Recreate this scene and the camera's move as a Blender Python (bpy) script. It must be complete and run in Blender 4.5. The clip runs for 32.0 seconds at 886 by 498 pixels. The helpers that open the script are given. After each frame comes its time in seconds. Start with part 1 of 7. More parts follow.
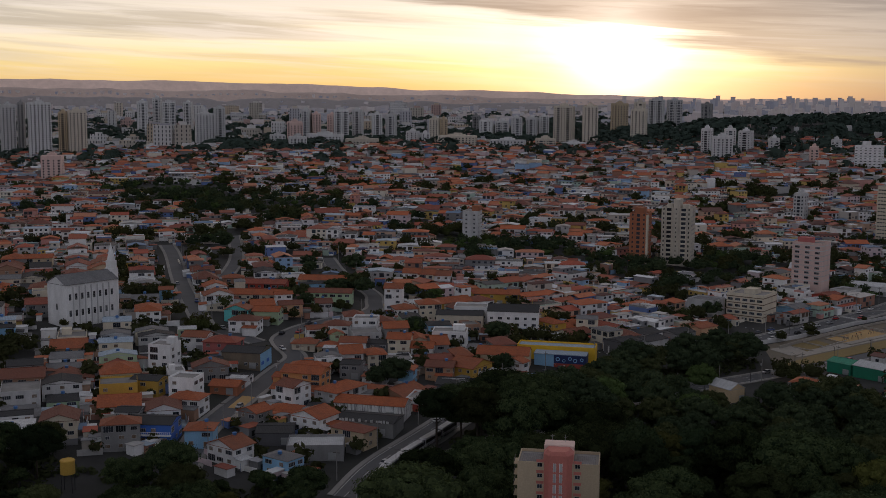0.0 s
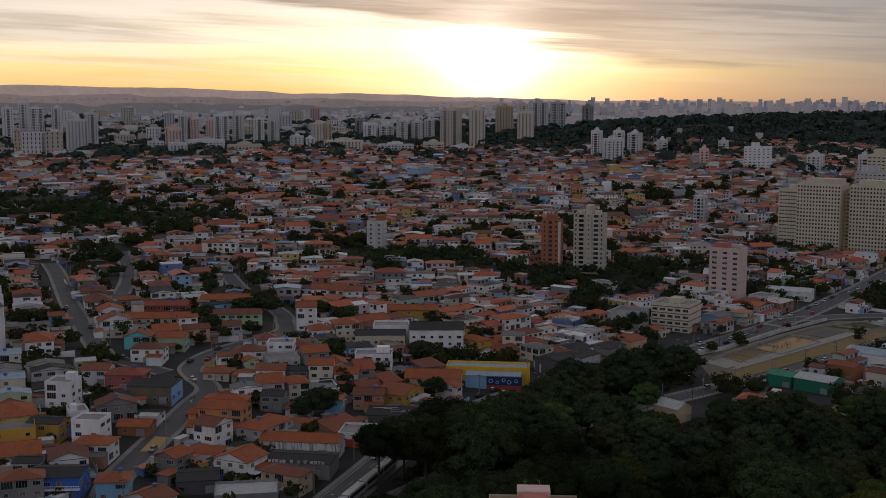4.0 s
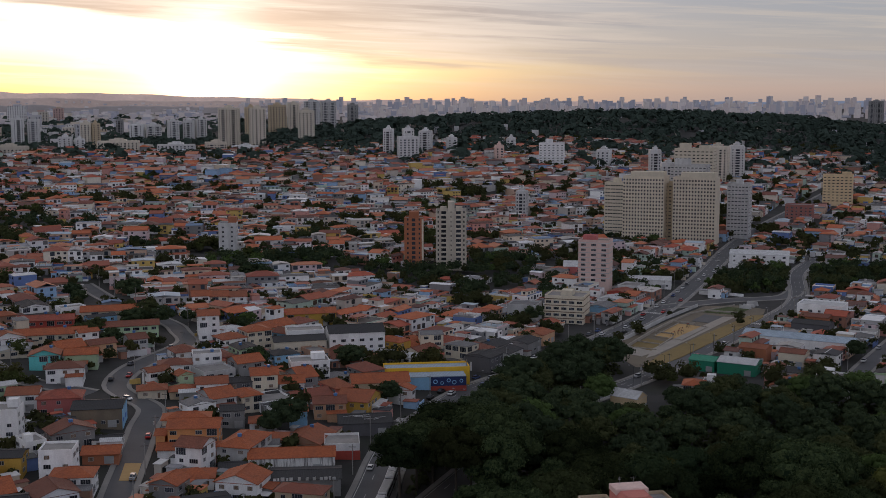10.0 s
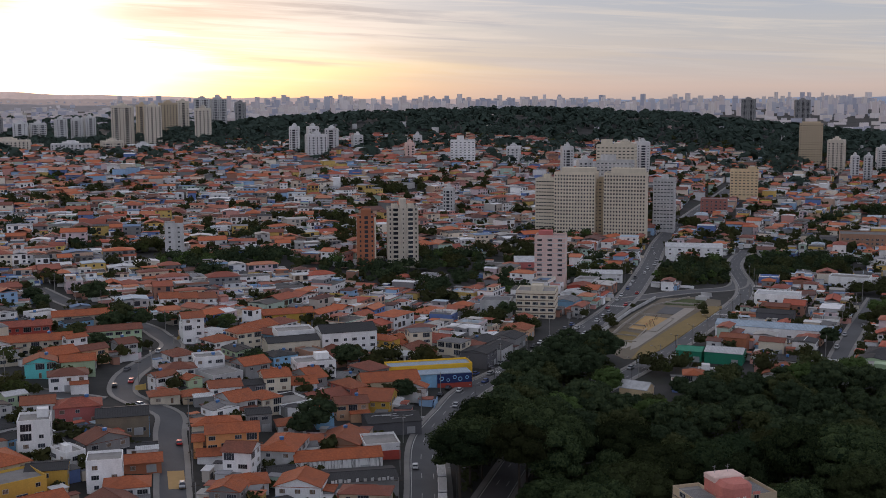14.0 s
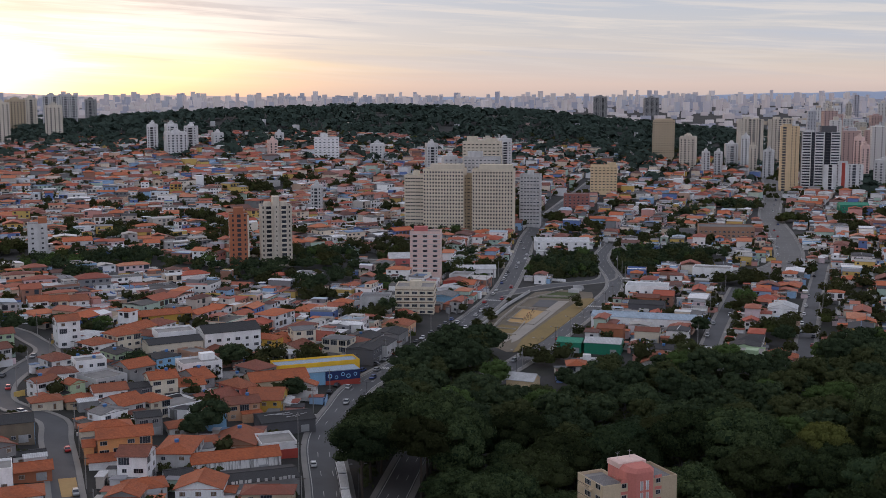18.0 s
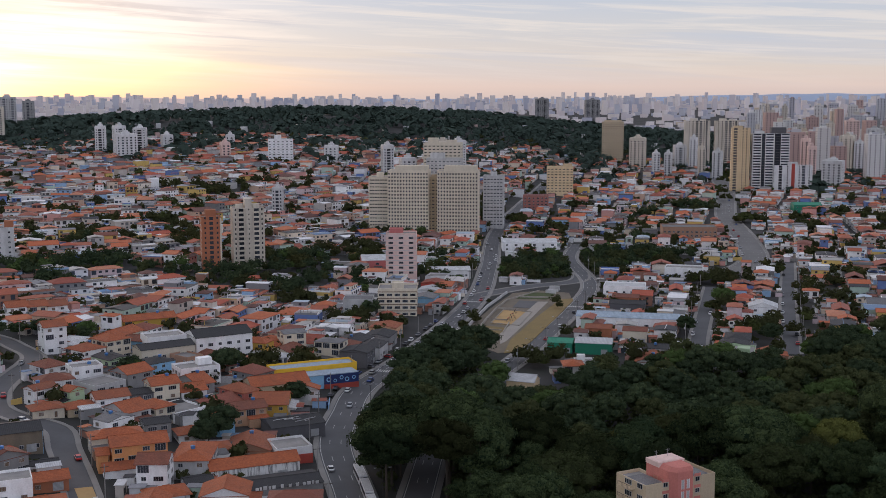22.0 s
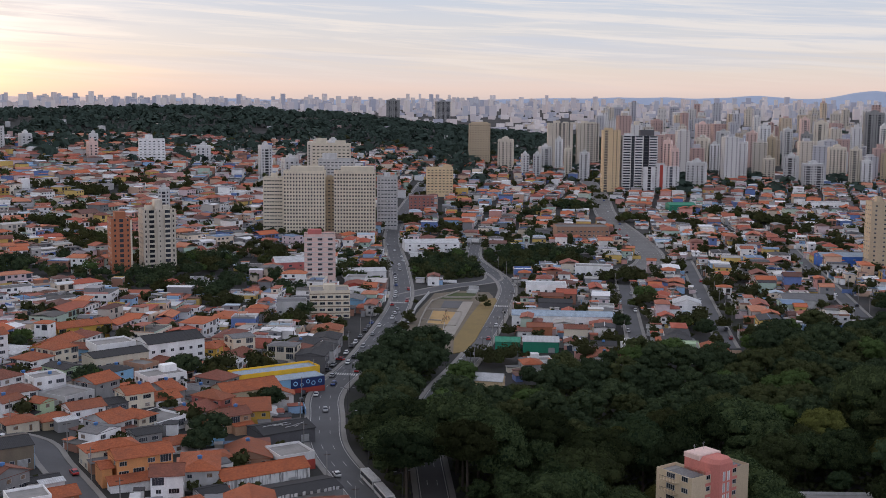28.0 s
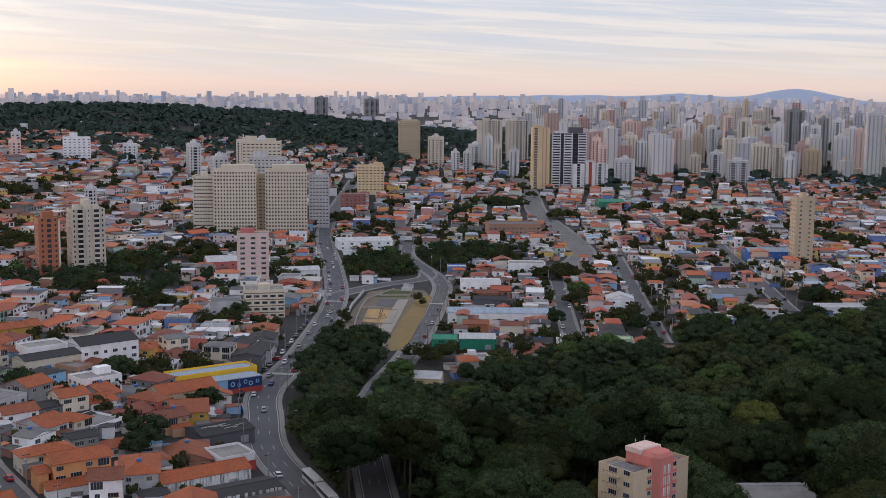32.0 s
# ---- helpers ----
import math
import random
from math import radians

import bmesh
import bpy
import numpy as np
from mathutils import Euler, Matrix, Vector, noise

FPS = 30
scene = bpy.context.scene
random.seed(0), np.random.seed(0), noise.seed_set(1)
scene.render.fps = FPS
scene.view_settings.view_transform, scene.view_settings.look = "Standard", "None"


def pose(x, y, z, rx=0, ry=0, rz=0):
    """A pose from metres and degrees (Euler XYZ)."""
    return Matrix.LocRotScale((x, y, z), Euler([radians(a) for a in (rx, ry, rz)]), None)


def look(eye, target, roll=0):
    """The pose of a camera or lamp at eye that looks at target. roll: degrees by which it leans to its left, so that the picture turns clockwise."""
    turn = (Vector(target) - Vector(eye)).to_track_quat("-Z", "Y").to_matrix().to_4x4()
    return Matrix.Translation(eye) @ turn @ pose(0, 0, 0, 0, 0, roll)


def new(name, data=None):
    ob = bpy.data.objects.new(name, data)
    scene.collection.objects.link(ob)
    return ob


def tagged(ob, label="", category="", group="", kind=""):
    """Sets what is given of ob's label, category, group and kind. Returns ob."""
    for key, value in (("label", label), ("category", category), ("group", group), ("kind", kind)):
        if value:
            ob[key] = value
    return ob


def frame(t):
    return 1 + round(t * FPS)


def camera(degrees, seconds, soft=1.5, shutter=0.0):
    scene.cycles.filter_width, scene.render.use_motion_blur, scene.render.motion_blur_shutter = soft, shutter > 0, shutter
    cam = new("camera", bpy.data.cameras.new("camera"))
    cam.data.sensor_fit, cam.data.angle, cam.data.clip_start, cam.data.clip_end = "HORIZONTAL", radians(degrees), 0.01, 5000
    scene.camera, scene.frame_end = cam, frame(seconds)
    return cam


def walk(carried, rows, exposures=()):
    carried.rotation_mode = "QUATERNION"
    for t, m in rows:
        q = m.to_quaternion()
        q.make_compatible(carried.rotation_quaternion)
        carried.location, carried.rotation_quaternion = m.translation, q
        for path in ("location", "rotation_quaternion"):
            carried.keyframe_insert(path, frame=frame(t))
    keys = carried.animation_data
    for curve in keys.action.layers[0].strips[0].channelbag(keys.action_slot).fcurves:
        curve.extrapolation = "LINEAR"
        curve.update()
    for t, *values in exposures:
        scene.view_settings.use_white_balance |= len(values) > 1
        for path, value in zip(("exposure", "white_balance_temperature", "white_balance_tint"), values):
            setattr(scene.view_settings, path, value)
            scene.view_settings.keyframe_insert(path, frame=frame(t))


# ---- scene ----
# ---- camera and its way ----
cam = camera(41.9, 32.0, soft=0.55)
PATH = [
    (0, pose(0.0, 0.0, 116.8, 0, 0, 7.03) @ pose(0, 0, 0, 82.72) @ pose(0, 0, 0, 0, 0, 0.32)),
    (0.5, pose(-1.3, 5.7, 117.1, 0, 0, 6.87) @ pose(0, 0, 0, 82.73) @ pose(0, 0, 0, 0, 0, 0.32)),
    (1, pose(-2.5, 11.6, 117.5, 0, 0, 6.50) @ pose(0, 0, 0, 82.73) @ pose(0, 0, 0, 0, 0, 0.32)),
    (1.5, pose(-3.8, 17.1, 117.8, 0, 0, 6.25) @ pose(0, 0, 0, 82.74) @ pose(0, 0, 0, 0, 0, 0.31)),
    (2, pose(-5.6, 21.3, 118.0, 0, 0, 5.99) @ pose(0, 0, 0, 82.74) @ pose(0, 0, 0, 0, 0, 0.30)),
    (2.5, pose(-8.4, 24.5, 118.0, 0, 0, 5.07) @ pose(0, 0, 0, 82.76) @ pose(0, 0, 0, 0, 0, 0.27)),
    (3, pose(-12.5, 27.3, 118.0, 0, 0, 3.37) @ pose(0, 0, 0, 82.79) @ pose(0, 0, 0, 0, 0, 0.18)),
    (3.5, pose(-17.5, 29.7, 118.0, 0, 0, 1.91) @ pose(0, 0, 0, 82.83) @ pose(0, 0, 0, 0, 0, 0.07)),
    (5.5, pose(-41.5, 37.8, 118.1, 0, 0, -1.45) @ pose(0, 0, 0, 82.93) @ pose(0, 0, 0, 0, 0, -0.26)),
    (6, pose(-47.7, 39.5, 118.0, 0, 0, -2.15) @ pose(0, 0, 0, 82.93) @ pose(0, 0, 0, 0, 0, -0.26)),
    (6.5, pose(-54.2, 41.1, 117.8, 0, 0, -3.26) @ pose(0, 0, 0, 82.93) @ pose(0, 0, 0, 0, 0, -0.26)),
    (7, pose(-61.1, 42.6, 117.5, 0, 0, -4.72) @ pose(0, 0, 0, 82.92) @ pose(0, 0, 0, 0, 0, -0.26)),
    (7.5, pose(-68.1, 44.1, 117.1, 0, 0, -5.88) @ pose(0, 0, 0, 82.91) @ pose(0, 0, 0, 0, 0, -0.25)),
    (8, pose(-75.2, 45.6, 116.8, 0, 0, -6.71) @ pose(0, 0, 0, 82.90) @ pose(0, 0, 0, 0, 0, -0.25)),
    (8.5, pose(-82.1, 47.3, 116.5, 0, 0, -7.47) @ pose(0, 0, 0, 82.89) @ pose(0, 0, 0, 0, 0, -0.24)),
    (9, pose(-89.2, 49.2, 116.3, 0, 0, -9.45) @ pose(0, 0, 0, 82.88) @ pose(0, 0, 0, 0, 0, -0.23)),
    (9.5, pose(-96.4, 51.3, 116.0, 0, 0, -11.41) @ pose(0, 0, 0, 82.87) @ pose(0, 0, 0, 0, 0, -0.20)),
    (10, pose(-103.7, 53.5, 115.7, 0, 0, -12.63) @ pose(0, 0, 0, 82.85) @ pose(0, 0, 0, 0, 0, -0.18)),
    (10.5, pose(-110.9, 55.8, 115.4, 0, 0, -13.74) @ pose(0, 0, 0, 82.84) @ pose(0, 0, 0, 0, 0, -0.15)),
    (11, pose(-117.9, 58.0, 115.2, 0, 0, -14.84) @ pose(0, 0, 0, 82.82) @ pose(0, 0, 0, 0, 0, -0.12)),
    (11.5, pose(-124.5, 60.1, 115.1, 0, 0, -15.80) @ pose(0, 0, 0, 82.80) @ pose(0, 0, 0, 0, 0, -0.10)),
    (12, pose(-130.6, 62.0, 115.0, 0, 0, -16.23) @ pose(0, 0, 0, 82.79) @ pose(0, 0, 0, 0, 0, -0.09)),
    (12.5, pose(-136.6, 63.8, 115.0, 0, 0, -16.64) @ pose(0, 0, 0, 82.77) @ pose(0, 0, 0, 0, 0, -0.10)),
    (13, pose(-143.0, 65.7, 115.1, 0, 0, -16.97) @ pose(0, 0, 0, 82.76) @ pose(0, 0, 0, 0, 0, -0.13)),
    (13.5, pose(-149.3, 67.7, 115.1, 0, 0, -17.61) @ pose(0, 0, 0, 82.74) @ pose(0, 0, 0, 0, 0, -0.17)),
    (14, pose(-155.0, 69.4, 115.2, 0, 0, -19.31) @ pose(0, 0, 0, 82.73) @ pose(0, 0, 0, 0, 0, -0.22)),
    (14.5, pose(-159.8, 70.9, 115.3, 0, 0, -20.44) @ pose(0, 0, 0, 82.71) @ pose(0, 0, 0, 0, 0, -0.26)),
    (15, pose(-163.2, 71.9, 115.4, 0, 0, -21.46) @ pose(0, 0, 0, 82.69) @ pose(0, 0, 0, 0, 0, -0.29)),
    (15.5, pose(-164.8, 72.4, 115.4, 0, 0, -22.57) @ pose(0, 0, 0, 82.68) @ pose(0, 0, 0, 0, 0, -0.30)),
    (17.5, pose(-165.9, 72.6, 114.8, 0, 0, -25.96) @ pose(0, 0, 0, 82.58) @ pose(0, 0, 0, 0, 0, -0.15)),
    (18, pose(-166.8, 73.1, 114.8, 0, 0, -26.55) @ pose(0, 0, 0, 82.59) @ pose(0, 0, 0, 0, 0, -0.14)),
    (18.5, pose(-168.4, 74.1, 114.7, 0, 0, -27.16) @ pose(0, 0, 0, 82.59) @ pose(0, 0, 0, 0, 0, -0.14)),
    (19, pose(-170.6, 75.6, 114.7, 0, 0, -27.72) @ pose(0, 0, 0, 82.61) @ pose(0, 0, 0, 0, 0, -0.14)),
    (19.5, pose(-173.2, 77.3, 114.6, 0, 0, -28.23) @ pose(0, 0, 0, 82.62) @ pose(0, 0, 0, 0, 0, -0.14)),
    (20, pose(-176.0, 79.2, 114.6, 0, 0, -28.73) @ pose(0, 0, 0, 82.64) @ pose(0, 0, 0, 0, 0, -0.14)),
    (20.5, pose(-178.9, 81.2, 114.5, 0, 0, -29.15) @ pose(0, 0, 0, 82.65) @ pose(0, 0, 0, 0, 0, -0.13)),
    (21, pose(-181.8, 83.1, 114.5, 0, 0, -29.44) @ pose(0, 0, 0, 82.66) @ pose(0, 0, 0, 0, 0, -0.13)),
    (21.5, pose(-184.7, 85.0, 114.4, 0, 0, -29.65) @ pose(0, 0, 0, 82.67) @ pose(0, 0, 0, 0, 0, -0.12)),
    (22, pose(-188.0, 87.0, 114.2, 0, 0, -29.87) @ pose(0, 0, 0, 82.69) @ pose(0, 0, 0, 0, 0, -0.10)),
    (22.5, pose(-191.5, 89.2, 114.1, 0, 0, -30.20) @ pose(0, 0, 0, 82.70) @ pose(0, 0, 0, 0, 0, -0.07)),
    (23, pose(-195.2, 91.5, 113.9, 0, 0, -30.66) @ pose(0, 0, 0, 82.71) @ pose(0, 0, 0, 0, 0, -0.03)),
    (23.5, pose(-199.0, 93.9, 113.8, 0, 0, -31.14) @ pose(0, 0, 0, 82.72) @ pose(0, 0, 0, 0, 0, 0.01)),
    (24, pose(-202.8, 96.4, 113.7, 0, 0, -31.66) @ pose(0, 0, 0, 82.73) @ pose(0, 0, 0, 0, 0, 0.05)),
    (24.5, pose(-206.5, 98.9, 113.6, 0, 0, -32.38) @ pose(0, 0, 0, 82.74) @ pose(0, 0, 0, 0, 0, 0.10)),
    (25, pose(-210.2, 101.4, 113.6, 0, 0, -33.24) @ pose(0, 0, 0, 82.75) @ pose(0, 0, 0, 0, 0, 0.15)),
    (25.5, pose(-214.1, 104.4, 113.6, 0, 0, -34.05) @ pose(0, 0, 0, 82.75) @ pose(0, 0, 0, 0, 0, 0.21)),
    (27.5, pose(-228.6, 115.9, 113.7, 0, 0, -37.20) @ pose(0, 0, 0, 82.77) @ pose(0, 0, 0, 0, 0, 0.48)),
    (28, pose(-229.8, 116.9, 113.7, 0, 0, -38.22) @ pose(0, 0, 0, 82.77) @ pose(0, 0, 0, 0, 0, 0.47)),
    (28.5, pose(-230.9, 117.7, 113.8, 0, 0, -39.06) @ pose(0, 0, 0, 82.76) @ pose(0, 0, 0, 0, 0, 0.45)),
    (29, pose(-231.7, 118.3, 113.9, 0, 0, -39.43) @ pose(0, 0, 0, 82.74) @ pose(0, 0, 0, 0, 0, 0.42)),
    (29.5, pose(-232.3, 118.7, 113.9, 0, 0, -39.90) @ pose(0, 0, 0, 82.73) @ pose(0, 0, 0, 0, 0, 0.39)),
    (30, pose(-232.5, 118.9, 114.0, 0, 0, -40.36) @ pose(0, 0, 0, 82.72) @ pose(0, 0, 0, 0, 0, 0.38)),
    (30.5, pose(-232.6, 119.0, 114.0, 0, 0, -40.65) @ pose(0, 0, 0, 82.70) @ pose(0, 0, 0, 0, 0, 0.39)),
    (31, pose(-232.6, 119.0, 114.0, 0, 0, -41.02) @ pose(0, 0, 0, 82.69) @ pose(0, 0, 0, 0, 0, 0.42)),
    (31.5, pose(-232.6, 119.1, 114.0, 0, 0, -41.40) @ pose(0, 0, 0, 82.68) @ pose(0, 0, 0, 0, 0, 0.46)),
    (32, pose(-232.6, 119.1, 113.9, 0, 0, -41.80) @ pose(0, 0, 0, 82.67) @ pose(0, 0, 0, 0, 0, 0.50)),
]
walk(cam, PATH, exposures=[(0, -1.10, 6400, 20), (3.5, -1.10, 6400, 20), (6, -1.06, 6350, 20), (9, -0.72, 6250, 20), (12, -0.42, 6180, 20),
                           (15.5, -0.16, 6120, 20), (19, 0.02, 6100, 20), (25, 0.13, 6120, 20), (32, 0.26, 6150, 20)])

# ---- world: a low sun behind thin cloud, streaked evening sky ----
SUN_AZ, SUN_EL = radians(-1.5), radians(3.0)          # azimuth to the left of +y
SUN_DIR = Vector((-math.sin(SUN_AZ) * math.cos(SUN_EL), math.cos(SUN_AZ) * math.cos(SUN_EL), math.sin(SUN_EL)))


class Nodes:
    """A short way to write node trees."""

    def __init__(self, tree):
        self.tree = tree
        self.tree.nodes.clear()

    def __call__(self, kind, **inputs):
        n = self.tree.nodes.new(kind)
        for k, v in inputs.items():
            key = int(k[1:]) if k[0] == "i" and k[1:].isdigit() else k.replace("_", " ")
            self.put(n.inputs[key], v)
        return n

    def put(self, socket, v):
        if hasattr(v, "node"):
            self.tree.links.new(v, socket)
        elif hasattr(v, "outputs"):
            self.tree.links.new(v.outputs[0], socket)
        else:
            if socket.type == "RGBA" and len(v) == 3:
                v = (*v, 1)
            socket.default_value = v

    def math(self, op, a, b=0.0, clamp=False):
        n = self.tree.nodes.new("ShaderNodeMath")
        n.operation, n.use_clamp = op, clamp
        self.put(n.inputs[0], a)
        self.put(n.inputs[1], b)
        return n.outputs[0]

    def ramp(self, fac, stops, mode="LINEAR"):
        n = self.tree.nodes.new("ShaderNodeValToRGB")
        r = n.color_ramp
        r.interpolation = mode
        while len(r.elements) < len(stops):
            r.elements.new(0.5)
        for e, (p, c) in zip(r.elements, stops):
            e.position = p
            e.color = (*c, 1) if len(c) == 3 else c
        self.put(n.inputs[0], fac)
        return n.outputs[0]

    def mix(self, fac, a, b, blend="MIX"):
        n = self.tree.nodes.new("ShaderNodeMix")
        n.data_type, n.blend_type = "RGBA", blend
        self.put(n.inputs[0], fac)
        self.put(n.inputs[6], a)
        self.put(n.inputs[7], b)
        return n.outputs[2]


def g3(v):
    return (v, v, v)


world = bpy.data.worlds.new("evening_sky")
scene.world = world
world.use_nodes = True
w = Nodes(world.node_tree)
way = w("ShaderNodeTexCoord").outputs["Generated"]
xyz = w("ShaderNodeSeparateXYZ", Vector=way)
up = w.math("MAXIMUM", xyz.outputs[2], 0.0)
dot = w("ShaderNodeVectorMath", i0=way, i1=SUN_DIR)
dot.operation = "DOT_PRODUCT"
toward = dot.outputs["Value"]
# clear air: from a pale rosy band at the horizon to a dim blue grey overhead
air = w.ramp(up, [(0.0, (0.60, 0.53, 0.47)), (0.012, (0.74, 0.61, 0.50)), (0.03, (0.70, 0.645, 0.54)), (0.06, (0.61, 0.63, 0.60)), (0.09, (0.51, 0.59, 0.64)),
                  (0.2, (0.46, 0.52, 0.62)), (0.45, (0.48, 0.54, 0.66)), (1.0, (0.52, 0.58, 0.72))])
near_sun = w.math("MAXIMUM", toward, 0.0)
east = w.math("ARCTAN2", xyz.outputs[0], xyz.outputs[1])
south = w.ramp(w.math("SUBTRACT", 0.5, east), [(0.46, g3(0)), (0.58, g3(1.0)), (1.0, g3(0.95))])
warm = w.math("MAXIMUM", w.math("POWER", near_sun, 38.0), w.math("MULTIPLY", south, w.math("POWER", near_sun, 1.3)))
gold = w.ramp(up, [(0.0, (1.9, 1.12, 0.46)), (0.012, (2.2, 1.5, 0.52)), (0.03, (2.7, 2.1, 0.80)), (0.05, (2.8, 2.45, 1.6)), (0.1, (2.0, 1.9, 1.65)), (0.2, (0.9, 0.92, 0.95)), (0.45, (0.50, 0.56, 0.68)), (1.0, (0.58, 0.64, 0.78))])
sky = w.mix(w.math("MULTIPLY", warm, 0.95, True), air, gold)
behind = w.math("MULTIPLY", w.math("MAXIMUM", w.math("MULTIPLY", toward, -1.0), 0.0), w.ramp(up, [(0.0, g3(0.6)), (0.25, g3(1.0)), (0.7, g3(0.5))]))
sky = w.mix(behind, sky, (1.05, 1.12, 1.28))
# long flat clouds lying along the horizon, sloping gently
flat = w("ShaderNodeCombineXYZ", X=w.math("MULTIPLY", east, 2.6), Y=w.math("ADD", w.math("MULTIPLY", up, 62.0), w.math("MULTIPLY", east, 3.0)), Z=0.37)
cloud = w("ShaderNodeTexNoise", Vector=flat, Scale=1.0, Detail=6.0, Roughness=0.55, Distortion=0.35).outputs[0]
# the cloud deck's lower edge sinks from south to north across the sun
edge = w.math("ADD", w.math("ADD", up, w.math("MULTIPLY", w.math("MINIMUM", east, 0.16), 0.17)), w.math("MULTIPLY", w.math("SUBTRACT", cloud, 0.5), 0.09))
north = w.ramp(w.math("ADD", w.math("MULTIPLY", east, 0.8), 0.5), [(0.60, g3(1.0)), (0.72, g3(0.55)), (0.9, g3(0.1))])
deck = w.math("MULTIPLY", w.ramp(edge, [(0.052, g3(0)), (0.066, g3(1))]), north)
band = w.ramp(cloud, [(0.47, g3(0)), (0.57, g3(0.7)), (0.70, g3(1))])
open_south = w.ramp(w.math("ADD", w.math("MULTIPLY", east, 0.8), 0.5), [(0.10, g3(0.6)), (0.36, g3(0.5)), (0.52, g3(0.3)), (0.66, g3(1.0))])
high = w.ramp(up, [(0.008, g3(0)), (0.03, g3(0.5)), (0.055, g3(1))])
cover = w.math("MAXIMUM", w.math("MULTIPLY", w.math("MULTIPLY", band, high), open_south), w.math("MULTIPLY", deck, w.math("ADD", 0.72, w.math("MULTIPLY", band, 0.28))))
grey = w.mix(w.math("MULTIPLY", warm, 1.0, True), (0.55, 0.60, 0.62), (0.64, 0.56, 0.46))
sky = w.mix(cover, sky, grey)
thin = w("ShaderNodeTexNoise", Vector=flat, Scale=2.3, Detail=6.0, Roughness=0.6, Distortion=0.5).outputs[0]
lit = w.ramp(thin, [(0.46, g3(0)), (0.62, g3(1))])
sky = w.mix(w.math("MULTIPLY", w.math("MULTIPLY", lit, high), w.math("SUBTRACT", 0.6, w.math("MULTIPLY", deck, 0.35))), sky, w.mix(w.math("MULTIPLY", warm, 1.0, True), (0.84, 0.785, 0.66), (2.4, 2.2, 1.8)))
clearing = w.math("SUBTRACT", 1.0, w.math("MULTIPLY", deck, 0.75))
glow = w.math("MULTIPLY", w.math("POWER", near_sun, 170.0), clearing)
core = w.math("MULTIPLY", w.math("POWER", near_sun, 1500.0), clearing)
sky = w.mix(1.0, sky, w.mix(glow, (0, 0, 0), (1.5, 1.3, 0.95)), "ADD")
sky = w.mix(1.0, sky, w.mix(core, (0, 0, 0), (4.0, 3.7, 3.0)), "ADD")
nishita = w("ShaderNodeTexSky")
nishita.sky_type, nishita.sun_disc, nishita.sun_elevation, nishita.sun_rotation = "NISHITA", False, SUN_EL, -SUN_AZ
back_air = w("ShaderNodeBackground", Color=nishita.outputs[0], Strength=0.012)
back_cloud = w("ShaderNodeBackground", Color=sky, Strength=0.9)
w("ShaderNodeOutputWorld", Surface=w("ShaderNodeAddShader", i0=back_air.outputs[0], i1=back_cloud.outputs[0]))

sun = new("sun", bpy.data.lights.new("sun", "SUN"))
sun.data.energy, sun.data.angle, sun.data.color = 0.7, radians(10), (1.0, 0.72, 0.50)
sun.matrix_world = look((0, 0, 0), -SUN_DIR - Vector((0, 0, 0.07)))

# ---- materials ----


def material(name, colour, rough=0.85, grain=1.0, spread=0.25, metal=0.0, bump=0.3, stain=0.25, vary=0.12, coords="Object"):
    """Paint, plaster, stone and the like: fine grain, large stains, and a little change from piece to piece."""
    m = bpy.data.materials.new(name)
    m.use_nodes = True
    n = Nodes(m.node_tree)
    at = n("ShaderNodeTexCoord").outputs[coords]
    fine = n("ShaderNodeTexNoise", Vector=at, Scale=2.2 * grain, Detail=5.0, Roughness=0.65).outputs[0]
    big = n("ShaderNodeTexNoise", Vector=n("ShaderNodeMapping", i0=at, Scale=(1, 1, 0.35)), Scale=0.22 * grain, Detail=4.0, Roughness=0.6).outputs[0]
    own = n("ShaderNodeObjectInfo").outputs["Random"]
    f = n.math("ADD", n.math("MULTIPLY", fine, spread * 2), 1 - spread)
    c = n.mix(1.0, colour, n("ShaderNodeCombineColor", Red=f, Green=f, Blue=f), "MULTIPLY")
    dirt = n.ramp(big, [(0.42, g3(0)), (0.68, g3(1))])
    c = n.mix(n.math("MULTIPLY", dirt, stain), c, tuple(v * 0.45 + 0.02 for v in colour))
    o = n.math("ADD", n.math("MULTIPLY", own, vary * 2), 1 - vary)
    c = n.mix(1.0, c, n("ShaderNodeCombineColor", Red=o, Green=o, Blue=o), "MULTIPLY")
    b = n("ShaderNodeBump", Strength=bump, Distance=0.05, Height=fine)
    s = n("ShaderNodeBsdfPrincipled", Base_Color=c, Roughness=rough, Metallic=metal, Normal=b)
    n("ShaderNodeOutputMaterial", Surface=s)
    return m


def palette_material(name, colours, rough=0.85, waves=0.0, spread=0.2):
    """Many like pieces in one mesh, each island in its own colour of a palette."""
    m = bpy.data.materials.new(name)
    m.use_nodes = True
    n = Nodes(m.node_tree)
    at = n("ShaderNodeTexCoord").outputs["Object"]
    own = n("ShaderNodeNewGeometry").outputs["Random Per Island"]
    c = n.ramp(own, [(i / len(colours), col) for i, col in enumerate(colours)], "CONSTANT")
    fine = n("ShaderNodeTexNoise", Vector=at, Scale=0.7, Detail=5.0, Roughness=0.7).outputs[0]
    f = n.math("ADD", n.math("MULTIPLY", fine, spread * 2), 1 - spread)
    c = n.mix(1.0, c, n("ShaderNodeCombineColor", Red=f, Green=f, Blue=f), "MULTIPLY")
    b = n("ShaderNodeBump", Strength=0.4, Distance=0.1, Height=fine)
    s = n("ShaderNodeBsdfPrincipled", Base_Color=c, Roughness=rough, Normal=b)
    n("ShaderNodeOutputMaterial", Surface=s)
    return m


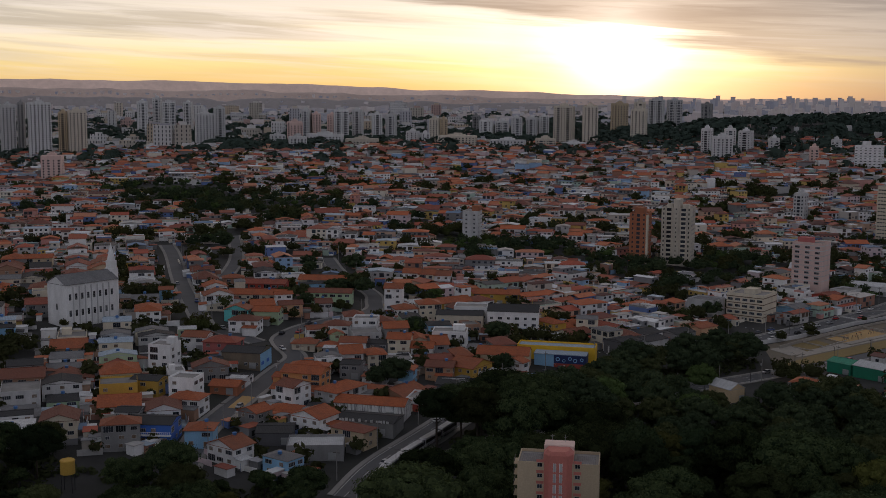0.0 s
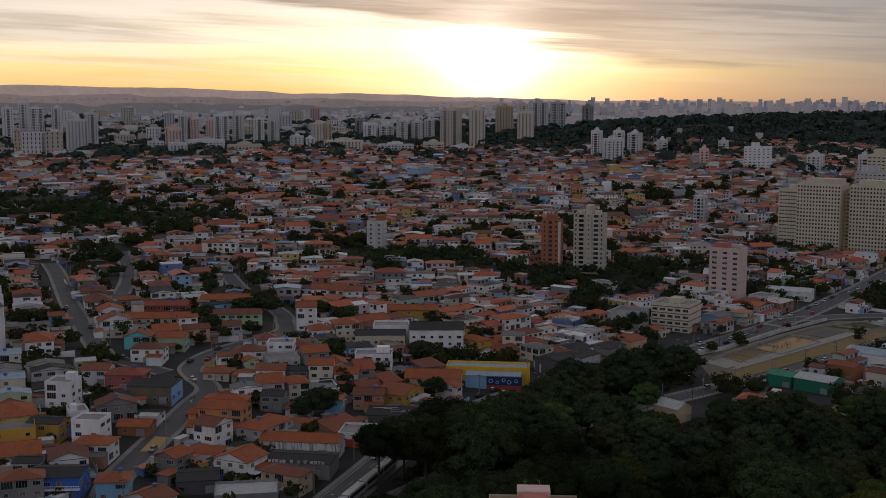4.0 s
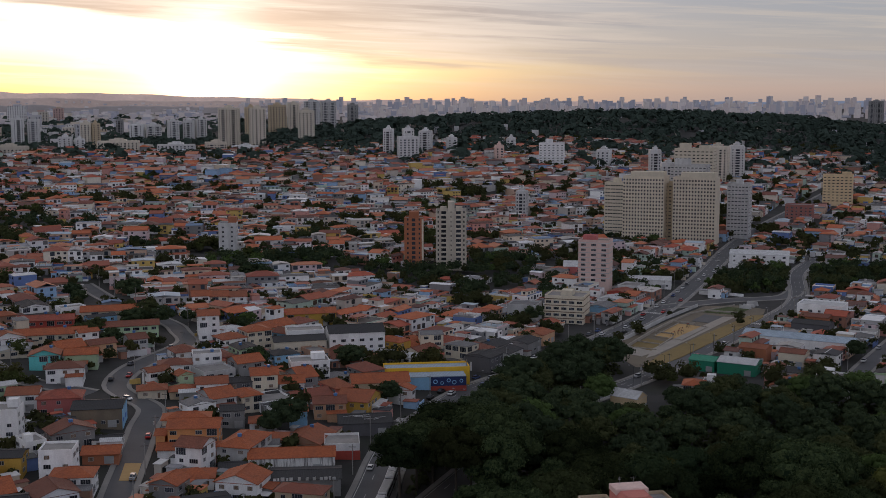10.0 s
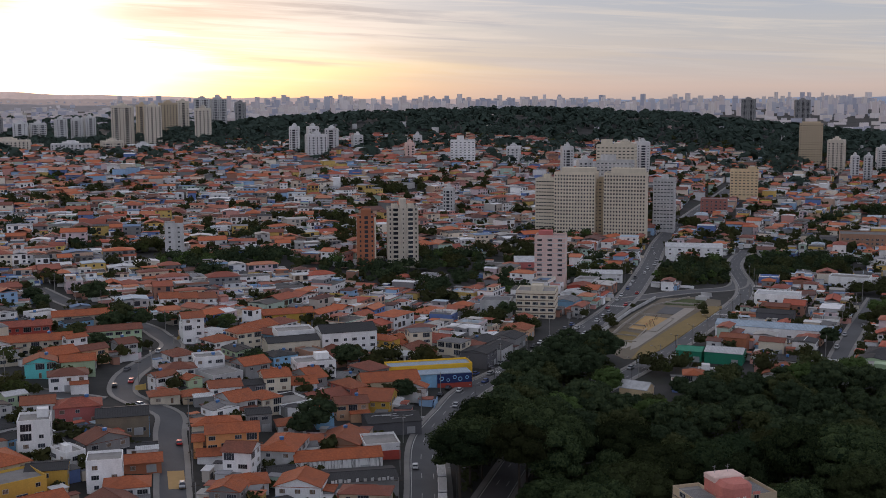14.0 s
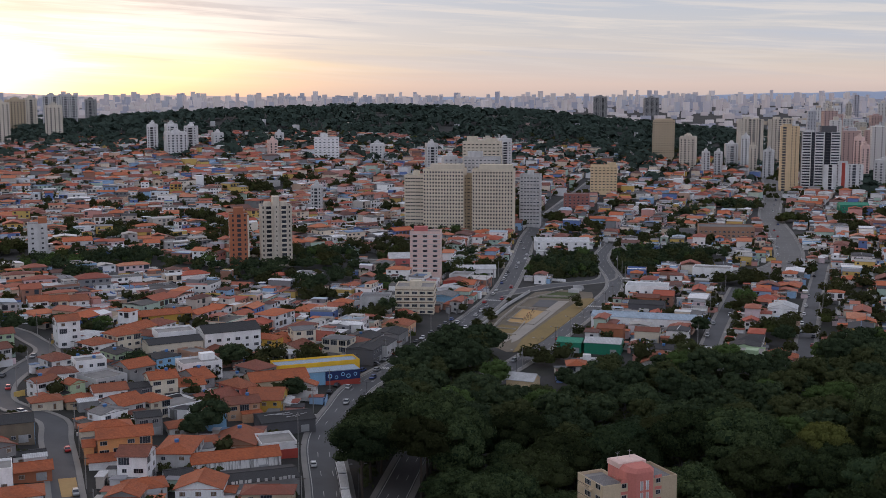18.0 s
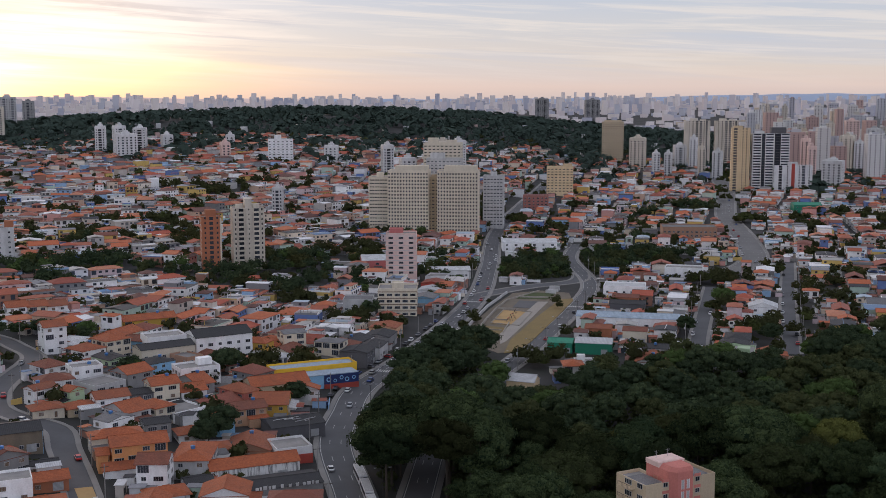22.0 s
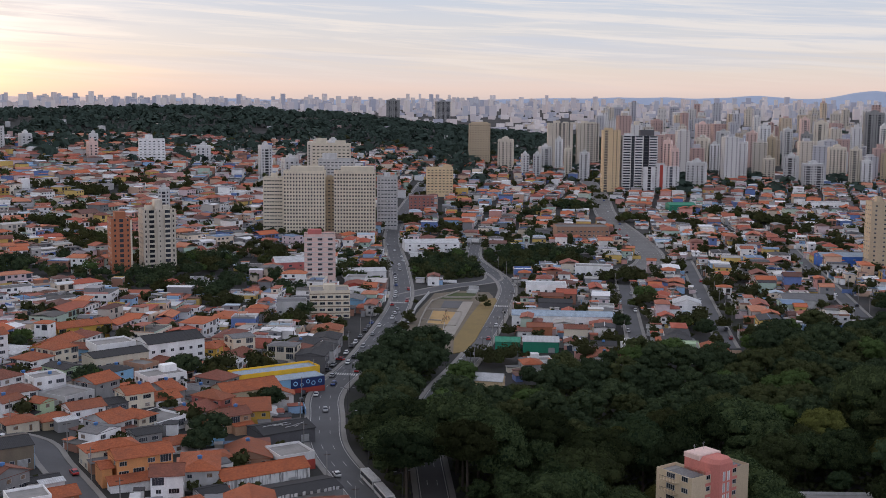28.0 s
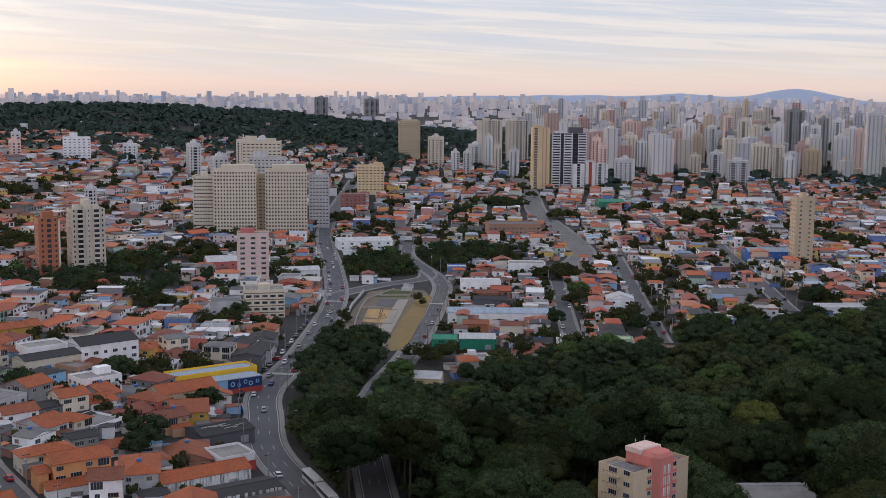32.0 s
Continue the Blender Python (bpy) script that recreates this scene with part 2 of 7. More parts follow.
def tile_material(name, colour, pitch=0.24):
    """Clay tiles or corrugated sheet: ribs running down the slope, courses across, weathered patches."""
    m = bpy.data.materials.new(name)
    m.use_nodes = True
    n = Nodes(m.node_tree)
    at = n("ShaderNodeTexCoord").outputs["Object"]
    ribs = n("ShaderNodeTexWave", Vector=at, Scale=0.314 / pitch, Distortion=0.6, Detail=1.0)
    ribs.bands_direction = "X"
    rows = n("ShaderNodeTexWave", Vector=at, Scale=0.6, Distortion=0.4, Detail=1.0)
    rows.bands_direction, rows.wave_profile = "Y", "SAW"
    rib, course = ribs.outputs[1], rows.outputs[1]
    fine = n("ShaderNodeTexNoise", Vector=at, Scale=1.6, Detail=6.0, Roughness=0.75).outputs[0]
    big = n("ShaderNodeTexNoise", Vector=at, Scale=0.28, Detail=3.0).outputs[0]
    own = n("ShaderNodeObjectInfo").outputs["Random"]
    c = n.mix(n.ramp(fine, [(0.35, g3(0)), (0.7, g3(1))]), tuple(v * 0.66 for v in colour), tuple(min(1, v * 1.28) for v in colour))
    c = n.mix(n.math("MULTIPLY", n.ramp(big, [(0.45, g3(0)), (0.7, g3(1))]), 0.45), c, tuple(v * 0.4 + 0.02 for v in colour))
    c = n.mix(n.math("MULTIPLY", n.math("SUBTRACT", 1.0, rib), 0.3), c, tuple(v * 0.35 for v in colour))
    c = n.mix(n.ramp(own, [(0.0, g3(0.0)), (0.5, g3(0.1)), (1.0, g3(0.6))]), c, (0.16, 0.075, 0.05) if colour[0] > 0.25 and colour[2] < 0.2 else tuple(v * 0.5 + 0.015 for v in colour))
    h = n.math("ADD", rib, n.math("MULTIPLY", course, 0.4))
    b = n("ShaderNodeBump", Strength=0.6, Distance=0.06, Height=h)
    s = n("ShaderNodeBsdfPrincipled", Base_Color=c, Roughness=0.85, Normal=b)
    n("ShaderNodeOutputMaterial", Surface=s)
    return m


def glass_material(name, colour=(0.03, 0.035, 0.045), rough=0.12):
    m = bpy.data.materials.new(name)
    m.use_nodes = True
    n = Nodes(m.node_tree)
    own = n("ShaderNodeObjectInfo").outputs["Random"]
    c = n.mix(own, tuple(v * 0.5 for v in colour), tuple(v * 1.8 for v in colour))
    n("ShaderNodeOutputMaterial", Surface=n("ShaderNodeBsdfPrincipled", Base_Color=c, Roughness=rough, IOR=1.5))
    return m


def leaf_material(name, low, high):
    m = bpy.data.materials.new(name)
    m.use_nodes = True
    n = Nodes(m.node_tree)
    own = n("ShaderNodeNewGeometry").outputs["Random Per Island"]
    tree = n("ShaderNodeObjectInfo").outputs["Random"]
    c = n.mix(own, low, high)
    c = n.mix(n.ramp(tree, [(0.0, g3(0)), (0.5, g3(0.05)), (0.75, g3(0.5)), (0.76, g3(0.0)), (1.0, g3(0.1))]), c, (0.062, 0.060, 0.024))
    c = n.mix(n.ramp(n.math("FRACT", n.math("MULTIPLY", tree, 13.7)), [(0.0, g3(0)), (0.6, g3(0)), (0.8, g3(0.55)), (0.81, g3(0)), (1.0, g3(0))]), c, (0.036, 0.062, 0.034))
    shade = n.math("ADD", n.math("MULTIPLY", n("ShaderNodeTexNoise", Vector=n("ShaderNodeTexCoord").outputs["Object"], Scale=0.35, Detail=3.0).outputs[0], 0.8), n.math("ADD", n.math("MULTIPLY", n.math("FRACT", n.math("MULTIPLY", tree, 7.3)), 1.6), 0.15))
    c = n.mix(1.0, c, n("ShaderNodeCombineColor", Red=shade, Green=shade, Blue=shade), "MULTIPLY")
    d = n("ShaderNodeBsdfDiffuse", Color=c, Roughness=0.6)
    t = n("ShaderNodeBsdfTranslucent", Color=c)
    n("ShaderNodeOutputMaterial", Surface=n("ShaderNodeMixShader", i0=0.25, i1=d.outputs[0], i2=t.outputs[0]))
    return m


def asphalt_material(name, colour):
    m = bpy.data.materials.new(name)
    m.use_nodes = True
    n = Nodes(m.node_tree)
    at = n("ShaderNodeTexCoord").outputs["Object"]
    fine = n("ShaderNodeTexNoise", Vector=at, Scale=3.0, Detail=6.0, Roughness=0.7).outputs[0]
    big = n("ShaderNodeTexNoise", Vector=at, Scale=0.08, Detail=5.0, Roughness=0.6).outputs[0]
    c = n.mix(fine, tuple(v * 0.75 for v in colour), tuple(v * 1.25 for v in colour))
    c = n.mix(n.math("MULTIPLY", n.ramp(big, [(0.4, g3(0)), (0.65, g3(1))]), 0.5), c, tuple(v * 0.55 for v in colour))
    b = n("ShaderNodeBump", Strength=0.3, Distance=0.03, Height=fine)
    n("ShaderNodeOutputMaterial", Surface=n("ShaderNodeBsdfPrincipled", Base_Color=c, Roughness=0.75, Normal=b))
    return m


def streaked_material():
    """White plaster with dark rain streaks running down it."""
    m = bpy.data.materials.new("rain_streaked_wall")
    m.use_nodes = True
    n = Nodes(m.node_tree)
    at = n("ShaderNodeTexCoord").outputs["Object"]
    runs = n("ShaderNodeTexNoise", Vector=n("ShaderNodeMapping", i0=at, Scale=(1.5, 1.5, 0.1)), Scale=1.4, Detail=4.0, Roughness=0.7).outputs[0]
    fine = n("ShaderNodeTexNoise", Vector=at, Scale=3.0, Detail=5.0).outputs[0]
    c = n.mix(n.ramp(runs, [(0.46, g3(0)), (0.6, g3(0.85))]), n.mix(fine, (0.70, 0.70, 0.69), (0.84, 0.84, 0.83)), (0.09, 0.09, 0.09))
    n("ShaderNodeOutputMaterial", Surface=n("ShaderNodeBsdfPrincipled", Base_Color=c, Roughness=0.9, Normal=n("ShaderNodeBump", Strength=0.3, Height=fine)))
    return m


def ground_material():
    """Town ground: worn concrete, bare earth and weeds."""
    m = bpy.data.materials.new("town_ground")
    m.use_nodes = True
    n = Nodes(m.node_tree)
    at = n("ShaderNodeTexCoord").outputs["Object"]
    a = n("ShaderNodeTexNoise", Vector=at, Scale=0.035, Detail=6.0, Roughness=0.65).outputs[0]
    b = n("ShaderNodeTexNoise", Vector=at, Scale=0.9, Detail=5.0, Roughness=0.7).outputs[0]
    c = n.ramp(a, [(0.35, (0.014, 0.019, 0.010)), (0.48, (0.024, 0.024, 0.023)), (0.6, (0.042, 0.041, 0.040)), (0.75, (0.055, 0.040, 0.028))])
    c = n.mix(b, c, n.mix(0.6, c, (0.03, 0.03, 0.028)))
    n("ShaderNodeOutputMaterial", Surface=n("ShaderNodeBsdfPrincipled", Base_Color=c, Roughness=0.95, Normal=n("ShaderNodeBump", Strength=0.4, Height=b)))
    return m


M = {
    "ground": ground_material(),
    "asphalt": asphalt_material("asphalt", (0.088, 0.089, 0.095)),
    "old_asphalt": asphalt_material("old_asphalt", (0.15, 0.145, 0.14)),
    "pavement": asphalt_material("pavement_concrete", (0.24, 0.23, 0.215)),
    "paint": material("road_paint", (0.45, 0.45, 0.43), 0.7, 2.0, stain=0.6),
    "sand": material("sand", (0.40, 0.26, 0.11), 0.95, 0.3, 0.2, stain=0.4),
    "dry_grass": material("dry_grass", (0.21, 0.15, 0.055), 0.95, 0.6, 0.3),
    "grass": material("grass", (0.055, 0.075, 0.02), 0.95, 0.8, 0.3),
    "path_grey": material("worn_concrete", (0.17, 0.14, 0.10), 0.9, 0.5, stain=0.5),
    "path": material("path_concrete", (0.34, 0.31, 0.27), 0.9, 0.6),
    "white": material("white_plaster", (0.84, 0.84, 0.84), stain=0.35),
    "grey_white": material("old_white_plaster", (0.55, 0.55, 0.55), stain=0.5),
    "cream": material("cream_plaster", (0.66, 0.59, 0.47)),
    "warm_cream": material("warm_cream_plaster", (0.68, 0.60, 0.475)),
    "tower_white": material("tower_white_paint", (0.64, 0.64, 0.64), stain=0.4),
    "tower_cream": material("tower_cream_paint", (0.62, 0.56, 0.47), stain=0.4),
    "pale_pink": material("pale_pink_plaster", (0.68, 0.50, 0.45)),
    "sand_yellow": material("sand_yellow_plaster", (0.68, 0.52, 0.32)),
    "muted_red": material("muted_red_plaster", (0.34, 0.14, 0.12)),
    "beige": material("beige_plaster", (0.52, 0.42, 0.29)),
    "peach": material("peach_plaster", (0.60, 0.36, 0.22)),
    "orange": material("orange_plaster", (0.68, 0.31, 0.12)),
    "ochre": material("ochre_plaster", (0.55, 0.34, 0.06)),
    "yellow": material("yellow_paint", (0.75, 0.45, 0.03)),
    "red": material("red_paint", (0.42, 0.07, 0.05)),
    "pink": material("pink_plaster", (0.62, 0.21, 0.17)),
    "deep_pink": material("deep_pink_plaster", (0.50, 0.15, 0.14)),
    "blue": material("blue_paint", (0.05, 0.16, 0.55)),
    "light_blue": material("light_blue_paint", (0.25, 0.48, 0.70)),
    "turquoise": material("turquoise_paint", (0.14, 0.60, 0.60)),
    "green": material("pale_green_paint", (0.42, 0.55, 0.36)),
    "deep_green": material("green_sheet", (0.01, 0.22, 0.13), 0.6),
    "grey": material("grey_render", (0.27, 0.27, 0.27), stain=0.5),
    "dark_grey": material("dark_render", (0.11, 0.11, 0.12), stain=0.4),
    "umber": material("umber_render", (0.20, 0.165, 0.12), stain=0.5),
    "brick": material("brick_wall", (0.40, 0.15, 0.075), grain=2.5, spread=0.4),
    "block": material("bare_block_wall", (0.36, 0.21, 0.14), grain=3.0, spread=0.4),
    "streaked": streaked_material(),
    "metal": material("galvanised_metal", (0.42, 0.43, 0.44), 0.45, metal=0.6),
    "dark_metal": material("dark_metal", (0.06, 0.06, 0.065), 0.5, metal=0.4),
    "pole": material("concrete_pole", (0.26, 0.25, 0.24)),
    "bark": material("bark", (0.055, 0.042, 0.032), 0.95, 3.0, 0.4, bump=0.8),
    "tile": tile_material("clay_tile", (0.44, 0.115, 0.04)),
    "tile_dark": tile_material("old_clay_tile", (0.25, 0.085, 0.05)),
    "tile_red": tile_material("red_clay_tile", (0.36, 0.09, 0.055)),
    "fibre": tile_material("fibre_cement_sheet", (0.21, 0.21, 0.215), 0.5),
    "fibre_dark": tile_material("dark_fibre_cement_sheet", (0.040, 0.040, 0.043), 0.5),
    "sheet_white": tile_material("white_metal_sheet", (0.66, 0.67, 0.68), 0.6),
    "green_roof": tile_material("green_metal_sheet", (0.05, 0.30, 0.19), 0.6),
    "sheet_blue": tile_material("pale_blue_metal_sheet", (0.42, 0.52, 0.62), 0.6),
    "slab": material("roof_slab", (0.26, 0.25, 0.24), stain=0.6),
    "glass": glass_material("window_glass"),
    "shutter": material("window_shutter", (0.16, 0.10, 0.06), 0.7),
    "frame": material("window_frame", (0.45, 0.45, 0.44), 0.5),
    "tank": material("water_tank", (0.06, 0.18, 0.42), 0.5),
    "rubber": material("rubber", (0.02, 0.02, 0.02), 0.8),
    "leaf": leaf_material("leaves", (0.010, 0.019, 0.011), (0.049, 0.067, 0.028)),
    "leaf_dark": leaf_material("dark_leaves", (0.010, 0.017, 0.011), (0.035, 0.048, 0.025)),
    "leaf_mid": leaf_material("mid_green_leaves", (0.014, 0.023, 0.014), (0.048, 0.063, 0.030)),
    "leaf_olive": leaf_material("olive_leaves", (0.024, 0.028, 0.012), (0.056, 0.060, 0.024)),
    "leaf_light": leaf_material("light_green_leaves", (0.038, 0.062, 0.018), (0.062, 0.094, 0.030)),
    "leaf_yellow": leaf_material("yellowish_leaves", (0.06, 0.068, 0.02), (0.10, 0.105, 0.03)),
    # paler and bluer than the near leaves: distance haze put into the colour
    "leaf_far_haze": leaf_material("hazed_far_leaves", (0.030, 0.042, 0.043), (0.056, 0.074, 0.072)),
}
WALLS = ["white"] * 9 + ["grey_white"] * 3 + ["cream"] * 3 + ["beige", "peach", "grey", "grey", "grey", "block", "block", "light_blue", "ochre", "pink", "green"]
ROOFS = ["tile"] * 8 + ["tile_dark"] * 4 + ["tile_red"] * 3 + ["fibre"] * 2 + ["fibre_dark"] * 5 + ["slab"] * 2 + ["sheet_white"]
MIXED_ROOFS = ["tile", "tile", "tile_dark", "tile_red", "fibre", "fibre", "fibre_dark", "fibre_dark", "fibre_dark", "slab", "slab", "sheet_white", "sheet_blue"]
M["town_walls"] = palette_material("town_walls", [(0.86, 0.86, 0.86), (0.62, 0.62, 0.63), (0.64, 0.54, 0.43), (0.24, 0.24, 0.25), (0.84, 0.84, 0.84), (0.58, 0.40, 0.30), (0.33, 0.17, 0.12), (0.74, 0.68, 0.58),
    (0.45, 0.44, 0.43), (0.30, 0.46, 0.66), (0.60, 0.42, 0.13), (0.82, 0.81, 0.80), (0.42, 0.54, 0.46), (0.58, 0.30, 0.26), (0.20, 0.20, 0.20), (0.72, 0.71, 0.70), (0.50, 0.45, 0.40), (0.62, 0.50, 0.52), (0.13, 0.20, 0.42), (0.70, 0.70, 0.72)], spread=0.25)
M["town_tiles"] = palette_material("town_tiles", [(0.46, 0.125, 0.05), (0.34, 0.10, 0.055), (0.38, 0.09, 0.05), (0.19, 0.07, 0.05), (0.48, 0.165, 0.08), (0.26, 0.075, 0.05), (0.11, 0.05, 0.04), (0.36, 0.125, 0.075), (0.46, 0.19, 0.11), (0.30, 0.10, 0.065), (0.42, 0.12, 0.05), (0.15, 0.075, 0.06)], spread=0.45)
M["town_flat_roofs"] = palette_material("town_flat_roofs", [(0.22, 0.22, 0.23), (0.07, 0.07, 0.075), (0.36, 0.35, 0.33), (0.74, 0.74, 0.75), (0.13, 0.13, 0.13), (0.30, 0.30, 0.32), (0.045, 0.045, 0.05), (0.40, 0.48, 0.55), (0.60, 0.60, 0.60), (0.10, 0.095, 0.09), (0.16, 0.24, 0.36), (0.48, 0.46, 0.44)], spread=0.35)
# door colours, and near-blacks that paint the shade inside porches
M["town_doors_and_shade"] = palette_material("town_doors_and_shade", [(0.022, 0.022, 0.024), (0.05, 0.035, 0.025), (0.03, 0.032, 0.036), (0.14, 0.14, 0.145), (0.02, 0.022, 0.028), (0.08, 0.05, 0.03), (0.025, 0.04, 0.06)], 0.5)
M["far_towers"] = palette_material("far_tower_walls", [(0.56, 0.54, 0.52), (0.58, 0.52, 0.44), (0.46, 0.46, 0.49), (0.66, 0.65, 0.65), (0.52, 0.43, 0.33), (0.38, 0.38, 0.42), (0.62, 0.61, 0.60), (0.46, 0.32, 0.29), (0.52, 0.52, 0.52), (0.48, 0.44, 0.38)], spread=0.08)

# ---- the lie of the land ----
HILLS = [(-160, 480, 130, 4.1), (-330, 480, 200, 17.5), (-90, 780, 200, 6.5), (60, 760, 130, 1.3), (-300, 900, 300, 19.0), (0, 1000, 250, 3.7),
         (0, 1300, 350, 3.3), (300, 1320, 260, 19.3), (300, 1050, 200, 4.7), (540, 1080, 220, -3.8), (600, 1500, 400, 11.6), (-400, 1500, 500, 31.2)]
RANGES = [(120, 1650, 400, 12.1), (560, 1950, 420, 33.1), (950, 1900, 420, 38.3), (300, 2100, 350, 17.8), (1500, 1700, 700, -5.1), (800, 900, 350, 8.6),
          (400, 480, 170, 6.9), (200, 420, 120, 2.4), (-100, 2600, 900, 21.1), (1300, 3000, 900, 6.3), (2600, 1500, 900, -6.8), (-1700, 2400, 900, 21.5)]
LAND = np.array(HILLS + RANGES)


def ground(x, y):
    """Height of the land; takes numbers or arrays."""
    x, y = np.asarray(x, float), np.asarray(y, float)
    s = np.clip((np.hypot(x + 120, y - 60) - 900) / 3800, 0, 1)
    z = 98 * s * s * (3 - 2 * s)
    for hx, hy, r, h in LAND:
        z = z + h * np.exp(-((x - hx) ** 2 + (y - hy) ** 2) / r**2)
    return z if z.ndim else float(z)


# ---- mesh helpers ----


def link(name, verts, faces, mats, parent=None, label="", ids=None, smooth=False):
    me = bpy.data.meshes.new(name)
    me.from_pydata(verts, [], faces)
    for m in mats if isinstance(mats, (list, tuple)) else [mats]:
        me.materials.append(m)
    if ids is not None:
        me.polygons.foreach_set("material_index", ids)
    if smooth:
        me.polygons.foreach_set("use_smooth", [True] * len(me.polygons))
    me.update()
    ob = new(name, me)
    if parent is not None:
        ob.parent = parent
    if label:
        ob["label"] = label
    return ob


class Geo:
    """Collects boxes, prisms and quads into one mesh."""

    def __init__(self):
        self.v, self.f, self.i = [], [], []

    def add(self, verts, faces, mi=0):
        k = len(self.v)
        self.v += [tuple(p) for p in verts]
        self.f += [tuple(k + a for a in f) for f in faces]
        self.i += [mi] * len(faces)
        return self

    def box(self, x0, y0, z0, x1, y1, z1, mi=0, bottom=True):
        fs = [(4, 5, 6, 7), (0, 1, 5, 4), (1, 2, 6, 5), (2, 3, 7, 6), (3, 0, 4, 7)]
        if bottom:
            fs.append((3, 2, 1, 0))
        return self.add([(x0, y0, z0), (x1, y0, z0), (x1, y1, z0), (x0, y1, z0), (x0, y0, z1), (x1, y0, z1), (x1, y1, z1), (x0, y1, z1)], fs, mi)

    def prism(self, ring, z0, z1, mi=0, top_scale=1.0, cap=True):
        n = len(ring)
        vs = [(x, y, z0) for x, y in ring] + [(x * top_scale, y * top_scale, z1) for x, y in ring]
        fs = [(a, (a + 1) % n, n + (a + 1) % n, n + a) for a in range(n)]
        if cap:
            fs += [tuple(range(n, 2 * n)), tuple(range(n - 1, -1, -1))]
        return self.add(vs, fs, mi)

    def tube(self, a, b, r0, r1=None, n=6, mi=0):
        a, b = Vector(a), Vector(b)
        r1 = r0 if r1 is None else r1
        d = (b - a).normalized()
        s = d.orthogonal().normalized()
        t = d.cross(s)
        vs = []
        for p, r in ((a, r0), (b, r1)):
            vs += [p + r * (math.cos(k * math.tau / n) * s + math.sin(k * math.tau / n) * t) for k in range(n)]
        fs = [(k, (k + 1) % n, n + (k + 1) % n, n + k) for k in range(n)] + [tuple(range(n, 2 * n)), tuple(range(n - 1, -1, -1))]
        return self.add(vs, fs, mi)

    def link(self, name, mats, parent=None, label="", smooth=False):
        return link(name, self.v, self.f, mats, parent, label, self.i, smooth)

    def mesh(self, name, mats):
        me = bpy.data.meshes.new(name)
        me.from_pydata(self.v, [], self.f)
        for m in mats if isinstance(mats, (list, tuple)) else [mats]:
            me.materials.append(m)
        me.polygons.foreach_set("material_index", self.i)
        me.update()
        return me


def circle(r, n, phase=0.0):
    return [(r * math.cos(phase + k * math.tau / n), r * math.sin(phase + k * math.tau / n)) for k in range(n)]


def thing(name, x, y, z, turn, label, category, group=""):
    ob = new(name)
    ob.empty_display_size = 1
    ob.matrix_world = pose(x, y, z, 0, 0, turn)
    return tagged(ob, label, category, group)


def piece(name, mesh, parent, x=0, y=0, z=0, turn=0, label="", scale=(1, 1, 1)):
    """An object on a shared mesh, at a place in its thing."""
    ob = new(name, mesh)
    ob.parent = parent
    ob.matrix_basis = pose(x, y, z, 0, 0, turn) @ Matrix.Diagonal((*scale, 1))
    if label:
        ob["label"] = label
    return ob


# ---- ground sheet ----
def spaced(lo, hi, step, first, last):
    out = list(np.arange(lo, hi + 0.1, step))
    s, a = step, out[-1]
    while a < last:
        s *= 1.18
        a += s
        out.append(min(a, last))
    s, a = step, out[0]
    head = []
    while a > first:
        s *= 1.18
        a -= s
        head.append(max(a, first))
    return np.array(head[::-1] + out)


gx, gy = spaced(-420, 640, 9, -5200, 5200), spaced(180, 980, 9, -3000, 5200)
GX, GY = np.meshgrid(gx, gy)
GZ = ground(GX, GY)
nx, ny = len(gx), len(gy)
quads = [(j * nx + i, j * nx + i + 1, (j + 1) * nx + i + 1, (j + 1) * nx + i) for j in range(ny - 1) for i in range(nx - 1)]
ground_ob = link("ground", np.stack([GX.ravel(), GY.ravel(), GZ.ravel()], 1).tolist(), quads, M["ground"], smooth=True)
tagged(ground_ob, "hilly town ground of earth, worn concrete and weeds", "ground", kind="structure")

# ---- roads ----


def spline(pts, step=4.0):
    """A smooth line through points."""
    p = [Vector(q) for q in pts]
    p = [2 * p[0] - p[1]] + p + [2 * p[-1] - p[-2]]
    out = []
    for a, b, c, d in zip(p, p[1:], p[2:], p[3:]):
        n = max(2, int((c - b).length / step))
        for k in range(n):
            t = k / n
            out.append(0.5 * ((2 * b) + (c - a) * t + (2 * a - 5 * b + 4 * c - d) * t * t + (3 * b - a - 3 * c + d) * t**3))
    return out + [p[-2]]


def normals(line):
    out = []
    for k in range(len(line)):
        d = line[min(k + 1, len(line) - 1)] - line[max(k - 1, 0)]
        out.append(Vector((d.y, -d.x)).normalized())
    return out


def ribbon(g, line, lo, hi, lift, cols=3, mi=0, drop=0.0):
    """A strip between two offsets from a line, laid on the land; drop adds side walls."""
    ns = normals(line)
    k0, m = len(g.v), cols + 1
    for p, n in zip(line, ns):
        for c in range(m):
            q = p + n * (lo + (hi - lo) * c / cols)
            g.v.append((q.x, q.y, ground(q.x, q.y) + lift))
    for r in range(len(line) - 1):
        for c in range(cols):
            a = k0 + r * m + c
            g.f.append((a, a + 1, a + m + 1, a + m)[::-1])
            g.i.append(mi)
    if drop:
        for c, flip in ((0, True), (cols, False)):
            b0 = len(g.v)
            for r in range(len(line)):
                x, y, z = g.v[k0 + r * m + c]
                g.v.append((x, y, z - drop))
            for r in range(len(line) - 1):
                f = (k0 + r * m + c, k0 + (r + 1) * m + c, b0 + r + 1, b0 + r)
                g.f.append(f if flip else f[::-1])
                g.i.append(mi)


ROADS = []      # (line, half width) to keep clear


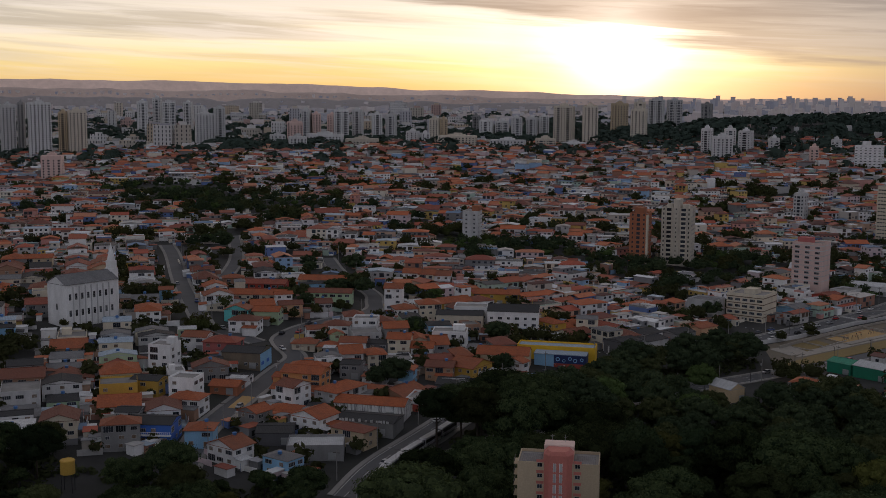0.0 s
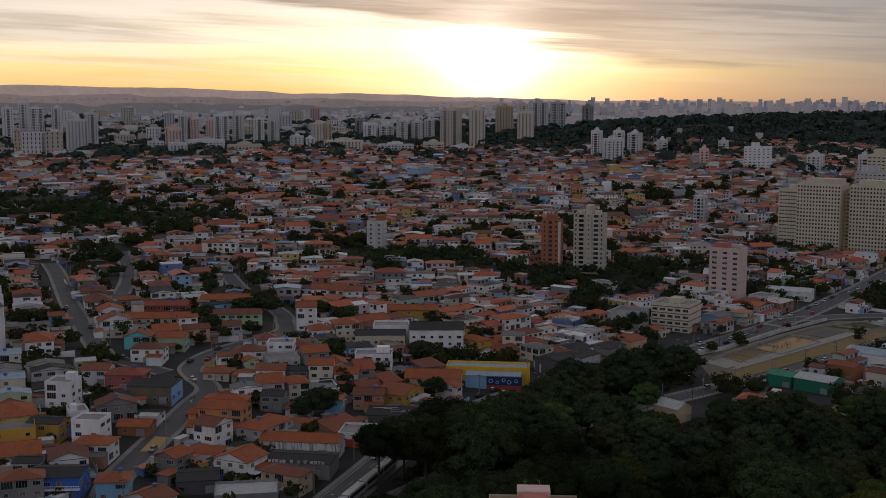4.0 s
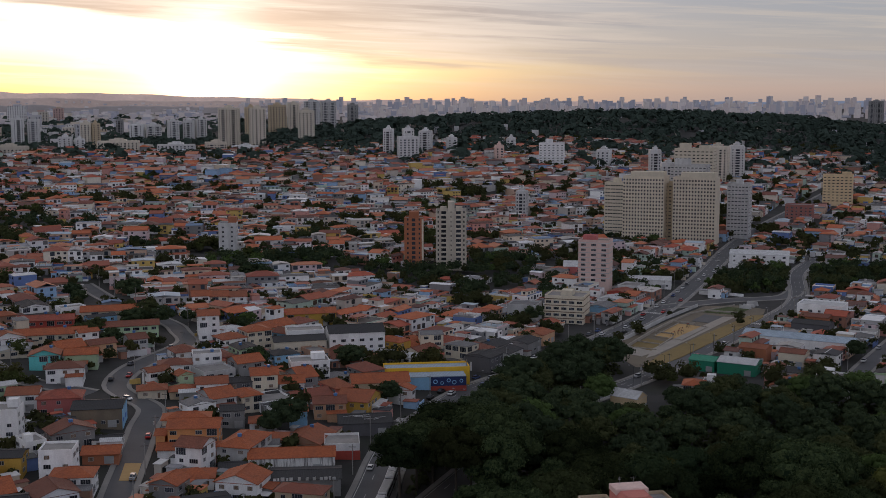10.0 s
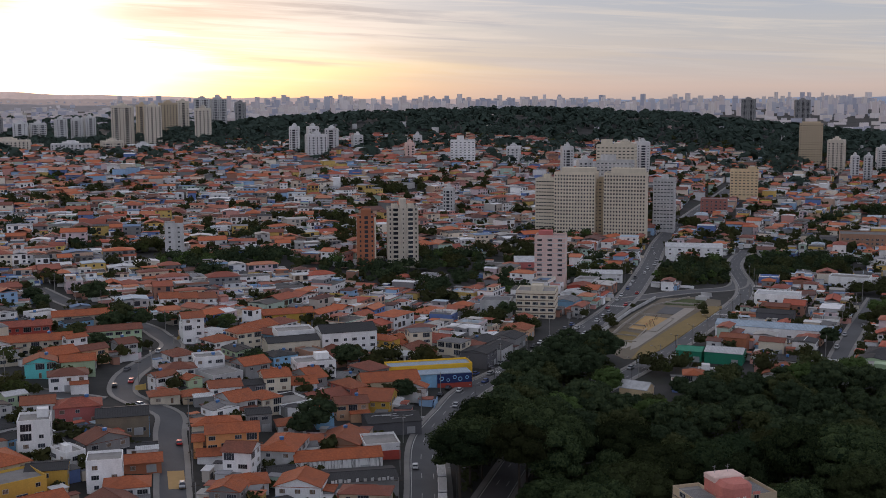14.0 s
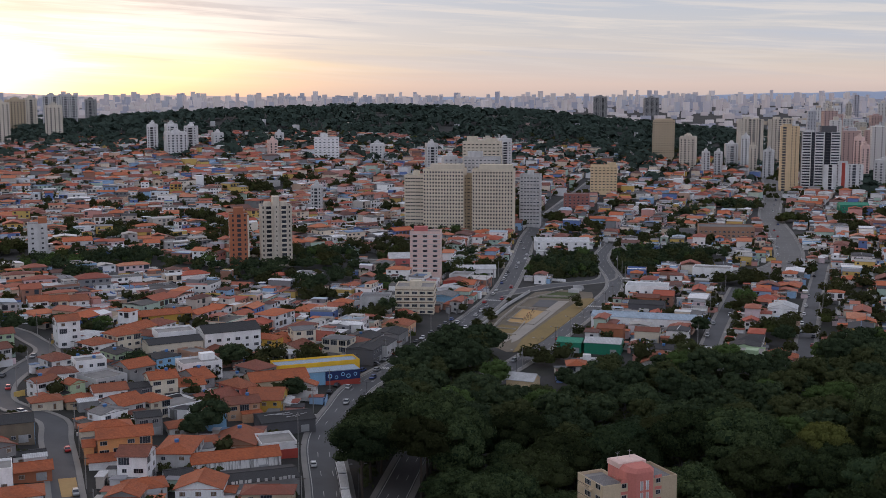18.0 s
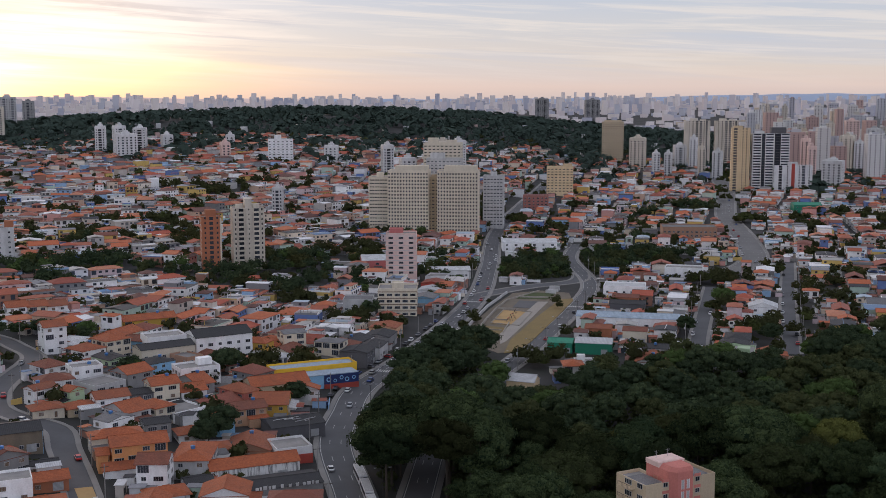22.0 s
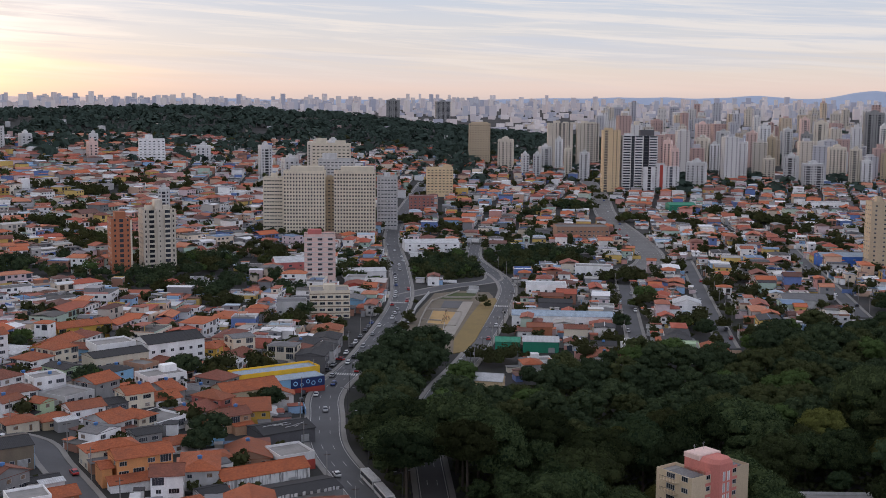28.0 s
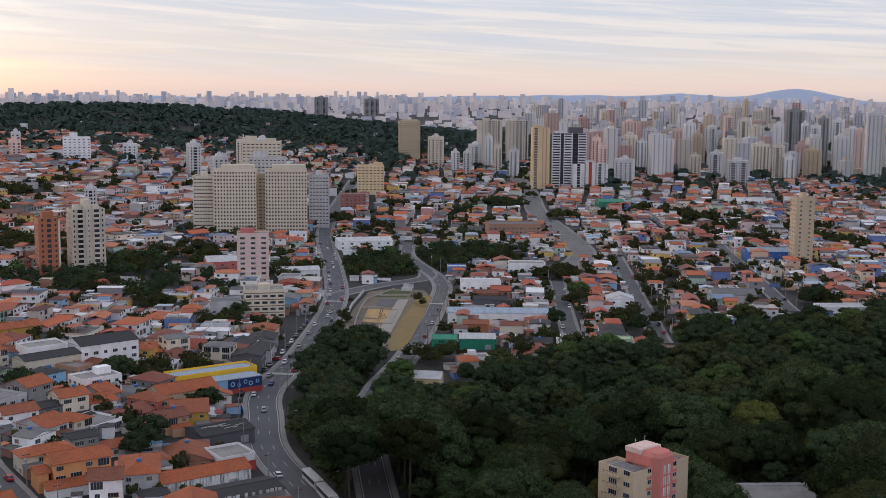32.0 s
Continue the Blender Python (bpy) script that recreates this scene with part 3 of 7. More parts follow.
def road(name, pts, half, label, lanes=0, walk_l=1.7, walk_r=1.7, mat="asphalt", lift=0.10):
    line = spline(pts)
    g = Geo()
    ribbon(g, line, -half, half, lift, 4)
    ob = g.link(name, M[mat], smooth=True)
    tagged(ob, label, "road", kind="structure")
    for side, width in ((-1, walk_l), (1, walk_r)):
        if width:
            k = Geo()
            a, b = sorted((side * half, side * (half + width)))
            ribbon(k, line, a, b, lift + 0.15, 1, 0, 0.4)
            tagged(k.link("pavement", M["pavement"]), "grey concrete pavement with a raised kerb", "pavement", kind="structure")
    if lanes:
        k = Geo()
        for s in (-half + 0.5, half - 0.5):
            ribbon(k, line, s - 0.12, s + 0.12, lift + 0.02, 1)
        for lane in range(1, lanes):
            s = -half + 2 * half * lane / lanes
            for r in range(0, len(line) - 1, 4):
                ribbon(k, line[r:r + 2], s - 0.09, s + 0.09, lift + 0.02, 1)
        tagged(k.link("road_marking", M["paint"]), "white lane lines painted on the road", "road marking", kind="structure")
    ROADS.append(([(p.x, p.y) for p in line], half + max(walk_l, walk_r) + 0.5))
    return line


AVE_A = road("road_avenue", [(-66, 318), (-62, 345), (-52, 377), (-38, 418), (-18.5, 451), (4.5, 484), (54, 531), (143, 628), (217, 731), (315, 875), (449, 1035), (593, 1199)], 5.4,
             "grey asphalt avenue with worn white lane lines", 3)
AVE_B = road("road_avenue_second", [(-40, 360), (-14, 398), (4, 424), (40, 461), (96, 507), (189, 594), (239, 650), (290, 740), (340, 800)], 4.4, "grey asphalt avenue with a cycle lane beside a sand lot", 3)
road("road_crossing", [(150, 640), (196, 655), (236, 660), (262, 690)], 4.5, "asphalt link road round the head of the lot", 0)
AVE_C = road("road_highway", [(300, 640), (350, 640), (407, 681), (488, 775), (578, 889), (723, 1043), (900, 1250)], 9, "wide pale grey avenue with many lanes", 6, mat="old_asphalt")
ST_D = road("road_street", [(190, 440), (202, 452), (278, 526), (403, 645)], 3.4, "grey asphalt street with parked cars", 0)
ST_E = road("road_street", [(165, 470), (181, 489), (288, 596)], 3.4, "grey asphalt street with street trees", 0)
ST_F = road("road_street", [(300, 442), (320, 461), (417, 550), (520, 640)], 3.4, "grey asphalt street between low houses", 0)
ST_1 = road("road_street", [(-270, 720), (-250, 677), (-209, 579), (-171, 498), (-163, 488), (-138, 473)], 3.6, "steep grey asphalt street between houses", 0)
road("road_street", [(-238, 762), (-210, 677), (-195, 600)], 3.2, "narrow grey asphalt street", 0)
MAIN = road("road_hill_street", [(-120, 330), (-125, 360), (-124, 381), (-121, 411), (-119, 435), (-117, 456), (-126, 472), (-130, 484), (-127, 505), (-119, 526), (-108, 549), (-104, 564), (-107, 581), (-113, 603), (-140, 650), (-158, 695)], 3.6,
            "winding grey asphalt hill street with a worn earth patch", 0)

# ---- shared window, door and roof pieces ----


def framed(g, x0, x1, z0, z1, cells, edge=0.07, bar=0.05, deep=0.05, sill=True):
    """One joined sheet: a frame with bars and panes sunk into it, facing -y. cells: how many panes side by side."""
    k = len(g.v)
    xs = [x0]
    wide = (x1 - x0 - 2 * edge - (cells - 1) * bar) / cells
    for c in range(cells):
        left = x0 + edge + c * (wide + bar)
        xs += [left, left + wide]
    xs.append(x1)
    zs = [z0, z0 + edge, z1 - edge, z1]
    n = len(xs)
    for z in zs:
        for x in xs:
            g.v.append((x, -0.06, z))
    for r in range(3):
        for c in range(n - 1):
            a = k + r * n + c
            q = (a, a + 1, a + n + 1, a + n)
            if r == 1 and c % 2 == 1:
                b = len(g.v)
                for i in q:
                    x, y, z = g.v[i]
                    g.v.append((x, y + deep, z))
                for e in range(4):
                    g.f.append((q[e], q[(e + 1) % 4], b + (e + 1) % 4, b + e))
                    g.i.append(0)
                g.f.append((b, b + 1, b + 2, b + 3))
                g.i.append(1)
            else:
                g.f.append(q)
                g.i.append(0)
    # edges back to the wall
    ring = [k + c for c in range(n)] + [k + r * n + n - 1 for r in range(1, 4)] + [k + 3 * n + c for c in range(n - 2, -1, -1)] + [k + r * n for r in (2, 1)]
    b = len(g.v)
    for i in ring:
        x, y, z = g.v[i]
        g.v.append((x, deep + 0.03, z))
    for e in range(len(ring)):
        f = (e + 1) % len(ring)
        g.f.append((ring[f], ring[e], b + e, b + f))
        g.i.append(0)
    return g


def window_mesh(name, wide, tall, bars=1, mats=("frame", "glass")):
    """A framed window, seen along +y: frame proud, panes set back."""
    return framed(Geo(), -wide / 2 - 0.07, wide / 2 + 0.07, -tall / 2 - 0.07, tall / 2 + 0.07, bars + 1).mesh(name, [M[m] for m in mats])


WIN = {
    "wide": window_mesh("window", 1.9, 1.15, 2),
    "small": window_mesh("window", 1.2, 1.0, 1),
    "shut": window_mesh("window", 1.4, 1.1, 3, ("frame", "shutter")),
    "plain": window_mesh("window", 1.3, 1.2, 0, ("dark_metal", "glass")),
    "tower": window_mesh("window", 1.35, 1.15, 1),
    "strip": window_mesh("window", 2.6, 1.2, 3),
    "veranda": window_mesh("window", 3.0, 2.0, 3),
    "arch": window_mesh("window", 1.0, 2.6, 1),
}
_g = Geo()
_g.box(-0.5, -0.05, 0, 0.5, 0.02, 2.1, 0).box(-0.42, -0.07, 0.1, 0.42, -0.05, 1.95, 1)
DOOR = _g.mesh("door", [M["frame"], M["shutter"]])
_g = Geo()
_z = [0.0]
while _z[-1] < 2.4:
    _z += [_z[-1] + 0.12, _z[-1] + 0.16]
_g.add([(x, -0.03 - 0.04 * ((k // 2) % 2), z) for k, z in enumerate(_z) for x in (-1.4, 1.4)], [(2 * k, 2 * k + 1, 2 * k + 3, 2 * k + 2) for k in range(len(_z) - 1)])
GARAGE = _g.mesh("garage_door", M["metal"])
_g = Geo()
_g.prism(circle(0.62, 12), 0, 0.75, 0, 1.12)
TANK = _g.mesh("water_tank", M["tank"])
_g = Geo()
_g.prism(circle(0.74, 12), 0.75, 0.82).prism(circle(0.70, 12), 0.82, 0.97, 0, 0.55)
TANK_LID = _g.mesh("lid", M["tank"])


def gable_roof(w, d, z, rise, over=0.45, thick=0.16, hip=False, along_x=True):
    """A pitched roof with thickness, eaves and a ridge roll; hip: sloped on all four sides."""
    g = Geo()
    if not along_x:
        w, d = d, w
    a, b = w / 2 + over, d / 2 + over
    r = max(a - b, 0.05) if hip else a
    top = [(-a, -b, z), (a, -b, z), (a, b, z), (-a, b, z), (-r, 0, z + rise), (r, 0, z + rise)]
    low = [(x, y, q - thick) for x, y, q in top]
    fs = [(0, 1, 5, 4), (2, 3, 4, 5), (1, 2, 5), (3, 0, 4)] if hip else [(0, 1, 5, 4), (2, 3, 4, 5)]
    g.add(top + low, fs + [tuple(6 + k for k in f[::-1]) for f in fs] + [(0, 6, 7, 1), (1, 7, 8, 2), (2, 8, 9, 3), (3, 9, 6, 0)]
          + ([] if hip else [(1, 7, 11, 5), (5, 11, 8, 2), (3, 9, 10, 4), (4, 10, 6, 0)]))
    g.tube((-r, 0, z + rise), (r, 0, z + rise), 0.14, n=6)
    if not along_x:
        g.v = [(-y, x, q) for x, y, q in g.v]
    return g


def house_body(w, d, h, gable_rise=0.0, along_x=True, parapet=0.0, under=3.0):
    """Walls down into the slope in one shell: gables under the roof, or a parapet round a flat one."""
    g = Geo()
    a, b = w / 2, d / 2
    foot = [(-a, -b), (a, -b), (a, b), (-a, b)]
    if parapet:
        t, top = 0.18, h + parapet
        inner = [(-a + t, -b + t), (a - t, -b + t), (a - t, b - t), (-a + t, b - t)]
        vs = [(x, y, -under) for x, y in foot] + [(x, y, top) for x, y in foot] + [(x, y, top) for x, y in inner] + [(x, y, h) for x, y in inner]
        fs = [(12, 13, 14, 15)]
        for k in range(4):
            n = (k + 1) % 4
            fs += [(k, n, 4 + n, 4 + k), (4 + k, 4 + n, 8 + n, 8 + k), (8 + k, 8 + n, 12 + n, 12 + k)]
        return g.add(vs, fs)
    vs = [(x, y, -under) for x, y in foot] + [(x, y, h) for x, y in foot]
    q = gable_rise * 0.95
    if not q:
        return g.add(vs, [(0, 1, 5, 4), (1, 2, 6, 5), (2, 3, 7, 6), (3, 0, 4, 7), (4, 5, 6, 7)])
    if along_x:
        vs += [(-a, 0, h + q), (a, 0, h + q)]
        return g.add(vs, [(0, 1, 5, 4), (2, 3, 7, 6), (1, 2, 6, 9, 5), (3, 0, 4, 8, 7), (4, 5, 9, 8), (6, 7, 8, 9)])
    vs += [(0, -b, h + q), (0, b, h + q)]
    return g.add(vs, [(0, 1, 5, 8, 4), (2, 3, 7, 9, 6), (1, 2, 6, 5), (3, 0, 4, 7), (5, 6, 9, 8), (7, 4, 8, 9)])


COLOUR_WORDS = {"white": "white", "grey_white": "weathered white", "cream": "cream", "beige": "beige", "peach": "peach", "grey": "grey", "block": "bare brick-block", "light_blue": "light blue",
                "ochre": "ochre", "pink": "pink", "pale_pink": "pale pink", "sand_yellow": "sand yellow", "green": "pale green", "turquoise": "turquoise", "orange": "orange", "red": "red", "blue": "blue", "brick": "brick", "dark_grey": "dark grey", "yellow": "yellow",
                "streaked": "rain-streaked white", "deep_pink": "deep pink"}
ROOF_WORDS = {"tile": "orange clay-tile roof", "tile_dark": "weathered brown tile roof", "tile_red": "red clay-tile roof", "fibre": "grey fibre-cement roof", "fibre_dark": "dark fibre-cement roof",
              "slab": "flat concrete roof", "sheet_white": "white sheet-metal roof", "sheet_blue": "pale blue sheet-metal roof"}


def faces_flight(x, y, out):
    """Whether a wall whose outside looks towards that bearing can be seen from anywhere on the flight line."""
    c, s = math.cos(radians(out)), math.sin(radians(out))
    return any(((a - x) * c + (b - y) * s) / math.hypot(a - x, b - y) > 0.12 for a, b in ((0, 0), (-80, 47), (-165, 72), (-232, 119)))


CLEAR = []      # (x, y, radius) kept free of scattered houses


def house(x, y, turn, w, d, floors=2, wall="white", roof="tile", style="gable", along=None, rng=random, clear=True, name="house", rise=None, fh=2.75, sides="fblr", tank=None, label=""):
    """One dwelling with its walls, roof, windows, door and, at times, a water tank."""
    h = floors * fh + 0.3
    z = ground(x, y)
    words = f"{'one' if floors == 1 else 'two' if floors == 2 else 'three'}-storey {COLOUR_WORDS[wall]} house with {ROOF_WORDS[roof]}"
    t = thing(name, x, y, z, turn, label or words, "house", "hillside houses")
    along = w >= d if along is None else along
    pitched = style in ("gable", "hip")
    rise = rise or ((d if along else w) * 0.5 + 0.4) * (0.36 if roof.startswith("tile") else 0.18)
    house_body(w, d, h, rise if style == "gable" else 0.0, along, 0.0 if pitched else 0.75).link("wall", M[wall], t)
    if pitched:
        gable_roof(w, d, h + 0.05, rise, 0.6 if roof.startswith("tile") else 0.25, 0.16, style == "hip", along).link("roof", M[roof], t)
    else:
        g = Geo()
        g.box(-w / 2 + 0.19, -d / 2 + 0.19, h - 0.05, w / 2 - 0.19, d / 2 - 0.19, h + 0.06)
        g.link("roof", M[roof], t)
        if rng.random() < 0.5:
            house_body(w * 0.35, d * 0.35, 2.3, parapet=0.15, under=0).link("stair_house", M[wall], t).location = (w * 0.25, d * 0.2, h + 0.06)
    kinds = ["wide", "strip", "shut", "small", "veranda"]
    for face in sides:
        span = w if face in "fb" else d
        if not faces_flight(x, y, turn + {"f": -90, "b": 90, "l": 180, "r": 0}[face]):
            continue
        n = max(1, int(span / 3.6))
        for f in range(floors):
            for k in range(n):
                if rng.random() < 0.16:
                    continue
                u = (k + 0.5) / n * span - span / 2 + rng.uniform(-0.25, 0.25)
                zz = f * fh + 1.65
                kind = rng.choice(kinds)
                if f == 0 and face == "f" and k == n // 2:
                    if rng.random() < 0.5 and span > 5:
                        piece("garage_door", GARAGE, t, u, -d / 2 - 0.03, 0.05)
                    else:
                        piece("door", DOOR, t, u, -d / 2 - 0.03, 0.05)
                    continue
                px, py, r = {"f": (u, -d / 2 - 0.03, 0), "b": (-u, d / 2 + 0.03, 180), "l": (-w / 2 - 0.03, -u, -90), "r": (w / 2 + 0.03, u, 90)}[face]
                piece("window", WIN[kind], t, px, py, zz, r)
    if rng.random() < 0.6 and not label:
        aw, ad, ah = w * rng.uniform(0.4, 0.9), rng.uniform(2.5, 4.5), rng.uniform(2.6, 3.4)
        ax = (w - aw) / 2 * rng.choice((-1, 1))
        ay = (-d / 2 - ad / 2) if rng.random() < 0.7 else d / 2 + ad / 2
        g = Geo()
        g.box(ax - aw / 2, ay - ad / 2, -3, ax + aw / 2, ay + ad / 2, ah)
        g.link("annex", M[rng.choice(("white", "grey_white", wall, "grey", "block"))], t)
        g = Geo()
        q = 0.5 if ay < 0 else -0.5
        g.add([(ax - aw / 2 - 0.3, ay - ad / 2 - 0.3, ah + 0.35 - q * 0.5), (ax + aw / 2 + 0.3, ay - ad / 2 - 0.3, ah + 0.35 - q * 0.5), (ax + aw / 2 + 0.3, ay + ad / 2, ah + 0.35 + q * 0.5), (ax - aw / 2 - 0.3, ay + ad / 2, ah + 0.35 + q * 0.5),
               (ax - aw / 2 - 0.3, ay - ad / 2 - 0.3, ah + 0.2 - q * 0.5), (ax + aw / 2 + 0.3, ay - ad / 2 - 0.3, ah + 0.2 - q * 0.5), (ax + aw / 2 + 0.3, ay + ad / 2, ah + 0.2 + q * 0.5), (ax - aw / 2 - 0.3, ay + ad / 2, ah + 0.2 + q * 0.5)],
              [(0, 1, 2, 3), (7, 6, 5, 4), (0, 4, 5, 1), (1, 5, 6, 2), (2, 6, 7, 3), (3, 7, 4, 0)])
        g.link("annex_roof", M[rng.choice(("tile", "tile_dark", "fibre", "fibre_dark", "sheet_white"))], t)
    if tank if tank is not None else rng.random() < 0.3:
        tub = piece("water_tank", TANK, t, w * 0.2, d * 0.15 if not pitched else 0, h + (0.06 if not pitched else rise - 0.1), 0, "blue plastic water tank")
        piece("lid", TANK_LID, tub)
    if clear:
        CLEAR.append((x, y, 0.5 * math.hypot(w, d) * 0.85))
    return t


def tower(name, label, x, y, turn, w, d, floors, fh=2.9, wall="cream", cols=(6, 4), faces="fl", kind="tower", top=None, bands=None, base=None, single=True, top_wall=None, parapet=1.0, inset=None, category="apartment block", win_scale=1.0):
    """A block of flats: x, y is the middle of its front foot. Windows stand floor by floor on the given faces."""
    z = ground(x, y) if base is None else base
    t = thing(name, x, y, z, turn, label, category)
    h = floors * fh + 0.6
    g = house_body(w, d, h, parapet=parapet, under=6)
    if inset:        # a recessed bay down the front
        u0, u1, out = inset
        g.box(u0, -d / 2 - out, -6, u1, -d / 2, h + 0.5)
    body = g.link("body", M[wall], t)
    body.location = (0, d / 2, 0)
    r = Geo()
    r.box(-w / 2 + 0.2, 0.2, h - 0.05, w / 2 - 0.2, d - 0.2, h + 0.08)
    r.link("roof", M["slab"], t)
    for tx, ty, tw, td, th in top or [(0, d / 2, w * 0.3, d * 0.4, 3.5)]:
        b = house_body(tw, td, th, parapet=0.3, under=0).link("roof_block", M[top_wall or wall], t)
        b.location = (tx, ty, h + 0.08)
    if bands:
        for f in range(1, floors + 1):
            b = Geo()
            b.box(-w / 2 - 0.12, -0.12, f * fh - 0.35, w / 2 + 0.12, d + 0.12, f * fh + 0.05)
            b.link("floor_band", M[bands], t)
    for face in faces:
        span, n = (w, cols[0]) if face in "fb" else (d, cols[1])
        for f in range(floors):
            if not single:
                row = framed(Geo(), -span / 2 + 0.6, span / 2 - 0.6, f * fh + 0.95, f * fh + 2.35, n, 0.3, max(0.4, span / n - 2.0 * win_scale)).link("ribbon_window", [M[wall], M["glass"]], t)
                px, py, r = {"f": (0, -0.03, 0), "b": (0, d + 0.03, 180), "l": (-w / 2 - 0.03, d / 2, -90), "r": (w / 2 + 0.03, d / 2, 90)}[face]
                row.matrix_basis = pose(px, py, 0, 0, 0, r)
                continue
            for k in range(n):
                u = (k + 0.5) / n * span - span / 2
                if inset and face == "f" and inset[0] - 0.5 < u < inset[1] + 0.5:
                    continue
                px, py, r = {"f": (u, -0.03, 0), "b": (-u, d + 0.03, 180), "l": (-w / 2 - 0.03, d / 2 - u, -90), "r": (w / 2 + 0.03, d / 2 + u, 90)}[face]
                piece("window", WIN[kind], t, px, py, f * fh + 1.6, r, scale=(win_scale, 1, 1))
    CLEAR.append((x - math.sin(radians(turn)) * d / 2, y + math.cos(radians(turn)) * d / 2, 0.5 * math.hypot(w, d) + 3))
    return t


def bay(t, u, half, floors, fh, gap, deep, paint, name="balcony_bay", y=0.0, pane="glass", z=1.5):
    """A column of one opening to a floor on the front of a tower, standing proud by its depth."""
    c = framed(Geo(), 0, floors * fh, -half, half, floors, 0.2, gap, deep).link(name, [M[paint], M[pane]], t)
    c.matrix_basis = pose(u, y + 0.03 - deep, z, 0, -90, 0)


# ---- landmark blocks of flats ----
def near_pink_tower():
    """Cream and pink block close to the camera; only its upper floors come into view."""
    x, y = -5.6, 290.5
    z, fh, floors = 0.0, 2.85, 9
    t = thing("apartment_tower", x, y, z, -2, "cream apartment tower with pink stair core standing among trees", "apartment block")
    h = 23.5
    for nm, x0, x1 in (("wing", -10.5, -3.6), ("wing", 3.6, 10.5)):
        g = Geo()
        g.box(x0, 0, -8, x1, 11.5, h)
        for a, b, c, d in ((x0, 0, x1, 0.2), (x0, 11.3, x1, 11.5), (x0, 0.2, x0 + 0.2, 11.3), (x1 - 0.2, 0.2, x1, 11.3)):
            g.box(a, b, h, c, d, h + 0.9)
        g.link(nm, M["beige"], t)
        r = Geo()
        r.box(x0 + 0.2, 0.2, h - 0.1, x1 - 0.2, 11.3, h + 0.12)
        r.link("roof", M["slab"], t, "stained grey roof inside a parapet")
        r = Geo()
        r.box(x0 + 0.9, 1.6, h + 0.12, x1 - 1.0, 8.8, h + 0.4)
        r.link("roof_cover", M["fibre"], t, "weathered grey roof sheets")
    core = Geo()
    core.prism([(-3.8, 8.5), (-3.8, 0.2), (-2.3, -1.6), (2.3, -1.6), (3.8, 0.2), (3.8, 8.5)], -8, h + 3.2)
    core.link("stair_core", M["pink"], t, "pink stair core")
    cap = Geo()
    cap.prism([(-3.8, 6.0), (-3.8, 0.2), (-2.3, -1.6), (2.3, -1.6), (3.8, 0.2), (3.8, 6.0)], h + 3.2, h + 4.2, 0, 0.72)
    cap.link("core_cap", M["pink"], t)
    cap = Geo()
    cap.box(-3.9, 3.6, h + 3.2, 3.9, 8.7, h + 4.4).box(-3.6, 3.9, h + 4.4, 3.6, 8.4, h + 4.5)
    cap.link("tank_room", M["pale_pink"], t, "pale pink tank room")
    for ax in (-2.0, 1.4):
        a = Geo()
        a.tube((ax, 7, h + 4.4), (ax, 7, h + 6.4), 0.04).tube((ax - 0.6, 7, h + 6.1), (ax + 0.6, 7, h + 6.1), 0.025).tube((ax - 0.4, 7, h + 5.7), (ax + 0.4, 7, h + 5.7), 0.025)
        a.link("antenna", M["metal"], t)
    slot = Geo()
    slot.box(-0.3, -0.05, -1.1, 0.3, 0.02, 1.1, 1).box(-0.4, -0.07, -1.2, -0.3, 0.02, 1.2, 0).box(0.3, -0.07, -1.2, 0.4, 0.02, 1.2, 0)
    slot = slot.mesh("window", [M["white"], M["frame"]])
    for f in range(floors):
        zz = f * fh - 0.6
        for ux in (-0.8, 0.8):
            piece("window", slot, t, ux, -1.63, zz + 1.4, 0)
        for ux, kind in ((-4.7, "small"), (5.0, "small")):
            piece("window", WIN[kind], t, ux, -0.03, zz + 1.5, 0)
        for x0, x1 in ((-5.6, -3.7), (4.0, 6.0)):
            Geo().box(x0, -0.05, zz + 2.15, x1, 0, zz + 2.9).link("pink_panel", M["pink"], t)
        piece("window", WIN["wide"], t, -10.53, 2.2, zz + 1.5, -90)
        b = Geo()
        b.box(-11.9, 4.2, zz, -10.5, 9.2, zz + 0.15)
        floor_slab = b.link("balcony", M["beige"], t, "balcony with a dark metal railing")
        b = Geo()
        for k in range(11):
            b.box(-11.88, 4.2 + k * 0.49, zz + 0.15, -11.84, 4.24 + k * 0.49, zz + 1.05)
        b.box(-11.9, 4.2, zz + 1.05, -11.82, 9.2, zz + 1.12)
        b.link("railing", M["dark_metal"], floor_slab, "dark metal railing")
        piece("balcony_window", WIN["strip"], t, -10.53, 6.7, zz + 1.3, -90)
    CLEAR.append((x, y + 5, 16))


near_pink_tower()
tower("apartment_tower", "pale pink eight-storey apartment tower with white floor bands", 128.5, 688, -31, 18, 13, 8, 2.95, "pale_pink", (3, 2), "fl", "strip", bands="grey_white",
      top=[(-3, 6, 8, 6, 3.0)], top_wall="deep_pink", base=11.5)
_t = tower("apartment_tower", "brick-red apartment tower with cream corner piers", 34, 751, -14, 11.5, 15, 11, 2.85, "brick", (3, 3), "lr", "small", top=[(0, 7, 6, 8, 4.2)], base=13)
for _u, _half, _gap in ((-3.6, 0.7, 1.6), (0, 1.3, 1.0), (3.6, 0.7, 1.6)):
    bay(_t, _u, _half, 11, 2.85, _gap, 0.25, "brick")
_g = Geo()
_g.box(5.0, -0.3, -6, 5.95, 4.0, 32)
_g.link("corner_pier", M["cream"], _t, "cream corner pier")
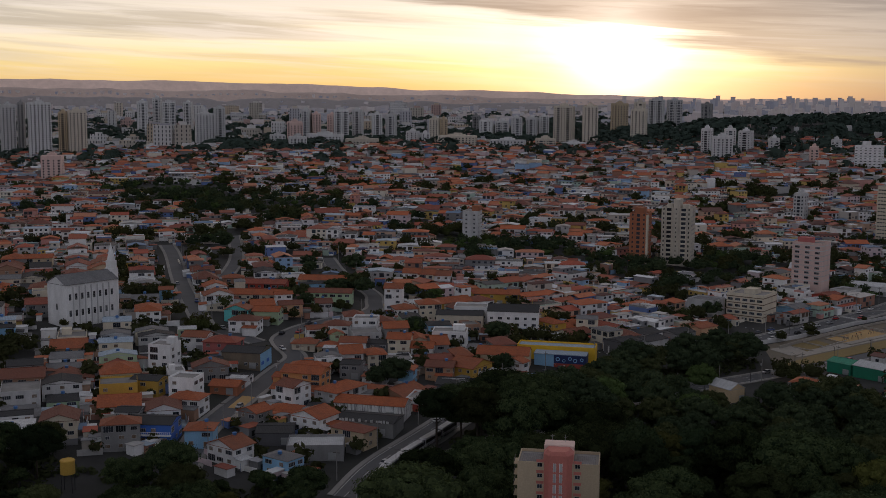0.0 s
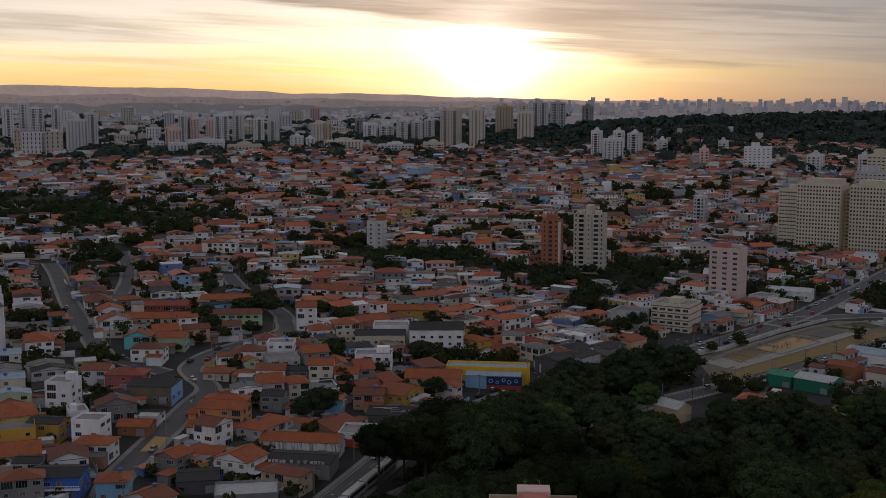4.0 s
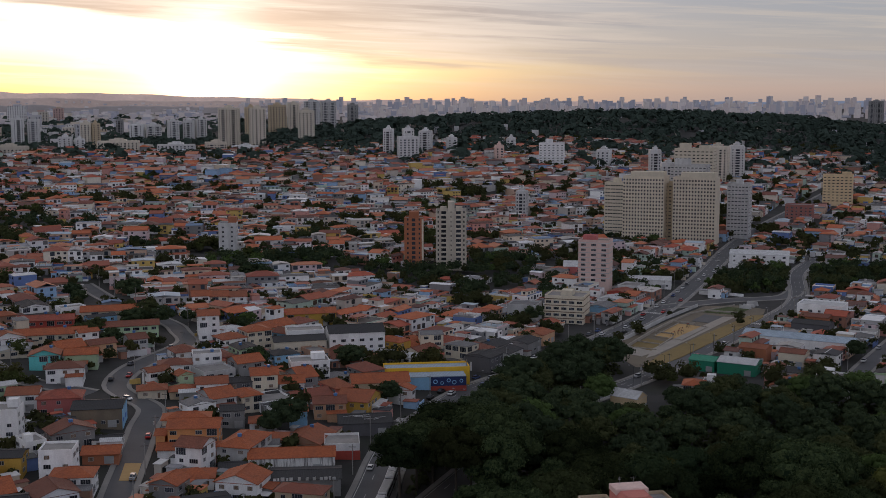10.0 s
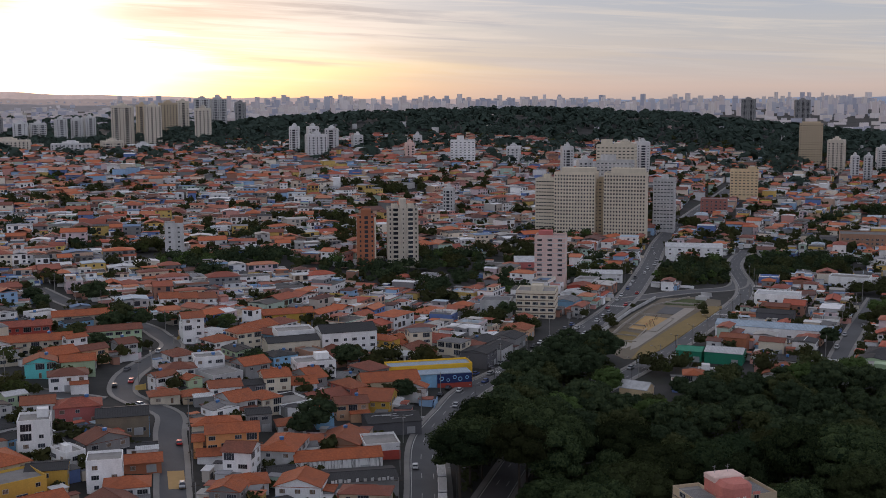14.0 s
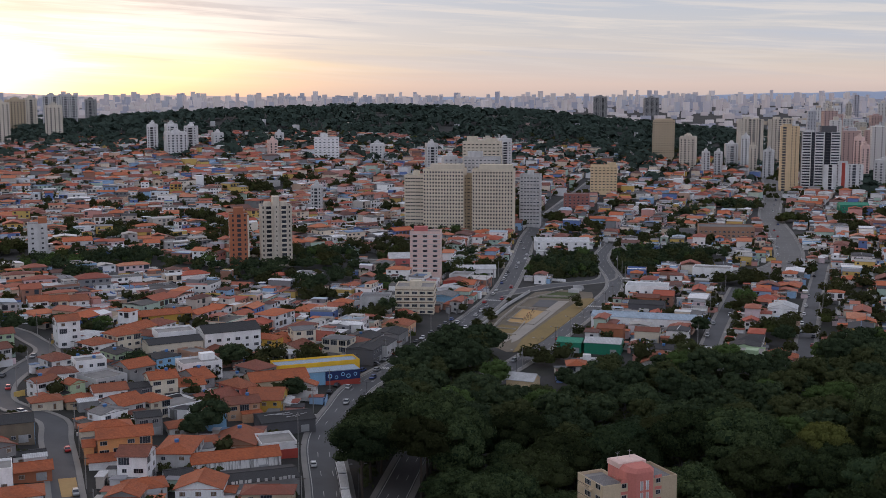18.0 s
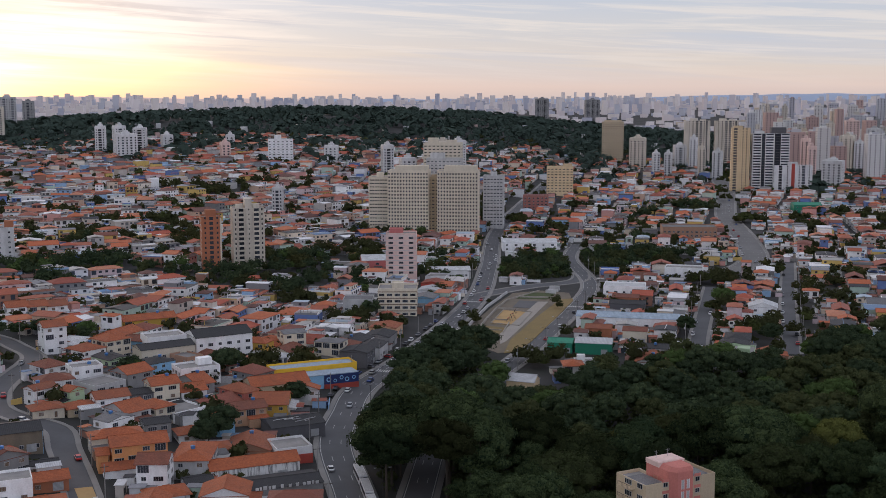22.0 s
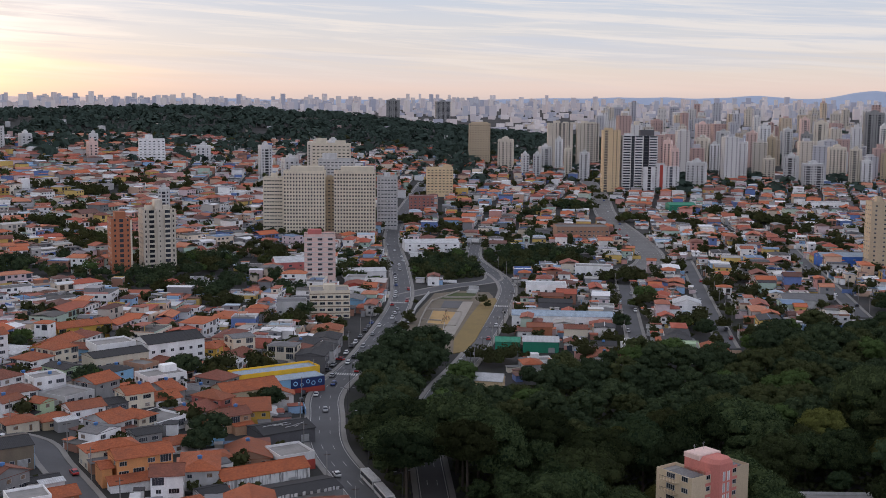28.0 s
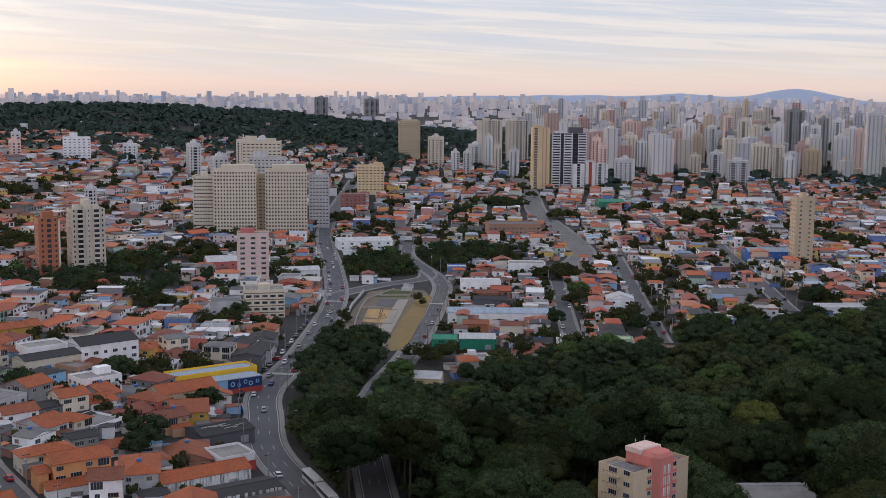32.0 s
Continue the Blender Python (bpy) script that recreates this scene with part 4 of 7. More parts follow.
_t = tower("apartment_tower", "beige twelve-storey apartment tower with a central lift shaft", 58, 752, -14, 19, 17, 12, 2.85, "tower_cream", (6, 4), "lr", "small", inset=(-1.6, 1.6, 0.9),
           top=[(0, 7, 4, 12, 6.0), (-5, 8, 4, 6, 2.5), (5, 8, 4, 6, 2.5)], base=14)
for _u, _half, _gap, _deep in ((-8.0, 0.6, 1.5, 0.15), (-4.6, 1.7, 1.1, 0.6), (4.6, 1.7, 1.1, 0.6), (8.0, 0.6, 1.5, 0.15)):
    bay(_t, _u, _half, 12, 2.85, _gap, _deep, "tower_cream")
bay(_t, 0, 0.5, 12, 2.85, 1.9, 0.1, "tower_cream", "shaft_window", -0.9)
for _x in (27.6, 40.4):
    CLEAR.append((_x, 752, 6))
for _nm, _x, _y, _w in (("a", 245, 896.5, 32.5), ("b", 277, 873.5, 32.5)):
    tower("apartment_tower", "tall yellowish-white apartment tower with close rows of small windows", _x, _y, -35.6, _w, 20, 17, 2.78, "warm_cream", (14, 6), "fl", "plain", top=[(2, 10, 26, 12, 4.0)], base=10.5, win_scale=0.78)
tower("apartment_tower", "beige wing of a tall apartment tower with small windows", 229, 917, -35.6, 16, 20, 15, 2.78, "cream", (7, 5), "fl", "small", base=10.5, single=False)
tower("apartment_tower", "brownish recessed core between two cream towers", 266, 893, -35.6, 10, 14, 15, 2.78, "beige", (3, 3), "f", single=False, base=10.5, top=[(0, 6, 4, 4, 2)])
tower("apartment_tower", "grey-white apartment slab behind the cream towers", 300, 935, -35.6, 30, 16, 18, 2.9, "grey_white", (9, 5), "flr", single=False, base=12, top=[(-6, 8, 12, 8, 5)])
tower("apartment_tower", "pale stepped apartment tower behind the cream towers", 330, 990, -35.6, 34, 18, 21, 2.9, "cream", (9, 5), "flr", single=False, base=14, top=[(-9, 9, 9, 9, 5), (8, 9, 9, 9, 3)])
tower("apartment_tower", "pale blue-grey apartment slab beside the avenue", 326, 898, -35.6, 17, 18, 14, 2.9, "grey_white", (6, 5), "flr", single=False, base=10)
tower("apartment_tower", "yellow ochre nine-storey apartment tower with flat roof", 530, 1088, -35, 28, 16, 9, 2.9, "sand_yellow", (7, 4), "fl", "tower", single=False, base=17, top=[(8, 8, 9, 9, 3.2)])
tower("apartment_tower", "white and blue-grey twelve-storey apartment tower", 304, 1310, -22, 28, 18, 11, 2.9, "white", (6, 4), "flr", single=False, base=38, top=[(-3, 9, 8, 8, 5)])
tower("apartment_tower", "slender beige office tower with rounded top", 826, 1376, -38, 30, 26, 19, 3.2, "beige", (8, 6), "fl", single=False, base=22, top=[(0, 13, 24, 18, 2.5)])
for _x, _y, _w in ((946, 1337, 36), (978, 1312, 32)):
    _t = tower("apartment_tower", "tall cream apartment tower with ribbed facade", _x, _y, -40, _w, 22, 26, 2.9, "tower_cream", (9, 5), "l", single=False, base=8, top=[(-5, 11, 10, 10, 4), (8, 11, 8, 10, 2.5)])
    for _u, _half, _gap, _deep in ((-11, 0.8, 1.5, 0.15), (-6, 1.0, 1.4, 0.15), (-0.5, 2.0, 1.0, 0.5), (5, 2.0, 1.0, 0.5), (9.5, 0.8, 1.4, 0.15), (13, 1.4, 0.6, 0.3)):
        bay(_t, _u, _half, 26, 2.9, _gap, _deep, "tower_cream")
_t = tower("apartment_tower", "white apartment tower with dark glazed bands", 768, 1021, -40, 40, 22, 23, 2.95, "tower_white", (8, 5), "l", single=False, base=8, top=[(-12, 11, 10, 10, 3)], top_wall="tower_white")
for _u, _half, _gap, _deep in ((-15, 4.2, 1.45, 0.4), (-8.2, 1.8, 0.35, 0.2), (-1.6, 4.2, 1.45, 0.4), (7, 3.2, 0.35, 0.2), (15, 4.4, 1.45, 0.4)):
    bay(_t, _u, _half, 23, 2.95, _gap, _deep, "tower_white" if _gap > 1 else "dark_grey")
_g = Geo()
_g.box(0, 3, 68, 16, 16, 76)
_g.link("roof_pavilion", M["dark_grey"], _t, "dark glazed block on the roof")
_t = tower("apartment_tower", "yellowish apartment tower beside the white tower", 745, 1044, -40, 20, 18, 25, 2.95, "sand_yellow", (4, 4), "l", single=False, base=8, top=[(-3, 9, 10, 8, 3)])
for _u, _half, _gap in ((-6, 2.2, 1.0), (2, 0.8, 1.5), (6, 0.8, 1.5)):
    bay(_t, _u, _half, 25, 2.95, _gap, 0.3, "sand_yellow")
_t = tower("apartment_block", "white mid-rise block with red vertical stripe", 778, 997, -40, 41, 16, 12, 2.95, "tower_white", (9, 4), "l", single=False, base=6, top=[(0, 8, 10, 8, 4)])
for _u, _half, _gap in ((-13.5, 2.0, 0.6), (-6, 0.8, 1.4), (6.5, 0.8, 1.4), (11, 2.0, 0.6), (17, 0.8, 1.4)):
    bay(_t, _u, _half, 12, 2.95, _gap, 0.3, "tower_white")
_g = Geo()
_g.box(-1.8, -0.35, 0, 1.8, 0, 39)
_g.link("stripe", M["red"], _t, "red vertical stripe")
tower("apartment_tower", "slender tan apartment tower among low houses", 458, 530, -42, 12, 14, 15, 2.95, "beige", (2, 3), "fl", "small", base=6)
tower("apartment_tower", "narrow pink and white apartment tower with brick side", -78, 784, -8, 11, 12, 6, 2.9, "grey_white", (2, 3), "flr", "small", base=23.5, top=[(3, 6, 5, 8, 4)], top_wall="brick")


def skyline_tower(x, y, turn, w, d, top, wall, style):
    """A tower of the middle distance: window columns (v) or floor balconies (h) on the sides that show."""
    z = ground(x, y) - 2
    h = top - z
    words = {"white": "white", "cream": "cream", "beige": "beige", "grey_white": "greyish white", "grey": "grey", "dark_grey": "dark grey", "brick": "brick-red", "deep_pink": "dusky pink", "pink": "pink", "red": "dark red",
             "light_blue": "pale blue", "green": "pale green", "muted_red": "dull red", "pale_pink": "pale pink"}[wall]
    low = h < 30
    t = thing("apartment_block" if low else "apartment_tower", x, y, z, turn, f"{words} {'mid-rise apartment block' if low else 'high-rise apartment tower'} with {'window columns' if style == 'v' else 'rows of balconies'} far off", "apartment block", "towers on the skyline")
    paint = M[{"white": "tower_white", "cream": "tower_cream"}.get(wall, wall)]
    g = Geo()
    g.box(-w / 2, 0, -12, w / 2, d, h - 3)
    g.box(-w / 2 + 0.4, 0.4, h - 3, w / 2 - 0.4, d - 0.4, h - 2)
    g.link("body", paint, t)
    g = Geo()
    g.box(-w * 0.22, d * 0.25, h - 2, w * 0.2, d * 0.75, h + 0.2).box(-w * 0.1, d * 0.35, h + 0.2, w * 0.12, d * 0.6, h + 2)
    g.link("roof_block", paint, t)
    floors = max(2, int((h - 6) / 2.9))

    def column(name, u, half, gap, deep, m):
        c = framed(Geo(), 0, floors * 2.9, -half, half, floors, 0.2, gap, deep).link(name, [paint, M["glass"]], t)
        c.matrix_basis = m @ pose(u, 0.03 - deep, 2, 0, -90, 0)

    front = pose(0, 0, 0)
    if style == "v":         # deep balcony bays between columns of small windows
        n = max(1, int(w / 12))
        for k in range(n):
            u = (k + 0.5) / n * w - w / 2
            column("balcony_bay", u, min(2.6, w * 0.17), 1.0, 0.5, front)
            for e in (-1, 1):
                column("window_strip", u + e * w / n * 0.34, 0.75, 1.5, 0.12, front)
    else:
        n = max(2, int(w / 4.6))
        for k in range(n):
            column("window_strip", (k + 0.5) / n * w - w / 2, 1.35 if k % 2 else 0.95, 1.35, 0.15, front)
    for e in (-1, 1):
        for v in (0.3, 0.7):
            column("window_strip", (v - 0.5) * d * e, 0.9, 1.5, 0.12, pose(e * w / 2, d / 2, 0, 0, 0, e * 90))
    CLEAR.append((x, y, 0.5 * w + 6))


skyline_tower(-37, 1796, -11, 30, 18, 113, "cream", "v")
skyline_tower(5, 1765, 5, 22, 18, 113, "cream", "h")
skyline_tower(3, 1945, -12, 17, 18, 114, "beige", "v")
skyline_tower(56, 2042, 4, 29, 18, 117, "beige", "h")
skyline_tower(76, 1790, -15, 22, 18, 109, "cream", "h")
skyline_tower(97, 2189, 3, 20, 18, 120, "cream", "v")
skyline_tower(122, 2137, -15, 26, 18, 124, "grey_white", "v")
skyline_tower(160, 2183, 1, 27, 18, 124, "grey_white", "v")
skyline_tower(245, 2475, -17, 21, 18, 117, "grey", "v")
skyline_tower(162, 1425, -2, 24, 18, 79, "white", "h")
skyline_tower(149, 1498, -19, 12, 15, 87, "white", "v")
skyline_tower(185, 1543, -2, 14, 16, 86, "white", "v")
skyline_tower(197, 1500, -20, 16, 18, 84, "white", "v")
skyline_tower(236, 1512, -4, 13, 15, 75, "white", "h")
skyline_tower(-113, 1646, -8, 49, 18, 65, "white", "h")
skyline_tower(-58, 1667, 7, 28, 18, 67, "cream", "v")
skyline_tower(-20, 1676, -12, 34, 18, 61, "white", "h")
skyline_tower(-409, 1918, 17, 24, 18, 104, "white", "v")
skyline_tower(-390, 1952, 0, 17, 18, 104, "white", "v")
skyline_tower(-341, 1879, 16, 16, 18, 98, "white", "v")
skyline_tower(-322, 1891, -2, 16, 18, 97, "grey_white", "v")
skyline_tower(-473, 2008, 19, 15, 18, 96, "pale_pink", "h")
skyline_tower(-451, 2023, 0, 14, 16, 95, "pale_pink", "h")
skyline_tower(-434, 1710, 19, 19, 18, 86, "pale_pink", "h")
skyline_tower(-243, 1840, -4, 14, 17, 92, "cream", "h")
skyline_tower(-228, 1851, 12, 12, 15, 91, "beige", "h")
skyline_tower(-394, 1718, 0, 54, 18, 69, "white", "h")
skyline_tower(-325, 1669, 16, 48, 18, 64, "cream", "h")
skyline_tower(-263, 1737, -3, 18, 18, 74, "white", "h")
skyline_tower(-243, 1749, 13, 13, 15, 71, "white", "h")
skyline_tower(-190, 1693, -6, 55, 18, 69, "cream", "h")
skyline_tower(-116, 1946, 9, 17, 18, 93, "white", "v")
skyline_tower(-94, 1967, -9, 17, 18, 93, "white", "v")
skyline_tower(-72, 1977, 7, 16, 18, 95, "white", "v")
skyline_tower(-178, 2044, -7, 22, 18, 86, "white", "v")
skyline_tower(-149, 2056, 9, 24, 18, 85, "white", "v")
skyline_tower(-215, 2243, -6, 12, 15, 92, "grey", "v")
skyline_tower(-448, 1656, 20, 22, 18, 69, "grey_white", "h")
skyline_tower(-493, 2004, 1, 15, 18, 104, "white", "v")
skyline_tower(-808, 1551, 35, 19, 18, 111, "grey_white", "h")
skyline_tower(-817, 1603, 17, 9, 12, 114, "grey", "h")
skyline_tower(-749, 1526, 34, 29, 18, 114, "white", "h")
skyline_tower(-744, 1583, 15, 12, 15, 101, "beige", "v")
skyline_tower(-721, 1583, 32, 25, 18, 103, "cream", "h")
skyline_tower(-586, 1215, 15, 22, 18, 57, "pale_pink", "h")
skyline_tower(-843, 2139, 29, 18, 18, 116, "white", "v")
skyline_tower(-837, 2195, 10, 16, 18, 123, "white", "v")
skyline_tower(-797, 2157, 28, 25, 18, 115, "white", "v")
skyline_tower(-782, 2215, 9, 17, 18, 115, "white", "v")
skyline_tower(-590, 1753, 26, 29, 18, 98, "white", "h")
skyline_tower(-642, 1894, 8, 13, 15, 104, "white", "v")
skyline_tower(-630, 1950, 25, 18, 18, 106, "white", "v")
skyline_tower(-447, 1743, 4, 20, 18, 87, "pale_pink", "h")
skyline_tower(-391, 1551, 22, 23, 18, 70, "grey_white", "h")
skyline_tower(303, 1476, -27, 10, 13, 75, "white", "h")
skyline_tower(256, 1355, -8, 10, 13, 70, "pale_pink", "h")
skyline_tower(368, 1316, -31, 15, 18, 65, "white", "h")
skyline_tower(384, 1200, -16, 12, 15, 69, "grey_white", "v")
skyline_tower(475, 1245, -37, 23, 18, 70, "cream", "h")
skyline_tower(509, 1261, -20, 16, 18, 70, "white", "v")
skyline_tower(180, 1012, -28, 9, 12, 43, "grey_white", "v")
skyline_tower(357, 1103, -17, 14, 16, 60, "grey_white", "h")
skyline_tower(903, 1098, -59, 10, 13, 70, "pale_pink", "h")
skyline_tower(894, 1077, -41, 10, 13, 61, "pale_pink", "h")
skyline_tower(849, 1007, -60, 22, 18, 48, "white", "h")
skyline_tower(1241, 1317, -42, 21, 18, 85, "pale_pink", "h")
skyline_tower(1047, 1160, -60, 17, 18, 69, "cream", "h")
skyline_tower(1058, 1146, -43, 14, 16, 61, "white", "h")
skyline_tower(1260, 1294, -61, 20, 18, 73, "grey_white", "v")
skyline_tower(1062, 1058, -46, 15, 17, 45, "cream", "h")
skyline_tower(1036, 1008, -64, 17, 18, 51, "grey_white", "v")
skyline_tower(995, 945, -48, 25, 18, 45, "grey_white", "v")
skyline_tower(1211, 1107, -65, 14, 17, 75, "grey", "h")
skyline_tower(1375, 1221, -47, 14, 16, 94, "pale_pink", "v")
skyline_tower(1305, 1147, -66, 19, 18, 90, "cream", "v")
skyline_tower(1152, 1015, -49, 23, 18, 60, "cream", "h")
skyline_tower(1088, 949, -67, 13, 15, 61, "cream", "v")
skyline_tower(1087, 930, -50, 13, 15, 47, "white", "h")
skyline_tower(1144, 934, -69, 22, 18, 55, "beige", "h")
skyline_tower(1311, 1044, -51, 10, 13, 87, "white", "v")
skyline_tower(1309, 1027, -69, 11, 14, 84, "white", "v")
skyline_tower(1367, 1047, -51, 15, 17, 94, "grey", "h")
skyline_tower(1420, 1055, -70, 15, 18, 91, "white", "v")
skyline_tower(1250, 950, -52, 18, 18, 71, "white", "h")
skyline_tower(1260, 931, -71, 12, 15, 80, "pale_pink", "h")
skyline_tower(1181, 866, -54, 20, 18, 105, "white", "h")
skyline_tower(1287, 1258, -63, 17, 18, 72, "pale_pink", "h")
skyline_tower(1259, 1212, -45, 17, 18, 83, "white", "h")
skyline_tower(1493, 1483, -61, 9, 12, 83, "grey", "v")
skyline_tower(1197, 1212, -44, 11, 14, 59, "white", "h")
skyline_tower(878, 1270, -54, 9, 12, 67, "white", "h")
skyline_tower(853, 1224, -36, 9, 12, 56, "cream", "h")
skyline_tower(832, 1175, -55, 11, 14, 53, "grey_white", "h")
skyline_tower(1645, 1265, -50, 33, 18, 104, "grey", "v")
skyline_tower(1224, 1176, -64, 11, 13, 68, "beige", "h")
skyline_tower(1320, 1213, -46, 13, 16, 78, "white", "v")
skyline_tower(802, 1294, -48, 20, 18, 67, "cream", "h")
skyline_tower(784, 1232, -31, 9, 12, 50, "white", "h")
skyline_tower(794, 1223, -50, 9, 12, 50, "grey_white", "h")
skyline_tower(873, 1288, -32, 16, 18, 56, "white", "v")
skyline_tower(1520, 2553, -44, 33, 18, 121, "grey", "v")
skyline_tower(1626, 2477, -28, 37, 18, 118, "grey", "v")

# ---- buildings that stand out, placed one by one ----


def hall(x, y, turn, w, d, h, wall, roof, label, style="gable", rise=1.6, name="warehouse", windows=0, along=True, category="building"):
    """A plain long building with a pitched or flat roof, a row of windows and a loading door."""
    t = thing(name, x, y, ground(x, y), turn, label, category)
    pitched = style != "flat"
    house_body(w, d, h, rise if style == "gable" else 0, along, 0.0 if pitched else 0.8).link("wall", M[wall], t)
    if pitched:
        gable_roof(w, d, h + 0.04, rise, 0.3, 0.14, style == "hip", along).link("roof", M[roof], t)
    else:
        g = Geo()
        g.box(-w / 2 + 0.19, -d / 2 + 0.19, h - 0.05, w / 2 - 0.19, d / 2 - 0.19, h + 0.06)
        g.link("roof", M[roof], t)
    for k in range(windows):
        u = (k + 0.5) / windows * w - w / 2
        for f in range(max(1, int(h / 3.2))):
            piece("window", WIN["wide" if k % 2 else "small"], t, u, -d / 2 - 0.03, f * 3.0 + 1.8)
    piece("loading_door", GARAGE, t, w * 0.3, -d / 2 - 0.05, 0.05)
    CLEAR.append((x, y, 0.5 * min(w, d) + 2))
    steps = int(max(w, d) / 5)
    ax = 0 if w >= d else 90
    for k in range(-steps, steps + 1):
        u = k / max(1, steps) * (max(w, d) / 2 - min(w, d) / 3)
        a = radians(turn + ax)
        CLEAR.append((x + u * math.cos(a), y + u * math.sin(a), 0.5 * min(w, d)))
    return t


CLEAR.extend(((-24, 280, 13), (-14, 274, 12), (-12, 480, 6), (-4, 480, 6), (49, 441, 6), (43, 435, 4), (116, 484, 6), (30, 281, 9), (20, 270, 9), (38, 276, 8), (12, 262, 8), (98, 500, 6), (108, 489, 7), (120, 491, 7), (128, 482, 6), (72, 466, 9), (60, 447, 8), (46, 452, 5)))
rng = random.Random(3)
H = house
# the orange house: three floors above a tiled annex
o = H(-102.5, 414, -8, 15.5, 10, 3, "orange", "tile", "gable", True, rng, fh=2.7, tank=False, label="three-storey orange house with broad orange clay-tile roofs")
g = Geo()
g.box(-10.5, -8.5, -3, 9.5, -5.0, 2.9)
g.link("annex", M["white"], o)
g = Geo()
g.add([(-11, -9.2, 2.9), (10, -9.2, 2.9), (10, -4.9, 4.3), (-11, -4.9, 4.3), (-11, -9.2, 2.7), (10, -9.2, 2.7), (10, -4.9, 4.1), (-11, -4.9, 4.1)], [(0, 1, 2, 3), (7, 6, 5, 4), (0, 4, 5, 1), (1, 5, 6, 2), (2, 6, 7, 3), (3, 7, 4, 0)])
g.link("annex_roof", M["tile"], o)
g = Geo()
g.box(-11.6, -4.0, -3, -8.8, 3.5, 6.2)
g.link("side_wing", M["orange"], o)
gable_roof(3.2, 8.0, 6.2, 1.0, 0.4).link("side_roof", M["tile"], o).location = (-10.2, -0.2, 0)
H(-105, 430, -4, 15, 8, 2, "cream", "tile", "hip", True, rng)
dw = hall(-133, 440, -4, 16, 13, 6.2, "umber", "fibre_dark", "brownish workshop with low dark sheet roof and pale blue side wall", "gable", 1.4, "workshop", 4)
g = Geo()
g.box(8.0, -6.4, -3, 8.12, 6.4, 6.0).box(8.12, -5.5, 1.2, 8.16, -2.5, 2.6, 1).box(8.12, 0.5, 1.2, 8.16, 3.5, 2.6, 1)
g.link("side_wall", [M["light_blue"], M["blue"]], dw, "pale blue side wall with painted panels")
H(-129, 417, -4, 9, 6, 1, "white", "fibre_dark", "gable", True, rng)
H(-146, 451, -2, 14, 10, 2, "deep_pink", "tile_red", "hip", True, rng, label="two-storey deep pink house with red clay-tile hipped roof")
H(-158, 454, -2, 10, 9, 2, "white", "tile", "gable", True, rng)
H(-157, 508, 0, 11, 9, 2, "turquoise", "tile", "gable", False, rng, label="turquoise two-storey house with a sandy orange tile roof")
H(-144, 511, 0, 12, 9, 2, "green", "tile", "gable", True, rng)
H(-148, 489, 0, 13, 9, 2, "white", "tile_dark", "hip", True, rng)
H(-159, 547, 2, 28, 10, 2, "cream", "tile", "gable", True, rng, label="long cream row house with orange clay-tile roof")
H(-128, 569, 3, 23, 9, 2, "green", "tile_dark", "gable", True, rng, label="long pale green row house with weathered tile roof")
H(-139, 603, 2, 25, 10, 2, "cream", "tile", "gable", True, rng, label="long cream row house with orange clay-tile roof")
H(-164, 577, 2, 23, 9, 2, "red", "tile_red", "gable", True, rng, label="long red-walled row house with red tile roof")
H(-109, 499, 2, 12, 9, 2, "white", "tile_dark", "hip", True, rng)
H(-97, 505, 2, 11, 9, 3, "white", "slab", "flat", True, rng)
H(-117, 472, 2, 10, 8, 1, "cream", "tile", "hip", True, rng)
H(-106, 472, 2, 10, 8, 1, "beige", "tile", "hip", True, rng)
H(-96, 473, 1, 11, 9, 2, "white", "tile", "gable", True, rng)
H(-86, 476, 1, 9, 9, 2, "dark_grey", "fibre_dark", "gable", True, rng)
H(-77, 477, 1, 9.5, 10, 3, "cream", "tile", "gable", True, rng)
H(-67, 477, 0, 9, 10, 2, "white", "tile", "gable", True, rng)
H(-159, 419, -4, 9, 10, 4, "white", "slab", "flat", True, rng, label="four-storey white house with open terraces and flat roof")
H(-141, 392, -6, 9.5, 9, 3, "white", "slab", "flat", True, rng, label="narrow three-storey white house with flat roof and small windows")
H(-156, 395, -6, 11, 9, 2, "ochre", "fibre_dark", "gable", True, rng)
H(-136, 380, -6, 11.5, 9, 2, "white", "tile", "hip", True, rng)
H(-130, 405, -4, 10.5, 8, 1, "brick", "tile", "gable", True, rng)
H(-95, 570, 4, 9, 10, 4, "white", "tile", "gable", True, rng, label="tall white house with pale green base and tile roof")
for k in range(3):
    H(-97 + 9 * k, 643, 1, 8.8, 11, 2, ("white", "cream", "white")[k], "tile", "gable", True, rng)
hall(-74, 397, -7, 26, 9, 4.6, "streaked", "tile", "long low building with rain-streaked white walls and orange tile roof", "gable", 2.0, "workshop", 0)
ws = hall(-72, 380, -8, 21, 12, 4.5, "grey", "fibre_dark", "grey workshop with dark corrugated roof and faded lettering", "gable", 1.0, "workshop", 3)
for k, (u, wide) in enumerate(((-8.6, 0.9), (-7.4, 0.5), (-6.5, 1.1), (-5.0, 0.7), (-4.0, 0.9), (-1.6, 0.8), (0.6, 0.8), (2.6, 0.9), (3.2, 0.3), (4.6, 0.9), (5.8, 1.0), (7.2, 0.6), (8.2, 0.9))):
    g = Geo()
    g.box(u, -6.62, 4.45, u + wide, -6.5, 5.25 + 0.1 * (k % 3))
    g.link("sign_bar", M["grey_white"], ws, "faded white sign bar")
rw = hall(-57, 410, -7, 11, 12, 4.2, "white", "slab", "white flat-roofed workshop with a red ground floor", "flat", name="workshop", windows=4)
g = Geo()
g.box(-5.62, -6.14, -3, 5.62, -6.0, 2.6)
g.link("plinth", M["red"], rw, "red painted ground floor")
